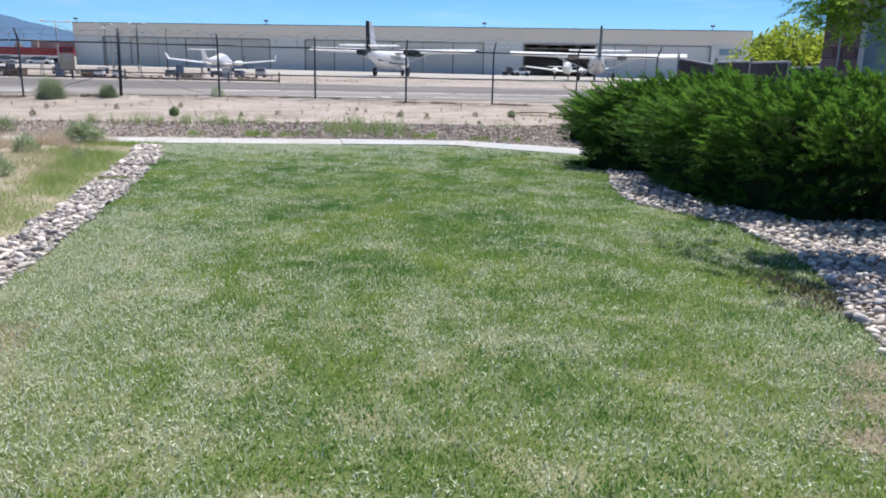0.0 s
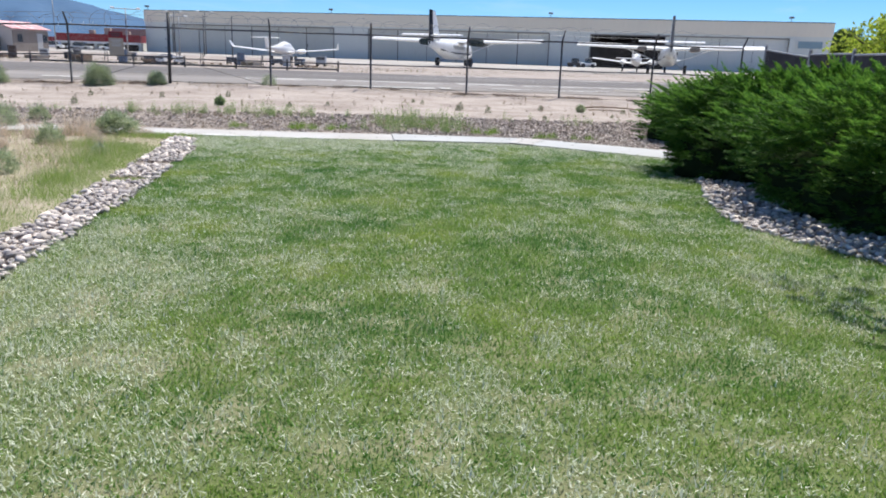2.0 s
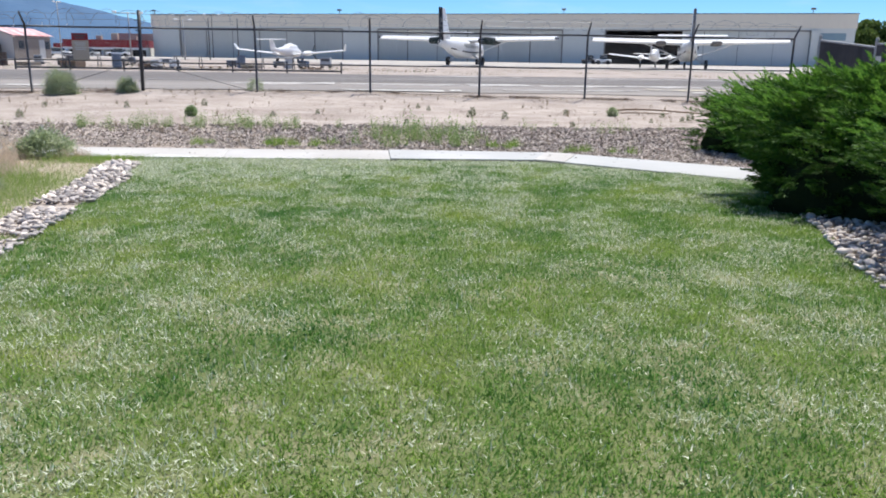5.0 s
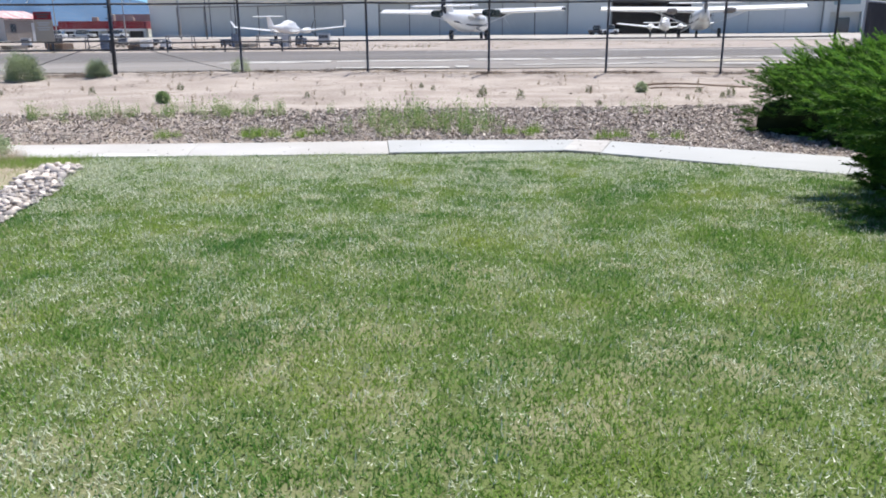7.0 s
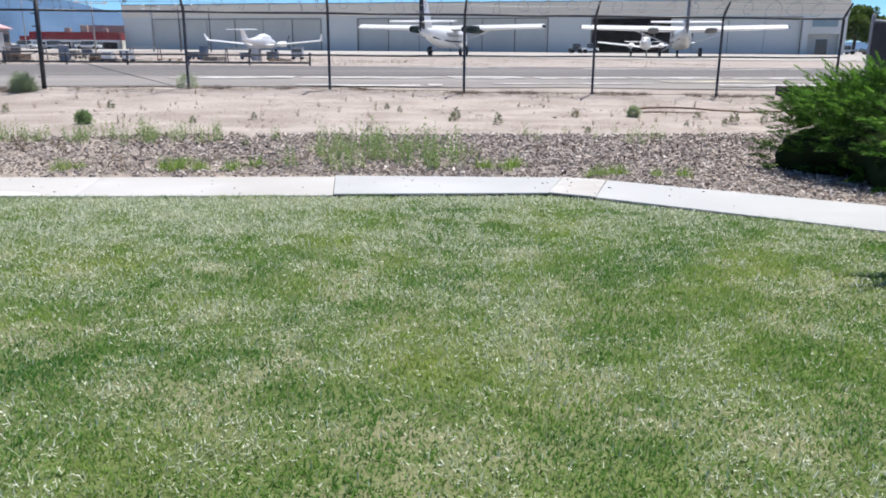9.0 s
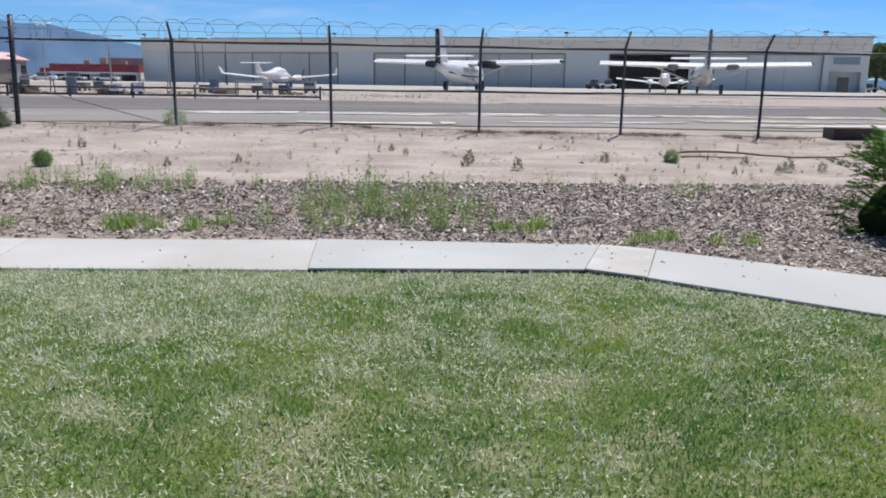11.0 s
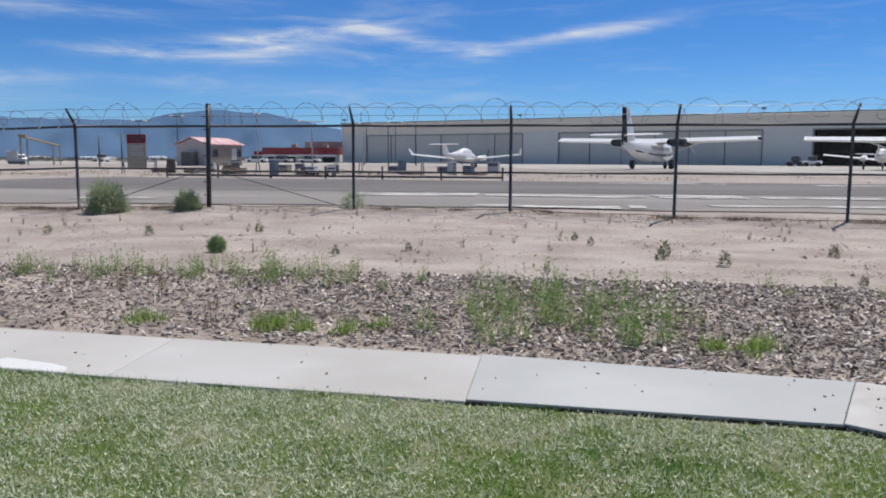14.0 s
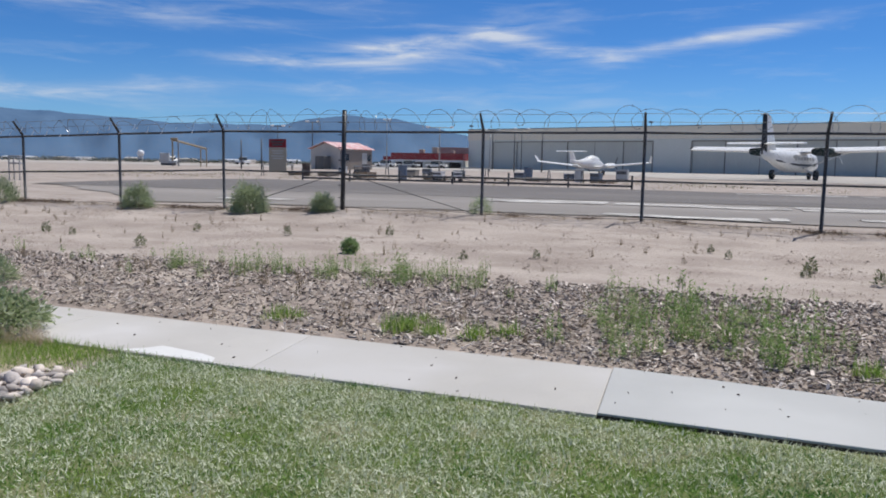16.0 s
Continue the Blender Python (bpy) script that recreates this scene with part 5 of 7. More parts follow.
for i in range(5):
    (xa, ya), (xb, yb) = PB[i], PB[i + 1]
    n = 14
    d = Vector((xb - xa, yb - ya, 0))
    ang = math.degrees(math.atan2(d.y, d.x))
    ta = TOPS[i]
    tb = 1.77 if i == 0 else TOPS[i]
    bm = B()
    za, zb = land(xa, ya), land(xb, yb)
    rod(bm, (xa, ya, za - 0.1), (xa, ya, ta + 0.12), 0.05, seg=8)
    rod(bm, (xa, ya, ta + 0.12), (xa, ya, ta + 0.17), 0.055, 0.02, seg=8)
    part("post", bm, GALVP, privacy)
    bm = B()
    rod(bm, (xa, ya, ta), (xb, yb, tb), 0.03, seg=6)
    part("top_rail", bm, GALVP, privacy)
    for k in range(n):
        u = (k + 0.5) / n
        p = Vector((xa, ya, 0)) + d * u
        zt_ = ta + (tb - ta) * u - 0.03
        bm = B()
        box(bm, -d.length / n / 2 + 0.004, d.length / n / 2 - 0.004, -0.012, 0.012, za + (zb - za) * u + 0.03, zt_, pose(p.x, p.y, 0, 0, 0, ang))
        part("slat", bm, SLAT, privacy)
bm = B()
box(bm, -0.14, 0.14, -0.03, -0.014, 1.05, 1.25, pose(13.2, 23.5, 0.3, 0, 0, -79.4))
part("notice_plate", bm, TRIMW, privacy, "small pale notice plate")

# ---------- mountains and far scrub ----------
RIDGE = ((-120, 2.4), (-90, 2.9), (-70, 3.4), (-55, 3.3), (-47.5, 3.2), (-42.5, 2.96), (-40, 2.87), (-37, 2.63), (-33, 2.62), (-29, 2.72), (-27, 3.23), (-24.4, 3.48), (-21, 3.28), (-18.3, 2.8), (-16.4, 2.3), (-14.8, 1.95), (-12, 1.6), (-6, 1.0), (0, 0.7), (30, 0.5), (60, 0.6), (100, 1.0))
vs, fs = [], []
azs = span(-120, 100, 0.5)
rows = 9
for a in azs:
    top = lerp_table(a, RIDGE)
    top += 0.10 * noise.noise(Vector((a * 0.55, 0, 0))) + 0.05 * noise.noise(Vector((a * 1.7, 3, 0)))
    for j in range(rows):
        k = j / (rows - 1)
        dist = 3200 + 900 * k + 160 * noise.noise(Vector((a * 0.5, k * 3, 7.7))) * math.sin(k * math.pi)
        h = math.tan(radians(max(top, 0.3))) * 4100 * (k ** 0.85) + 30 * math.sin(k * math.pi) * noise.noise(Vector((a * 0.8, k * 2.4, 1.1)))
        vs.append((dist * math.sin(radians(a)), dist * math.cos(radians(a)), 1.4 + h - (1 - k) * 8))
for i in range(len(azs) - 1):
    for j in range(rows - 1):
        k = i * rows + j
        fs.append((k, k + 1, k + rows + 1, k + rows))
tagged(part("mountains", np_mesh("mountains", vs, fs, True), MOUNT), "mountain range on the horizon, its haze painted as blue", "mountains", kind="structure")


# ---------- plants, stones and chips ----------
R = np.random.default_rng(4)


def land_np(x, y):
    return np.array([land(float(a), float(b)) for a, b in zip(x, y)])


def blades(name, x, y, z, h, w, lean, material, parent=None, label="", curl=0.0):
    """Single tapering blades of grass, each its own island."""
    n = len(x)
    th = R.uniform(0, 2 * np.pi, n)
    ln = R.uniform(0, 1, n) ** 0.6 * lean
    la = R.uniform(0, 2 * np.pi, n)
    base = np.stack([x, y, z], 1)
    side = np.stack([np.cos(th), np.sin(th), np.zeros(n)], 1) * (w / 2)[:, None]
    tip = base + np.stack([np.cos(la) * np.sin(ln) * h, np.sin(la) * np.sin(ln) * h, np.cos(ln) * h], 1)
    v = np.stack([base - side, base + side, tip], 1).reshape(-1, 3)
    f = np.arange(3 * n).reshape(-1, 3)
    return part(name, np_mesh(name, v, f), material, parent, label)


def inside_lawn(x, y):
    ys_ = span(-6, 16.4, 0.1)
    l = np.interp(y, ys_, [lerp_table(q, LEFT_IN) + edge_noise(q, 1, 0.04) for q in ys_])
    r = np.interp(y, ys_, [lawn_right(q) for q in ys_])
    return (x > l - 0.03) & (x < r + 0.04)


fx = np.linspace(-6, 6, 200)
fy = np.array([lerp_table(q, WALK_FRONT) for q in fx])


BARE = ((2.42, 3.36, 0.22, 0.15), (2.12, 3.02, 0.20, 0.14), (1.85, 2.70, 0.20, 0.12), (2.34, 2.72, 0.22, 0.15), (-1.72, 2.6, 0.22, 0.30), (-1.95, 3.5, 0.20, 0.36), (-2.1, 4.5, 0.16, 0.3))     # scuffed spots: x, y and half sizes


def scatter_lawn(n, x0, x1, y0, y1):
    x, y = R.uniform(x0, x1, n), R.uniform(y0, y1, n)
    share = np.ones(n)
    for cx, cy, ra, rb in BARE:
        share = np.minimum(share, np.clip(((x - cx) / ra) ** 2 + ((y - cy) / rb) ** 2 - 0.2, 0.35, 1))
    thin = R.uniform(0, 1, n) < share
    x, y, n = x[thin], y[thin], int(thin.sum())
    ok = inside_lawn(x, y) & (y < np.interp(x, fx, fy) - np.where(x > 0.4, 0.05, 0.0) * R.uniform(0.6, 1.3, n))
    return x[ok], y[ok]


x, y = [np.concatenate([R.normal(c[i], c[i + 2] * 0.75, 1000) for c in BARE]) for i in (0, 1)]
tagged(blades("dead_grass", x, y, -0.0105 * y + 0.008, R.uniform(0.010, 0.034, len(x)), R.uniform(0.005, 0.014, len(x)), 1.4, PALEG), "pinkish dead grass on scuffed spots of the lawn", "dead grass", kind="stuff")
# patches of dry thatch, on a grid of noise
px_, py_ = np.arange(-4, 6.5, 0.05), np.arange(-1, 17.5, 0.05)
DRY = np.array([[noise.noise(Vector((a * 0.55, b * 0.55, 1.0))) * 0.35 + noise.noise(Vector((a * 1.6, b * 1.6, 3.0))) * 0.68 + noise.noise(Vector((a * 4.5, b * 4.5, 6.0))) * 0.75 + noise.noise(Vector((a * 10, b * 10, 8.0))) * 0.5 for a in px_] for b in py_])
DRY += 0.95 * np.clip((-0.7 - px_) / 1.3, 0, 1)[None, :] * np.clip((10.5 - py_) / 4, 0, 1)[:, None] + 0.2 * np.clip((7.0 - py_) / 3, 0, 1)[:, None]
DRY += 0.30 * np.clip((py_ - 12.5) / 2.5, 0, 1)[:, None] + 0.2 * np.clip((py_ - 15.2), 0, 1)[:, None]
DRY += 0.3 * np.clip((py_ - 14.4) / 0.8, 0, 1)[:, None] * np.clip((1.5 - px_) / 2, 0.2, 1)[None, :]
DRY += 0.30 * np.clip((py_[:, None] - np.interp(px_, fx, fy)[None, :] + 0.75) / 0.5, 0, 1) + 0.12 * np.clip((py_ - 13.2) / 1.0, 0, 1)[:, None] * np.clip((0.5 - px_) / 1.5, 0, 1)[None, :]
DRY += 0.5 * np.clip((px_ - 1.9) / 0.6, 0, 1)[None, :] * np.clip((5.0 - py_) / 1.0, 0, 1)[:, None]


def dryness(x, y):
    return DRY[np.clip(((y + 1) / 0.05).astype(int), 0, len(py_) - 1), np.clip(((x + 4) / 0.05).astype(int), 0, len(px_) - 1)]


def near_share(x, y):
    return np.clip(1.25 - 0.03 * np.abs(y - 9) - 0.06 * np.maximum(0, np.abs(x - 0.6) - 2.2), 0.45, 1)


x, y = scatter_lawn(1150000, -3.2, 5.4, 0.6, 16.7)
d = dryness(x, y)
ok = R.uniform(0, 1, len(x)) < near_share(x, y) * np.clip(0.86 - 0.6 * d, 0.2, 1)
x, y, d = x[ok], y[ok], d[ok]
h = R.uniform(0.016, 0.038, len(x)) * np.clip(1.0 - 0.35 * d, 0.6, 1.4)
tagged(blades("lawn_grass", x, y, -0.0105 * y + 0.002, h, R.uniform(0.005, 0.011, len(x)), 1.2, GRASS), "short mown green grass", "grass", kind="stuff")
x, y = scatter_lawn(640000, -3.2, 5.4, 1.6, 16.7)
d = dryness(x, y)
ok = R.uniform(0, 1, len(x)) < near_share(x, y) * np.clip(0.21 + 0.85 * d, 0.05, 1)
x, y = x[ok], y[ok]
n = len(x)
coarse = 1 + 0.18 * np.clip((y - 12.0) / 2.5, 0, 1)
th, ln = R.uniform(0, 2 * np.pi, n), R.uniform(0.010, 0.030, n) * coarse
w = R.uniform(0.003, 0.0075, n) * coarse
p = np.stack([x, y, -0.0105 * y + R.uniform(0.004, 0.024, n)], 1)
dv = np.stack([np.cos(th) * ln, np.sin(th) * ln, np.abs(R.normal(0, 0.020, n))], 1)
sd = np.stack([-np.sin(th) * w, np.cos(th) * w, R.normal(0, 0.35, n) * w], 1)
v = np.stack([p - sd / 2, p + sd / 2, p + dv], 1).reshape(-1, 3)
tagged(part("dry_thatch", np_mesh("dry_thatch", v, np.arange(3 * n).reshape(-1, 3)), THATCH), "pale dry clippings and thatch in the lawn", "dry grass", kind="stuff")
# longer fringe along the concrete
x = R.uniform(-5.5, 5.2, 6500)
y = np.interp(x, fx, fy) - np.abs(R.normal(0, 0.035, len(x))) - 0.005
ok = np.array([noise.noise(Vector((a * 1.7, 0, 9.0))) > -0.05 + 0.28 * (a > 0.5) for a in x]) & (x > -3.2)
x, y = x[ok], y[ok]
tagged(blades("edge_grass", x, y, -0.0105 * y, R.uniform(0.025, 0.065, len(x)), R.uniform(0.003, 0.006, len(x)), 0.9, GRASS), "longer untrimmed grass along the sidewalk", "grass", kind="stuff")

# grass that has grown through a break in the stones
x, y = R.normal(-2.88, 0.13, 900), R.normal(11.05, 0.10, 900)
tagged(blades("border_grass", x, y, -0.0105 * y, R.uniform(0.02, 0.07, len(x)), R.uniform(0.003, 0.006, len(x)), 1.0, WILDG), "yellow-green grass in a break of the stone border", "grass", kind="stuff")
# brown leaves and bare soil where the lawn meets the cobbles
x, y = R.normal(3.02, 0.16, 1500), R.normal(4.75, 0.38, 1500)
tagged(blades("fallen_leaves", x, y, -0.0105 * y + 0.012, R.uniform(0.015, 0.05, len(x)), R.uniform(0.008, 0.02, len(x)), 1.5, DEBRIS), "brown fallen leaves at the edge of the cobbles", "leaves", kind="stuff")
# lush grass where the border stops short of the sidewalk
n = 5200
x, y = R.uniform(-4.5, -3.0, n), R.uniform(15.9, 16.72, n)
ok = (y < np.interp(x, fx, fy) + 0.015) & (R.uniform(0, 1, n) < np.clip(1.3 - np.abs(x + 3.6) * 1.6, 0.12, 1) * np.clip((y - 15.8) * 1.6, 0.3, 1))
x, y = x[ok], y[ok]
tagged(blades("lush_grass", x, y, -0.0105 * y, R.uniform(0.03, 0.12, len(x)), R.uniform(0.004, 0.008, len(x)), 0.85, LOWW), "lush green grass at the border's end", "grass", kind="stuff")

# wild grass on the verge
n = 640000
x, y = R.uniform(-12, -2.9, n), R.uniform(-4.0, 16.8, n)
lo = np.interp(y, *zip(*LEFT_OUT))
gx_, gy_ = np.arange(-12.2, -2.6, 0.1), np.arange(-4.2, 17.0, 0.1)
CL = np.array([[noise.noise(Vector((a * 0.75, b * 0.75, 5.0))) + 0.5 * noise.noise(Vector((a * 2.1, b * 2.1, 2.0))) for a in gx_] for b in gy_])
clump = CL[((y + 4.2) / 0.1).astype(int), ((x + 12.2) / 0.1).astype(int)]
near = np.clip(1 - (lo - x - 0.1) / np.where(y < 10.5, 2.2, 1.4), 0, 1)
ok = (x < lo + 0.05) & (R.uniform(-0.35, 0.75, n) < 0.9 * clump + 0.75 * near - 0.10 - 0.03 * np.maximum(0, -x - 6)) & (y < np.interp(x, *zip(*WALK_FRONT)) + 0.02)
x, y, clump, near, lo = x[ok], y[ok], clump[ok], near[ok], lo[ok]
h = R.uniform(0.03, 0.17, len(x)) * (0.6 + 1.3 * np.clip(clump + 0.3, 0, 1)) * np.clip((lo - x) * 1.4 + 0.35, 0.35, 1)
wd = R.uniform(0.0025, 0.0055, len(x))
green = R.uniform(0, 1, len(x)) < 0.28 + 0.8 * near + 0.9 * clump
for nm, sel, mt, lb in (("wild_grass", green, WILDG, "unmown green wild grass beside the stones"), ("wild_straw", ~green, STRAW, "dry pinkish straw in the wild grass")):
    tagged(blades(nm, x[sel], y[sel], -0.0105 * y[sel], h[sel], wd[sel], 0.9, mt), lb, "grass", kind="stuff")


def tuft_mesh(name, n, hmin, hmax, spread, lean, width, seed, leafy_bits=0):
    """A weed of thin stems with small leaves."""
    q = np.random.default_rng(seed)
    th, ln = q.uniform(0, 2 * np.pi, n), np.abs(q.normal(0, lean, n))
    h = q.uniform(hmin, hmax, n)
    bx, by = q.normal(0, spread, n), q.normal(0, spread, n)
    d = np.stack([np.cos(th) * np.sin(ln), np.sin(th) * np.sin(ln), np.cos(ln)], 1)
    base = np.stack([bx, by, np.full(n, -0.01)], 1)
    tip = base + d * h[:, None]
    sd = np.stack([-np.sin(th), np.cos(th), np.zeros(n)], 1) * width
    V = [np.stack([base - sd, base + sd, tip], 1)]
    if leafy_bits:
        k = leafy_bits
        u = q.uniform(0.12, 1.0, (n, k))
        c = base[:, None, :] + (tip - base)[:, None, :] * u[..., None]
        o = q.normal(0, 1, (n, k, 3))
        o /= np.linalg.norm(o, axis=2, keepdims=True)
        o[..., 2] = np.abs(o[..., 2]) * 0.8 + 0.15
        ll = q.uniform(0.5, 1.0, (n, k, 1)) * (hmax * 0.11)
        e = q.normal(0, 1, (n, k, 3))
        e = np.cross(o, e)
        e /= np.linalg.norm(e, axis=2, keepdims=True)
        V.append(np.stack([c - e * ll * 0.16, c + e * ll * 0.16, c + o * ll], 2).reshape(-1, 3, 3))
    v = np.concatenate(V).reshape(-1, 3)
    return np_mesh(name, v, np.arange(len(v)).reshape(-1, 3))


def ball_mesh(name, r, n, seed, flat=0.85, leaf=0.05, wide=0.2, lift=0.28):
    """A rounded bush of twigs and small leaves."""
    q = np.random.default_rng(seed)
    d = q.normal(0, 1, (n, 3))
    d /= np.linalg.norm(d, axis=1, keepdims=True)
    if lift < 0.5:
        d[:, 2] = np.abs(d[:, 2]) * 1.1 - 0.12
    lump = 1 + 0.16 * np.sin(d[:, 0] * 5 + seed) * np.cos(d[:, 1] * 4.3) + q.normal(0, 0.16, n)
    rr = r * lump * q.uniform(0.35, 1.0, n) ** 0.45
    c = d * rr[:, None] * np.array((1, 1, flat)) + np.array((0, 0, r * lift))
    c[:, 2] = np.maximum(c[:, 2], 0.01)
    o = d + q.normal(0, 0.55, (n, 3))
    o /= np.linalg.norm(o, axis=1, keepdims=True)
    e = np.cross(o, q.normal(0, 1, (n, 3)))
    e /= np.linalg.norm(e, axis=1, keepdims=True)
    ll = q.uniform(0.6, 1.3, (n, 1)) * leaf
    v = np.stack([c - e * ll * wide, c + e * ll * wide, c + o * ll], 1).reshape(-1, 3)
    return np_mesh(name, v, np.arange(len(v)).reshape(-1, 3))


def plant(name, me, material, x, y, rz, s, label, category, group=""):
    if not me.materials:
        me.materials.append(material)
    ob = new(name, me)
    ob.matrix_world = pose(x, y, land(x, y) + 0.012, 0, 0, rz) @ Matrix.Diagonal((s, s, s, 1))
    return tagged(ob, label, category, group)


pr = random.Random(21)
tall = [tuft_mesh("tall_weed", 17, 0.14, 0.50, 0.075, 0.15, 0.003, 30 + k, 11) for k in range(4)]
low = [tuft_mesh("low_weed", 80, 0.04, 0.19, 0.05, 0.6, 0.005, 40 + k, 1) for k in range(3)]
sprig = [tuft_mesh("dry_sprig", 9, 0.10, 0.26, 0.02, 0.35, 0.004, 50 + k, 10) for k in range(3)]
dark = [ball_mesh("dark_sprig", 0.062, 170, 60 + k, 2.1, 0.04, 0.15) for k in range(3)]
for _ in range(46):
    u = pr.gauss(0, 1)
    x, y = 1.08 + 0.66 * u, 18.6 + pr.gauss(0, 0.5)
    if y < 17.75:
        y = 17.75 + pr.random() * 0.5
    plant("tall_weed", pr.choice(tall), WEED, x, y, pr.uniform(0, 360), pr.uniform(0.5, 0.98), "tall thin green weed in the mulch", "weed", "weeds in the mulch")
for x, y in ((-1.42, 18.05), (-1.30, 18.1), (-1.5, 18.0), (-0.86, 17.95), (-0.6, 17.9), (-1.05, 17.95), (2.5, 17.75), (2.65, 17.8), (2.35, 17.85), (3.7, 17.25), (3.9, 17.35), (-2.55, 18.05), (-2.6, 18.15), (4.4, 17.1)):
    for k in range(2):
        plant("low_weed", pr.choice(low), LOWW, x + pr.gauss(0, 0.16), y + abs(pr.gauss(0, 0.12)), pr.uniform(0, 360), pr.uniform(0.7, 1.3), "low bright green grassy weed by the sidewalk", "weed", "low weeds")
for _ in range(46):
    x, y = pr.uniform(-9, 6.5), 20.2 + pr.gauss(0, 0.28)
    plant("tall_weed", pr.choice(tall), WEED, x, y, pr.uniform(0, 360), pr.uniform(0.3, 0.6), "thin green weed at the mulch edge", "weed", "weeds at the mulch edge")
for _ in range(44):
    x, y = pr.uniform(-5.5, -1.2), 20.15 + pr.gauss(0, 0.25)
    plant("tall_weed", pr.choice(tall), WEED, x, y, pr.uniform(0, 360), pr.uniform(0.4, 0.75), "thin green weed at the mulch edge", "weed", "weeds at the mulch edge")
for _ in range(60):
    x, y = pr.uniform(-10, 5.5), pr.uniform(17.9, 20.3)
    plant("dry_sprig", pr.choice(sprig), DRYWEED, x, y, pr.uniform(0, 360), pr.uniform(0.5, 1.1), "small dry brown sprig", "weed", "dry sprigs")
for x, y, s in ((-3.67, 23.5, 1.0), (-1.87, 21.7, 0.8), (-0.93, 22.1, 0.7), (2.61, 22.5, 1.1), (2.48, 22.0, 1.0), (3.23, 21.7, 1.1), (4.88, 22.7, 0.9), (7.57, 21.8, 1.3), (7.1, 22.3, 0.9), (1.0, 21.0, 0.7), (4.52, 20.7, 0.8), (1.4, 23.4, 0.7), (1.62, 23.0, 0.7), (-7.0, 21.46, 1.2), (-9.67, 22.3, 1.1), (-7.14, 23.1, 0.9), (-9.0, 22.2, 0.8), (-5.3, 23.0, 0.9), (8.2, 21.9, 1.0), (7.3, 21.6, 0.8), (6.5, 21.4, 0.6)):
    plant("dark_sprig", pr.choice(dark), DUSK, x, y, pr.uniform(0, 360), s, "small dusky weed on bare dirt", "weed", "weeds on the dirt")
for _ in range(150):
    x, y = pr.uniform(-14, 11), pr.uniform(20.9, 26.0)
    plant("dry_sprig", pr.choice(sprig), DRYWEED, x, y, pr.uniform(0, 360), pr.uniform(0.25, 0.75), "small dry brown sprig", "weed", "dry sprigs")
plant("tumbleweed_bush", ball_mesh("tumbleweed_bush", 0.105, 2600, 71, 1.0, 0.045, 0.10, 0.8), ROUNDB, -3.6, 21.75, 0, 1.0, "small round green bush on bare dirt", "bush")
plant("tumbleweed_bush", ball_mesh("tumbleweed_bush", 0.105, 1500, 72, 1.0, 0.05, 0.09, 0.7), SAGE, 6.0, 22.65, 0, 1.0, "small round grey-green bush by a dry stick", "bush")
for x, y, r, n, seed, lb in ((-7.74, 25.75, 0.39, 3000, 73, "grey-green round bush at the fence"), (-6.15, 26.0, 0.24, 1300, 74, "small grey-green bush at the fence"), (-10.72, 25.95, 0.33, 1700, 75, "grey-green bush at the fence"), (-14.6, 25.9, 0.38, 1700, 76, "grey-green bush at the fence"), (-5.17, 14.9, 0.20, 500, 78, "low grey-green bush in the wild grass"), (-4.5, 11.5, 0.20, 500, 79, "low grey-green bush in the wild grass"), (-7.1, 17.7, 0.30, 900, 80, "grey-green bush by the sidewalk"), (-6.74, 18.65, 0.20, 500, 82, "small dusty bush in the mulch"), (-3.95, 13.5, 0.10, 200, 83, "low grey-green bush in the wild grass"), (-2.88, 26.5, 0.22, 350, 81, "sparse pale bush at the fence foot")):
    plant("sage_bush", ball_mesh("sage_bush", r, int(n * 2.6), seed, 1.35, 0.07, 0.085, 0.13), SAGE, x, y, 0, 1.0, lb, "bush", "grey-green bushes")
plant("leafy_bush", ball_mesh("leafy_bush", 0.36, 4600, 77, 0.72, 0.055, 0.20), LEAFB, -4.66, 16.75, 0, 1.0, "dense green leafy bush beside the sidewalk", "bush")
for x, y, s in ((-5.15, 16.72, 1.0), (-5.45, 16.6, 0.8), (-4.95, 16.5, 0.7), (-6.3, 15.9, 0.8), (-5.3, 16.3, 1.1), (-5.0, 16.15, 0.9), (-5.75, 15.7, 1.0), (-4.7, 15.6, 0.7), (-5.6, 14.2, 0.8), (-6.6, 14.6, 0.9), (-4.3, 14.6, 0.6), (-4.15, 16.6, 0.5), (-4.02, 16.58, 0.4), (-4.3, 16.5, 0.45)):
    plant("dry_grass_clump", tuft_mesh("dry_grass_clump", 130, 0.15, 0.46, 0.10, 0.22, 0.003, 90 + int(s * 10), 3), PALEG, x, y, 40 * s, s, "tall clump of dry pinkish grass by the sidewalk", "grass", "dry grass clumps")
# pebbles and clods on the dirt
n = 66000
x, y = R.uniform(-15, 12, n), R.uniform(20.2, 26.6, n)
keep = np.array([noise.noise(Vector((a * 0.9, b * 1.3, 2.0))) + 0.5 * noise.noise(Vector((a * 3.1, b * 3.1, 5.0))) for a, b in zip(x, y)]) > R.normal(0.16, 0.2, n)
x, y = x[keep], y[keep]
n = len(x)
z = land_np(x, y)
s = (0.003 + 0.013 * R.uniform(0, 1, n) ** 2.5) * (1 + 1.5 * (R.uniform(0, 1, n) < 0.04))
oc = np.array([(1, 0, 0), (-1, 0, 0), (0, 1, 0), (0, -1, 0), (0, 0, 0.7), (0, 0, -0.5)], float)
of = np.array([(0, 2, 4), (2, 1, 4), (1, 3, 4), (3, 0, 4)])
v = oc[None] * s[:, None, None] * R.uniform(0.7, 1.4, (n, 6, 1)) + np.stack([x, y, z + 0.002], 1)[:, None]
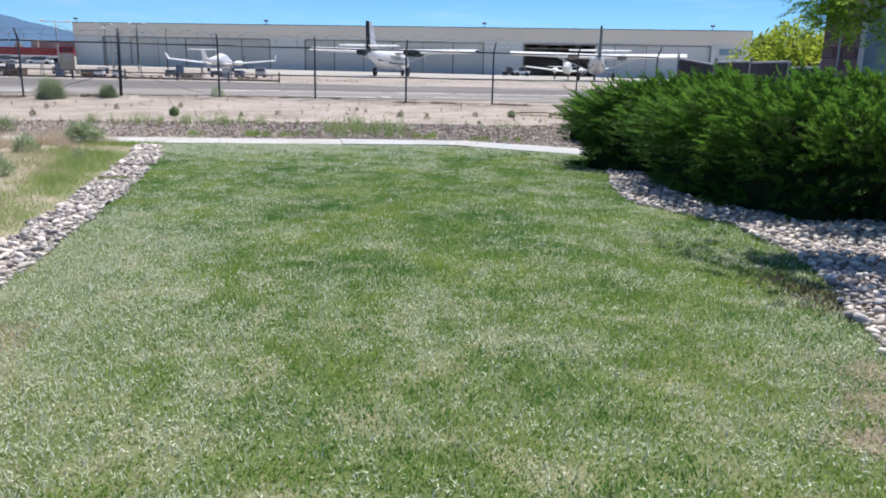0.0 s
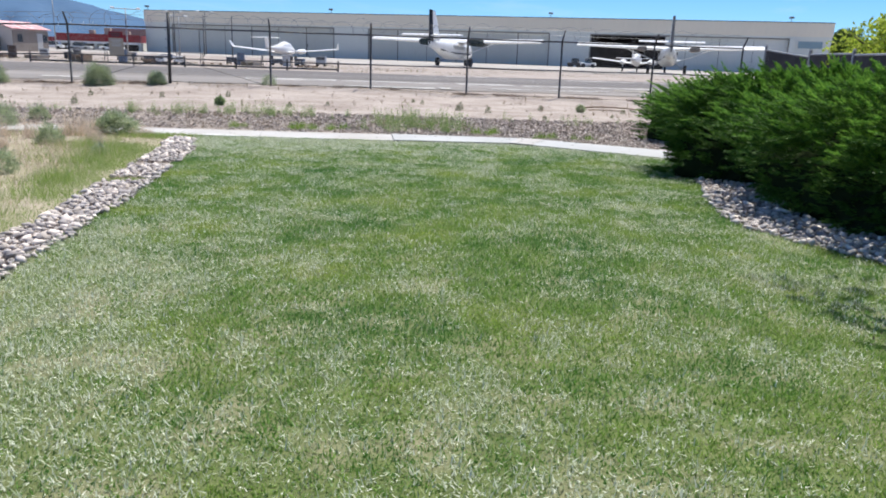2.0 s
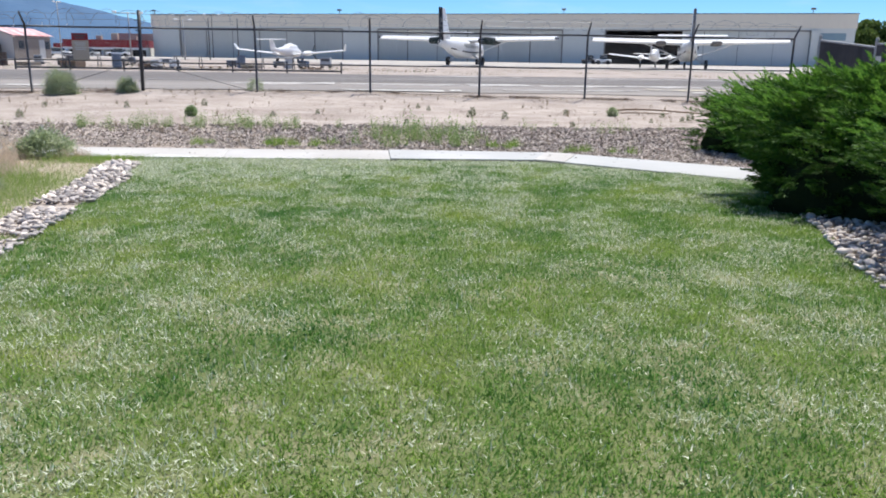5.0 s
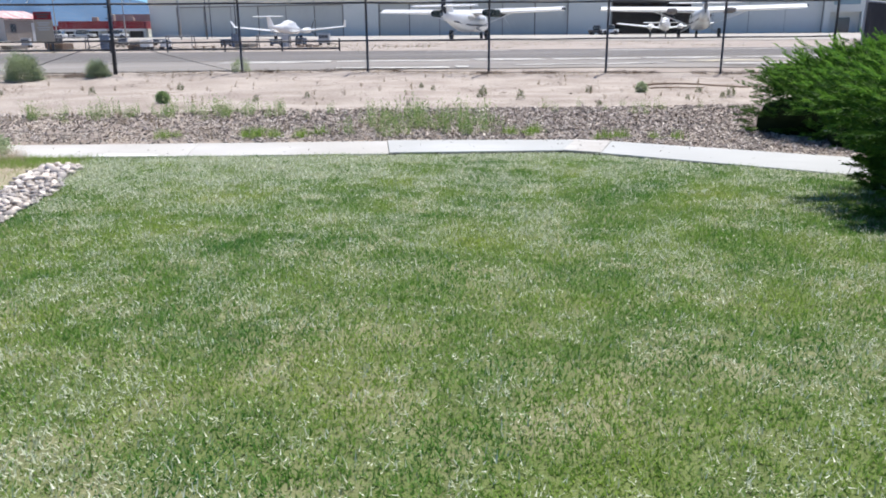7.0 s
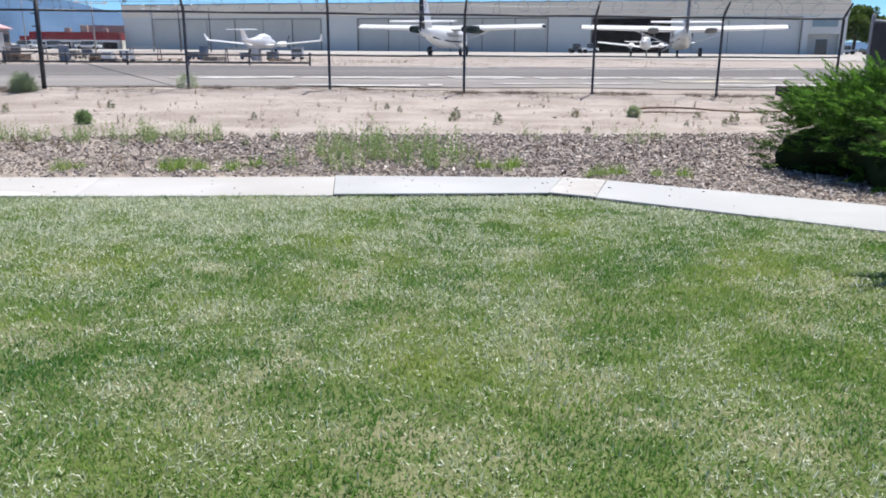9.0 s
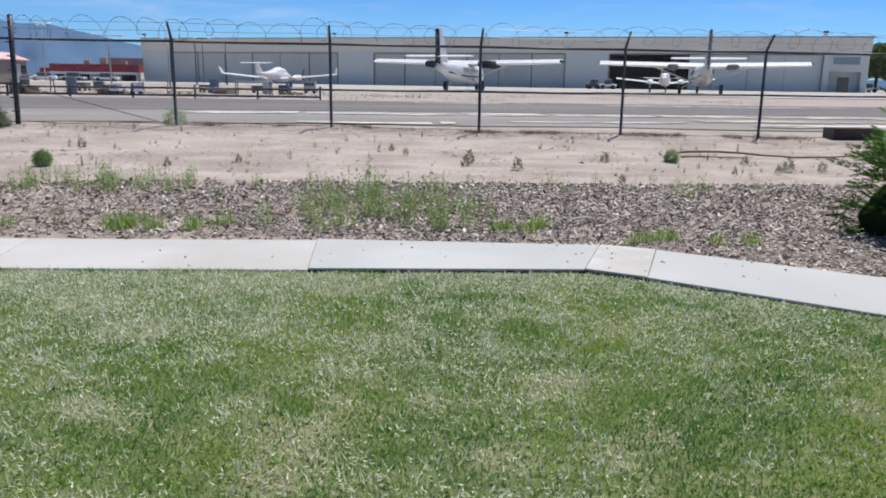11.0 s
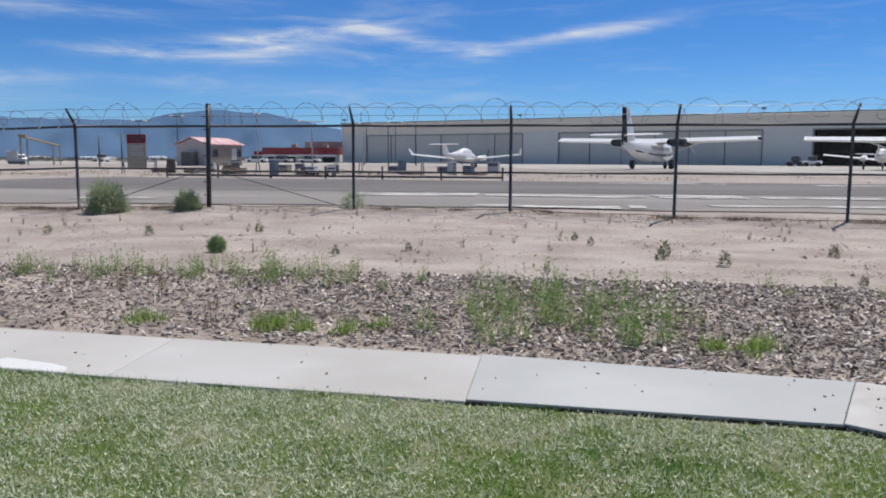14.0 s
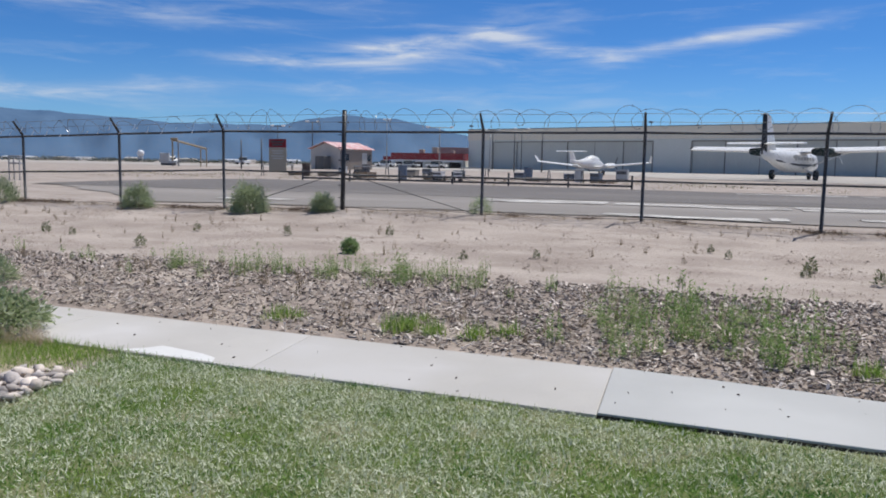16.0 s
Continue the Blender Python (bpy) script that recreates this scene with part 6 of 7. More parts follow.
f = (np.arange(n) * 6)[:, None, None] + of[None]
tagged(part("pebbles", np_mesh("pebbles", v.reshape(-1, 3), f.reshape(-1, 3)), PEBBLE), "small pebbles and clods on the dirt", "pebbles", kind="stuff")
# dry litter along the fence foot
x = R.uniform(-16, 12, 5200)
y = FENCE_Y + R.normal(-0.05, 0.16, len(x))
keep = np.array([noise.noise(Vector((a * 0.8, 1.0, 3.0))) > -0.15 + 0.03 * a for a in x])
x, y = x[keep], y[keep]
tagged(blades("fence_foot_straw", x, y, land_np(x, y), R.uniform(0.03, 0.16, len(x)), R.uniform(0.006, 0.014, len(x)), 1.45, DRYWEED), "dry straw caught along the fence foot", "straw", kind="stuff")


n = 7000
x = R.uniform(-17, -4.5, n)
y = FENCE_Y - 0.12 + R.normal(0, 0.10, n) + 0.06 * np.sin(x * 1.3)
keep = np.array([noise.noise(Vector((a * 0.7, 4.0, 1.0))) > 0.02 + 0.02 * (a + 10) for a in x])
x, y = x[keep], y[keep]
k = 2600
cx_ = R.choice(np.array([3.1, 3.5, 4.35, 4.6, 4.9, 6.5, 6.75, 7.1, 7.5, 8.8, 9.55, 9.9, 10.3, 0.9, -0.7, -2.2]), k)
x = np.concatenate([x, cx_ + R.normal(0, 0.13, k)])
y = np.concatenate([y, FENCE_Y - 0.03 + R.normal(0, 0.10, k)])
tagged(blades("fence_foot_debris", x, y, land_np(x, y) + 0.01, R.uniform(0.03, 0.13, len(x)), R.uniform(0.008, 0.018, len(x)), 1.5, DEBRIS), "brown windblown debris along the fence foot", "debris", kind="stuff")


def juniper(name, label, x, y, rx, ry, top, plumes, seed, dome=2.0, flank=0.5, turn=0.0, low=0.28):
    """A spreading juniper: feathery plumes that reach up and out of a lumpy, flat-topped mound."""
    q = np.random.default_rng(seed)
    t = empty(name, label, "shrub", pose(x, y, land(x, y), 0, 0, turn), "spreading junipers")

    def skin(th, s, k):
        """Places at the angle th and the height share s, drawn in to k of the full size."""
        l = np.array([noise.noise(Vector((math.cos(a) * 1.9 + seed, math.sin(a) * 1.9, b * 1.6))) + 0.5 * noise.noise(Vector((math.cos(a) * 4.6, math.sin(a) * 4.6 + seed, b * 3.4))) for a, b in zip(th, s)])
        r = np.where(s < 0.48, 0.94 + 0.06 * np.sin(np.minimum(s / 0.48, 1) * np.pi / 2), (1 - np.clip((s - 0.48) / 0.52, 0, 1) ** dome) ** flank)
        m = (1 + 0.24 * l) / (np.abs(np.cos(th)) ** 3.0 + np.abs(np.sin(th)) ** 3.0) ** (1 / 3.0)
        return np.stack([np.cos(th) * rx * r * m * k, np.sin(th) * ry * r * m * k, s * top * (1 + 0.10 * l * s) * k], 1)

    n = plumes
    th = q.uniform(0, 2 * np.pi, n)
    s = np.where(q.uniform(0, 1, n) < low, q.uniform(0.03, 0.7, n), 1 - 0.5 * q.uniform(0, 1, n) ** 1.4)
    full = 0.90 * q.uniform(0.86, 1.0, n)
    c = skin(th, s, full)
    thick = np.array([noise.noise(Vector(p) * 1.8 + Vector((seed, 0, 0))) for p in c])
    c = skin(th, s, np.where((thick > q.normal(-0.10, 0.05, n)) | (s < 0.45), full, full * 0.80))
    ax = np.stack([np.cos(th) * (1.2 - s), np.sin(th) * (1.2 - s), 0.10 + 0.34 * s], 1) + np.array((-0.55, -0.15, 0.0)) + q.normal(0, 0.24, (n, 3))
    ax /= np.linalg.norm(ax, axis=1, keepdims=True)
    L_ = q.uniform(0.26, 0.58, (n, 1)) * np.where(s > 0.3, 1.0 - 0.35 * np.clip((s - 0.75) / 0.2, 0, 1), 0.6)[:, None]
    k = 108
    u = q.uniform(0.0, 1.0, (n, k, 1)) ** 0.8
    rad = q.normal(0, 1, (n, k, 3))
    rad -= ax[:, None, :] * np.sum(rad * ax[:, None, :], 2, keepdims=True)
    rad /= np.linalg.norm(rad, axis=2, keepdims=True)
    cc = c[:, None, :] + ax[:, None, :] * (L_[:, None] * u) + rad * (0.050 * (1.06 - u) * q.uniform(0.1, 1.0, (n, k, 1)))
    o = ax[:, None, :] * 1.35 + rad * 0.5 + q.normal(0, 0.18, (n, k, 3))
    o /= np.linalg.norm(o, axis=2, keepdims=True)
    ll = (0.056 * (1.15 - 0.5 * u)) * q.uniform(0.7, 1.3, (n, k, 1))
    e = np.cross(o, q.normal(0, 1, (n, k, 3)))
    e /= np.linalg.norm(e, axis=2, keepdims=True)
    v = np.stack([cc - e * ll * 0.108, cc + e * ll * 0.108, cc + o * ll], 2)
    # Lighter tips only high on the bush: sunlit tops put into the colour.
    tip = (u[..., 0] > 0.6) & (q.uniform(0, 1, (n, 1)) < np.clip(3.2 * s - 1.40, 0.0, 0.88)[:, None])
    for nm, sel, mt in (("foliage", ~tip, JUN), ("sunlit_tips", tip, JUN_TIP)):
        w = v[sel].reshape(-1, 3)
        part(nm, np_mesh(nm, w, np.arange(len(w)).reshape(-1, 3)), mt, t, "dense feathery green sprays" if nm == "foliage" else "lighter green tips, coloured as sunlit toward the top")
    # Near-black shell behind the plumes stands in for the bush's inner shade.
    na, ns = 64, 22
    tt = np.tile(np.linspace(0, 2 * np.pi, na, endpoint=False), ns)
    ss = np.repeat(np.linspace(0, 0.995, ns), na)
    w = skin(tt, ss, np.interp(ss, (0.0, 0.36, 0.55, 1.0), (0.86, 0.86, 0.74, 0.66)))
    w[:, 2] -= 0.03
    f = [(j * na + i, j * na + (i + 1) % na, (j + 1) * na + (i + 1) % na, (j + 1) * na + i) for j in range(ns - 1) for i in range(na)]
    part("inner_shade_shell", np_mesh("inner_shade_shell", w, f, True), JUN_IN, t, "near-black shell that paints the shade inside the bush")
    bm = B()
    tube(bm, [(0, 0, -0.05), (0.05, 0.02, top * 0.4), (0.02, 0.05, top * 0.75)], [0.08, 0.06, 0.03], 8)
    part("stem", bm, BARK, t)
    return t


juniper("juniper_shrub", "big spreading green juniper above the cobbles", 6.95, 8.65, 3.2, 2.35, 1.65, 4000, 3, 2.6, 0.5)
juniper("juniper_shrub", "spreading green juniper at the lawn's corner", 6.6, 12.34, 2.38, 1.58, 1.62, 2600, 5, 2.2, 0.55, low=0.24)
juniper("juniper_shrub", "spreading green juniper behind the sidewalk", 8.52, 17.08, 2.58, 2.13, 1.5, 2250, 7, 2.0, 0.6, low=0.20)
juniper("juniper_shrub", "spreading green juniper near the building", 11.6, 10.4, 2.2, 2.1, 1.45, 500, 9)


def leaf_cloud(name, centres, radii, n, leaf, seed, material, parent, wide=0.32, droop=0.0):
    """A crown of many small leaves in uneven clumps."""
    q = np.random.default_rng(seed)
    V = []
    for c, r in zip(centres, radii):
        m = int(n * (r / max(radii)) ** 2)
        d = q.normal(0, 1, (m, 3))
        d /= np.linalg.norm(d, axis=1, keepdims=True)
        p = np.array(c) + d * (r * q.uniform(0.2, 1.0, (m, 1)) ** 0.5) * np.array((1, 1, 0.75))
        o = d + q.normal(0, 0.7, (m, 3)) + np.array((0, 0, -droop))
        o /= np.linalg.norm(o, axis=1, keepdims=True)
        e = np.cross(o, q.normal(0, 1, (m, 3)))
        e /= np.linalg.norm(e, axis=1, keepdims=True)
        ll = q.uniform(0.6, 1.2, (m, 1)) * leaf
        V.append(np.stack([p, p + o * ll * 0.5 - e * ll * wide, p + o * ll, p + o * ll * 0.5 + e * ll * wide], 1).reshape(-1, 3))
    v = np.concatenate(V)
    return part(name, np_mesh(name, v, np.arange(len(v)).reshape(-1, 4)), material, parent)


def tree(name, label, x, y, h, crown_r, n_clumps, n, leaf, seed, material, trunk_r=0.14, droop=0.0, clump=(0.22, 0.40)):
    q = random.Random(seed)
    t = empty(name, label, "tree", pose(x, y, land(x, y) - 0.05))
    base = h * 0.35
    bm = B()
    tube(bm, [(0, 0, 0), (0.05, 0.03, base), (0.1, -0.05, h * 0.75)], [trunk_r, trunk_r * 0.8, trunk_r * 0.3], 8)
    part("trunk", bm, BARK, t, smooth=True)
    cs, rs = [], []
    bm = B()
    for k in range(n_clumps):
        a, rr = q.uniform(0, 2 * math.pi), crown_r * math.sqrt(q.random()) * 0.85
        zz = base + (h - base) * (0.15 + 0.8 * q.random()) * (1 - 0.35 * (rr / crown_r) ** 2)
        c = (rr * math.cos(a), rr * math.sin(a), zz)
        cs.append(c)
        rs.append(crown_r * q.uniform(*clump))
        tube(bm, [(0.04, 0.0, base * q.uniform(0.8, 1.3)), (c[0] * 0.5, c[1] * 0.5, (zz + base) / 2 + 0.1), c], [trunk_r * 0.4, trunk_r * 0.25, trunk_r * 0.08], 5)
    part("limbs", bm, BARK, t)
    leaf_cloud("crown", cs, rs, n, leaf, seed, material, t, droop=droop)
    return t


tree("yellow_green_tree", "yellow-green broadleaf tree behind the privacy fence", 15.2, 21.9, 3.15, 2.5, 46, 170, 0.15, 91, YTREE, clump=(0.08, 0.24))
tree("shade_tree", "dark green tree beyond the hangar", 86.5, 134, 7.6, 4.6, 34, 700, 0.5, 93, DTREE, 0.3)
tree("shade_tree", "dark green tree beyond the hangar", 95.5, 131, 7.0, 5.0, 30, 600, 0.5, 94, DTREE, 0.3)

# locust tree whose branches hang over the lawn's corner
loc = empty("locust_tree", "locust tree with feathery drooping branches over the cobbles", "tree", pose(7.2, 4.6, land(7, 4.6) - 0.05))
bm = B()
tube(bm, [(0, 0, 0), (-0.1, 0.1, 1.2), (-0.05, 0.0, 2.4), (0.1, 0.1, 4.2)], [0.14, 0.12, 0.1, 0.04], 10)
part("trunk", bm, BARK, loc, smooth=True)
lr = random.Random(14)
TIPS = [(-3.55, 2.5, 2.95), (-3.52, 2.25, 2.9), (-3.22, 1.85, 2.16), (-3.15, 1.75, 2.22), (-3.1, 1.9, 2.3), (-3.0, 1.85, 2.2), (-2.9, 1.9, 2.3), (-2.75, 1.8, 2.1), (-3.23, 1.67, 2.10), (-3.1, 1.7, 2.16), (-3.44, 1.43, 2.64), (-3.51, 1.02, 2.62), (-2.95, 1.65, 2.02), (-2.8, 1.7, 2.08), (-2.62, 1.6, 1.92), (-2.7, 1.75, 2.2), (-2.45, 1.6, 2.02), (-3.3, 1.2, 2.5), (-3.0, 0.9, 2.5), (-3.4, 1.9, 2.6), (-3.3, 2.9, 3.0), (-2.9, 2.5, 3.2), (-3.5, 3.2, 3.1), (-2.6, 0.2, 2.6), (-1.6, 0.4, 2.7), (-1.3, 0.4, 2.9), (-1.2, -0.9, 3.0), (0.5, 0.6, 3.8), (0.9, -0.7, 3.2), (-0.2, -1.4, 3.3), (1.4, 0.8, 3.0)]
for k in range(34):
    a, r_ = lr.uniform(0, 2 * math.pi), 0.5 + 2.0 * math.sqrt(lr.random())
    TIPS.append((0.3 + r_ * math.cos(a) * 0.95, r_ * math.sin(a) - 0.3, 3.1 + 1.5 * lr.random() * (1.15 - r_ / 2.8)))
bm = B()
leaf_c = []
for tp in TIPS:
    tp = Vector(tp)
    a, b = Vector((-0.05, 0.0, 2.2 + 0.15 * lr.random())), tp * 0.7 + Vector((0, 0, 1.15 + 0.3 * lr.random()))
    pts = [a.lerp(b, u).lerp(b.lerp(tp, u), u) for u in [i / 7 for i in range(8)]]
    tube(bm, pts, [0.020 * (1 - 0.125 * i) + 0.002 for i in range(8)], 5)
    leaf_c += pts[4:] + [pts[7]]
part("limbs", bm, BARK, loc)
q = np.random.default_rng(77)
V = []
for c in leaf_c:
    loose = c[2] > 2.55
    for _ in range(5 if loose else 10):
        st = np.array(c) + q.normal(0, 0.22 if loose else 0.07, 3)
        dv = q.normal(0, 1, 3)
        dv[2] = dv[2] * 0.3 - 0.55
        dv /= np.linalg.norm(dv)
        ln = q.uniform(0.14, 0.26)
        sd = np.cross(dv, (0, 0, 1.0))
        sd /= np.linalg.norm(sd) + 1e-6
        for k in range(11):
            for s_ in (-1, 1):
                p = st + dv * ln * (k + 1) / 11
                o = sd * s_ * 0.85 + dv * 0.5 + q.normal(0, 0.15, 3)
                o /= np.linalg.norm(o)
                l1 = 0.05 * (1.1 - 0.4 * abs(k - 5) / 6)
                e = np.cross(o, (0.1, 0.2, 1.0))
                e /= np.linalg.norm(e)
                V += [p, p + o * l1 * 0.5 - e * l1 * 0.2, p + o * l1, p + o * l1 * 0.5 + e * l1 * 0.2]
V = np.array(V)
part("leaves", np_mesh("leaves", V, np.arange(len(V)).reshape(-1, 4)), LOCUST, loc, "small paired leaflets")

# weedy patches on the bare strip beyond the road
for nm, n, mt, lb in (("roadside_weeds", 5200, DUSK, "sparse weeds on the bare strip beyond the road"), ("roadside_straw", 6500, DRYWEED, "dry straw on the bare strip beyond the road")):
    x, y = R.uniform(-45, 24, n), R.uniform(47.5, 66, n)
    k = np.array([noise.noise(Vector((a * 0.22, b * 0.4, 8.0))) + 0.6 * noise.noise(Vector((a * 0.9, b * 1.2, 3.0))) for a, b in zip(x, y)])
    ok = (k > 0.14 + 0.012 * np.maximum(x, -6)) & (x < 22)
    x, y = x[ok], y[ok]
    tagged(blades(nm, x, y, land_np(x, y), R.uniform(0.05, 0.22, len(x)), R.uniform(0.02, 0.06, len(x)), 1.3, mt), lb, "weeds", kind="stuff")
# far scrub and town line along the plain
q = np.random.default_rng(15)
V = []
for _ in range(2600):
    a = radians(q.uniform(-62, 40))
    dist = q.uniform(230, 560)
    cx, cy = dist * math.sin(a), dist * math.cos(a)
    if cx > -50 and cy < 260:
        continue
    s = q.uniform(0.5, 1.6) * (0.45 if dist < 380 else 1.0)
    d = q.normal(0, 1, (26, 3))
    p = np.array((cx, cy, 0.55 + s * 0.45)) + d * np.array((s, s, s * 0.35))
    p[:, 2] = np.maximum(p[:, 2], 0.6)
    o = q.normal(0, 1, (26, 3)) * s * 0.28
    e = q.normal(0, 1, (26, 3)) * s * 0.2
    V.append(np.stack([p - e, p + e, p + o], 1).reshape(-1, 3))
V = np.concatenate(V)
tagged(part("far_scrub", np_mesh("far_scrub", V, np.arange(len(V)).reshape(-1, 3)), FARGREEN), "far line of scrub and trees on the plain", "scrub", kind="stuff")
fr = random.Random(16)
for k in range(16):
    a = radians(-50 + k * 2.2 + fr.uniform(-0.7, 0.7))
    dist = fr.uniform(400, 560)
    bm = B()
    w, d_, h_ = fr.uniform(2.0, 8.0), fr.uniform(3, 6), fr.uniform(1.0, 1.7)
    box(bm, -w, w, -d_, d_, 0, h_)
    v = [bm.verts.new(pp) for pp in ((-w, -d_, h_), (w, -d_, h_), (w, d_, h_), (-w, d_, h_), (-w, 0, h_ * 1.35), (w, 0, h_ * 1.35))]
    bm.faces.new((v[0], v[1], v[5], v[4]))
    bm.faces.new((v[2], v[3], v[4], v[5]))
    bm.faces.new((v[0], v[4], v[3]))
    bm.faces.new((v[1], v[2], v[5]))
    ob = part("far_building", bm, WHITEP if k % 2 == 0 else PALEST)
    tagged(ob, "low far building on the plain, pale walls", "building", "far buildings")
    ob.matrix_world = pose(dist * math.sin(a), dist * math.cos(a), 0.58, 0, 0, fr.uniform(-30, 30))
dome = empty("radome", "white ball radome on a short tower, far off", "tower", pose(-287.7, 367.3, 0.58))
bm = B()
rod(bm, (0, 0, 0), (0, 0, 3.2), 1.3, seg=10)
part("tower", bm, GREYP, dome)
bm = B()
bmesh.ops.create_uvsphere(bm, u_segments=16, v_segments=10, radius=1.9, matrix=pose(0, 0, 4.3))
part("ball", bm, WHITEP, dome, smooth=True)


# ---------- loose pieces: wood chips, stones, bricks ----------
n = 50000
x = R.uniform(-13, 8, n)
y0 = np.interp(x, *zip(*WALK_BACK))
y = y0 + 0.05 + (20.5 - y0) * R.uniform(0, 1, n) ** 0.95
keep = R.uniform(0, 1, n) < np.clip(0.35 + 0.65 * (x + 3) / 5, 0.35, 1) * np.clip((y - y0) * 2.0 + 0.4, 0.4, 1)
x, y = x[keep], y[keep]
n = len(x)
z = land_np(x, y) + 0.022 + R.uniform(0, 0.016, n)
cube = np.array([(a, b, c) for a in (-1, 1) for b in (-1, 1) for c in (-1, 1)], float)
cf = np.array([(0, 1, 3, 2), (4, 6, 7, 5), (0, 4, 5, 1), (2, 3, 7, 6), (1, 5, 7, 3)])
dims = np.stack([0.010 + 0.046 * R.uniform(0, 1, n) ** 2.2, R.uniform(0.005, 0.016, n), R.uniform(0.0015, 0.008, n)], 1)
th, tl = R.uniform(0, np.pi, n), R.normal(0, 0.42, n)
v = cube[None] * dims[:, None]
v *= R.uniform(0.7, 1.1, v.shape)
zz = v[..., 2] * np.cos(tl)[:, None] + v[..., 0] * np.sin(tl)[:, None]
xx = v[..., 0] * np.cos(tl)[:, None]
v = np.stack([xx * np.cos(th)[:, None] - v[..., 1] * np.sin(th)[:, None] + x[:, None], xx * np.sin(th)[:, None] + v[..., 1] * np.cos(th)[:, None] + y[:, None], zz + z[:, None]], 2)
f = (np.arange(n) * 8)[:, None, None] + cf[None]
tagged(part("wood_chips", np_mesh("wood_chips", v.reshape(-1, 3), f.reshape(-1, 4)), CHIP), "grey-brown wood chips strewn over the bed", "wood chips", kind="stuff")


# pale twigs and straw among the chips
n = 4200
x = R.uniform(-10, 8, n)
y0 = np.interp(x, *zip(*WALK_BACK))
y = y0 + 0.06 + np.abs(R.normal(0, 0.9, n))
ok = y < 20.6
x, y = x[ok], y[ok]
n = len(x)
p = np.stack([x, y, land_np(x, y) + R.uniform(0.028, 0.045, n)], 1)
th, ln = R.uniform(0, 2 * np.pi, n), R.uniform(0.03, 0.13, n)
dv = np.stack([np.cos(th) * ln, np.sin(th) * ln, R.normal(0.01, 0.014, n)], 1)
sd = np.stack([-np.sin(th), np.cos(th), np.zeros(n)], 1) * R.uniform(0.0025, 0.005, n)[:, None]
up = np.array((0, 0, 0.004))
v = np.stack([p - sd, p + sd, p + up, p + dv - sd * 0.5, p + dv + sd * 0.5, p + dv + up], 1).reshape(-1, 3)
f = (np.arange(n) * 6)[:, None, None] + np.array([(0, 2, 5, 3), (2, 1, 4, 5), (1, 0, 3, 4)])[None]
tagged(part("dry_twigs", np_mesh("dry_twigs", v, f.reshape(-1, 4)), TWIG), "pale dry twigs and straw among the chips", "twigs", kind="stuff")


def stone_arrays(seed):
    q = np.random.default_rng(seed)
    seg, rings = 7, 4
    vv = [(0, 0, 1.0)]
    for j in range(1, rings):
        p = math.pi * j / rings
        for k in range(seg):
            a = 2 * math.pi * (k + 0.5 * (j % 2)) / seg
            vv.append((math.sin(p) * math.cos(a), math.sin(p) * math.sin(a), math.cos(p)))
    vv.append((0, 0, -1.0))
    vv = np.array(vv) * q.uniform(0.62, 1.2, (len(vv), 1))
    ff = [(0, 1 + k, 1 + (k + 1) % seg) for k in range(seg)]
    for j in range(rings - 2):
        a, b = 1 + j * seg, 1 + (j + 1) * seg
        for k in range(seg):
            ff += [(a + k, b + k, b + (k + 1) % seg), (a + k, b + (k + 1) % seg, a + (k + 1) % seg)]
    last = len(vv) - 1
    a = 1 + (rings - 2) * seg
    ff += [(a + k, last, a + (k + 1) % seg) for k in range(seg)]
    return vv, np.array(ff)


STONES = [stone_arrays(100 + k) for k in range(6)]
STONE_ME = [np_mesh("stone", v, f, True) for v, f in STONES]
for me in STONE_ME:
    me.materials.append(ROCK)


def cobbles(name, label, pts, near_count, key):
    """A bed of stones: the nearest stretch as single stones, the rest joined."""
    t = empty(name, label, "cobbles", kind="structure")
    q = random.Random(31)
    pts = sorted(pts, key=key)
    V, F, k0 = [], [], 0
    for i, (x, y, s) in enumerate(pts):
        k = q.randrange(6)
        m = pose(x, y, land(x, y) + 0.012 + s * 0.28 + q.uniform(0, 0.025), q.uniform(-25, 25), q.uniform(-25, 25), q.uniform(0, 360)) @ Matrix.Diagonal((s * q.uniform(0.85, 1.5), s * q.uniform(0.65, 1.0), s * q.uniform(0.38, 0.68), 1))
        if i < near_count:
            ob = new("stone", STONE_ME[k])
            ob.parent = t
            ob.matrix_world = m
        else:
            v, f = STONES[k]
            w = np.array(m)
            V.append(v @ w[:3, :3].T + w[:3, 3])
            F.append(f + k0)
            k0 += len(v)
    if V:
        tagged(part("stones", np_mesh("stones", np.concatenate(V), np.concatenate(F), True), ROCK_I, t), "", "", kind="stuff")


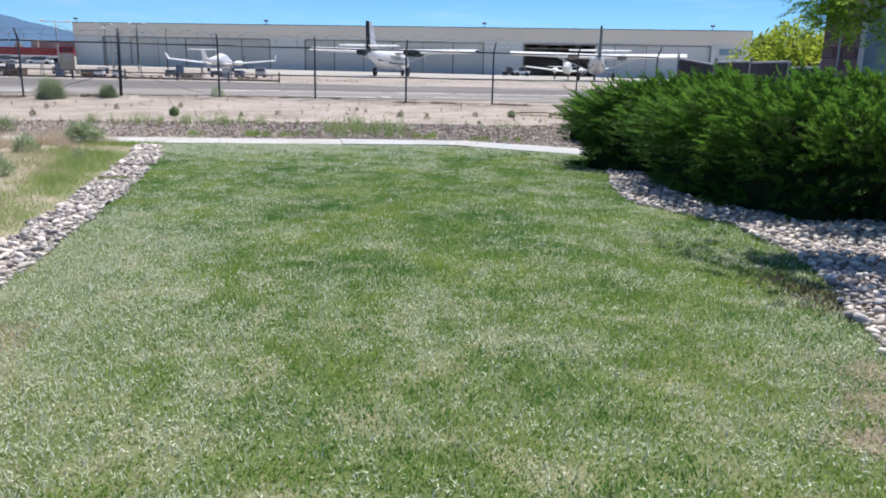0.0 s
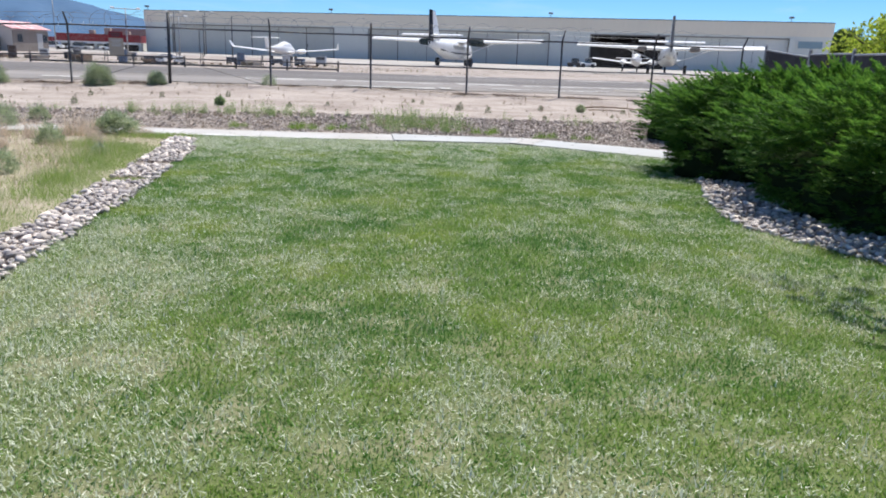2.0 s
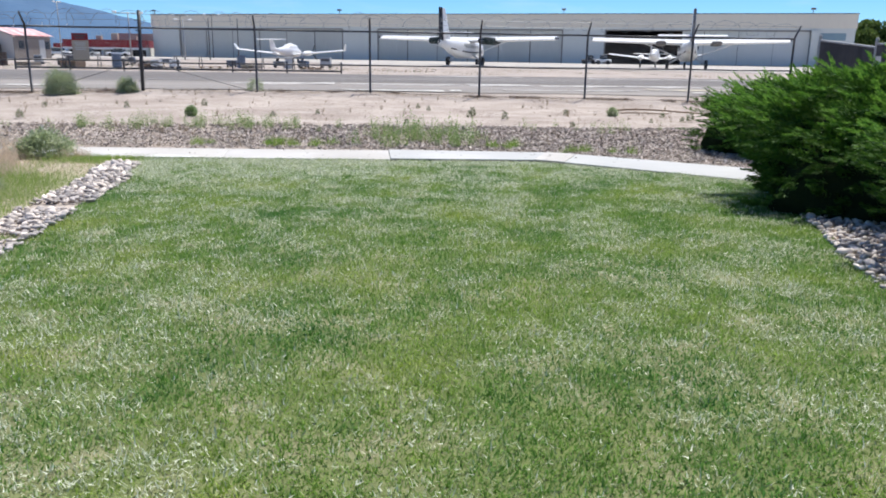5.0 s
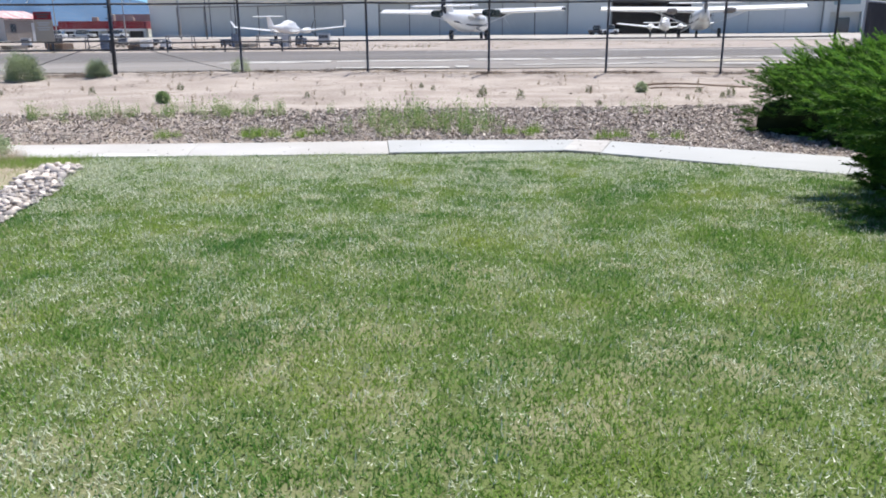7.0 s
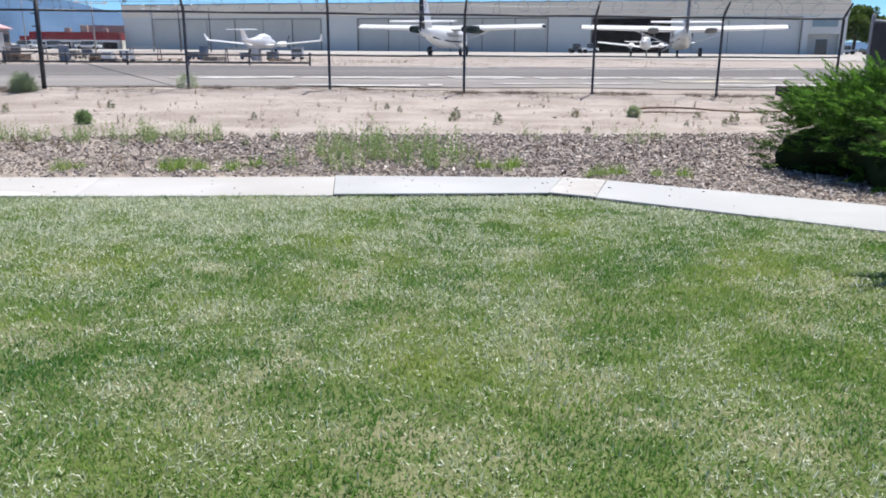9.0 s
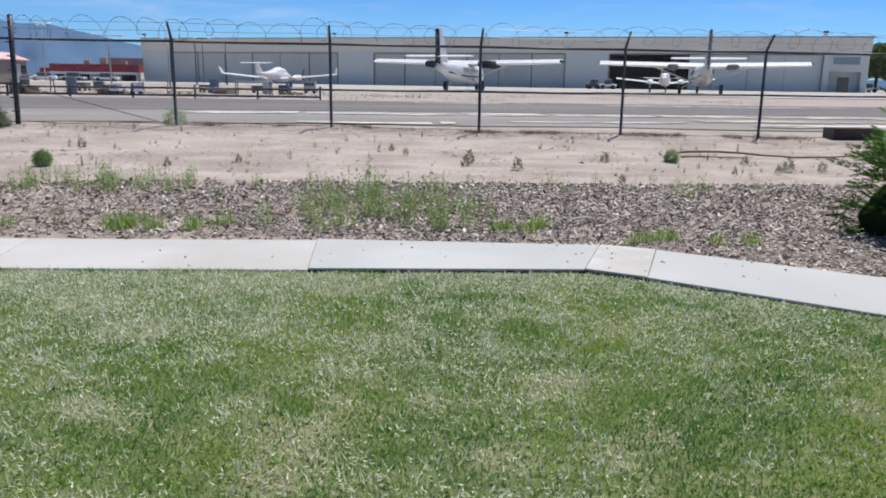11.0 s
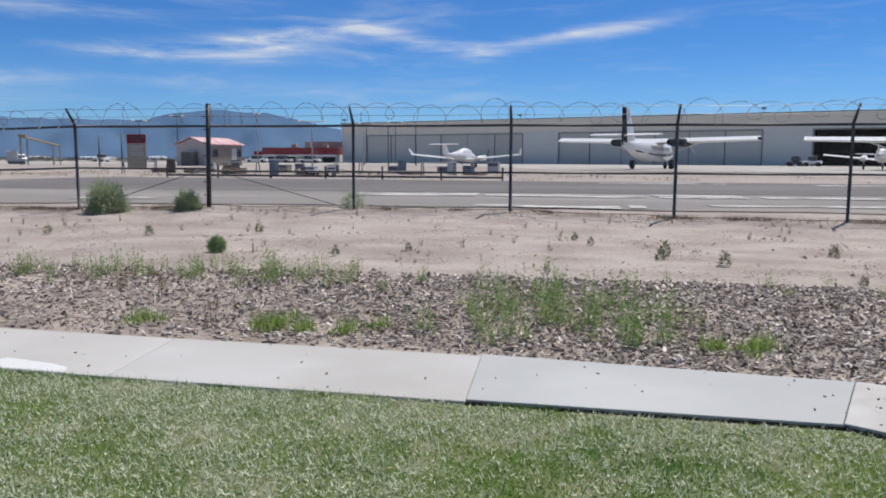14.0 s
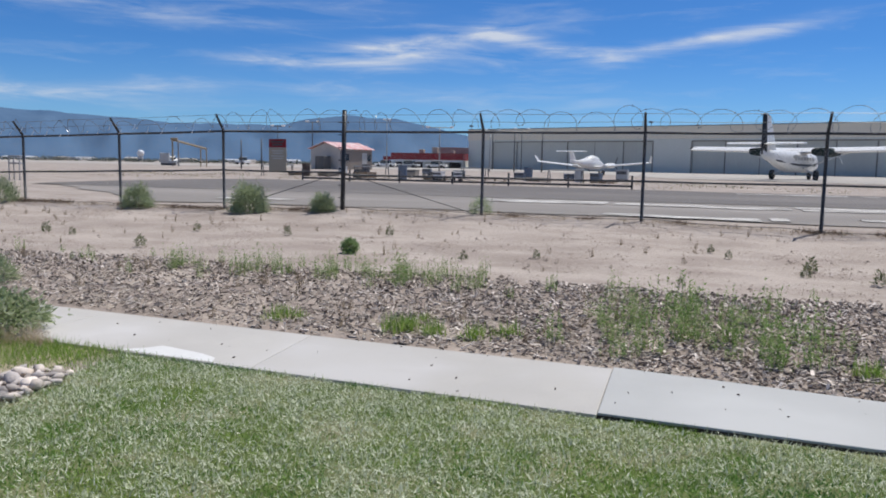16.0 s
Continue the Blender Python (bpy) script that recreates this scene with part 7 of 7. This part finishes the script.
def poisson(n, x0, x1, y0, y1, test, smin, smax, seed, pack=0.78):
    q = random.Random(seed)
    got, grid = [], {}
    for _ in range(n):
        x, y, s = q.uniform(x0, x1), q.uniform(y0, y1), q.uniform(smin, smax)
        if not test(x, y):
            continue
        gx_, gy_ = int(x / 0.12), int(y / 0.12)
        bad = False
        for a in range(gx_ - 1, gx_ + 2):
            for b in range(gy_ - 1, gy_ + 2):
                for (u, v, r) in grid.get((a, b), ()):
                    if (u - x) ** 2 + (v - y) ** 2 < ((s + r) * pack) ** 2:
                        bad = True
                        break
        if not bad:
            got.append((x, y, s))
            grid.setdefault((gx_, gy_), []).append((x, y, s))
    return got


def gap(y):
    return noise.noise(Vector((0.3, y * 0.9, 2.0))) < 0.27


left_pts = poisson(75000, -3.7, -2.3, -5.5, 16.35, lambda x, y: lerp_table(y, LEFT_OUT) + 0.05 + edge_noise(y, 41, 0.08) < x < lerp_table(y, LEFT_IN) + 0.05 + edge_noise(y, 42, 0.06) and gap(y) and ((x + 2.88) / 0.26) ** 2 + ((y - 11.05) / 0.2) ** 2 > 1 and y < 14.9, 0.014, 0.050, 51, 0.70)
left_pts += poisson(9000, -3.7, -2.6, 14.96, 16.1, lambda x, y: lerp_table(y, LEFT_OUT) - 0.02 + edge_noise(y, 41, 0.08) < x < lerp_table(y, LEFT_IN) + 0.04 + edge_noise(y, 42, 0.05) and y < 15.98 - 0.7 * (x + 3.28) ** 2, 0.030, 0.074, 53, 0.70)
cobbles("cobble_border", "border strip of loose pinkish-grey river stones along the lawn", left_pts, 300, key=lambda p: abs(p[1] - 13.2))
right_pts = poisson(120000, 2.4, 8.6, 0.6, 13.4, lambda x, y: x < 0.9 * y + 0.9 and ((x - 6.95) / 2.55) ** 2 + ((y - 8.75) / 1.75) ** 2 > 1 and ((x - 6.6) / 1.8) ** 2 + ((y - 12.4) / 0.85) ** 2 > 1 and not (x > 8.0 and y > 7) and x > lawn_right(y) - 0.02 + edge_noise(y, 43, 0.06), 0.017, 0.053, 52, 0.74)
cobbles("cobble_ground", "bed of loose pinkish-grey river stones under the junipers", right_pts, 300, key=lambda p: (p[0] - 4.1) ** 2 + 0.25 * (p[1] - 8.8) ** 2)
for r in range(23):
    for c in range(-1, 4):
        x0_ = c * 0.4 + (0.2 if r % 2 else 0.0)
        a, b = max(x0_, 0.0), min(x0_ + 0.385, 0.65)
        if b - a < 0.08:
            continue
        ob = new("brick", brick_me)
        ob.parent = house
        ob.matrix_local = pose(a, 0, -0.2 + r * 0.2) @ Matrix.Diagonal(((b - a) / 0.385, 1, 1, 1))
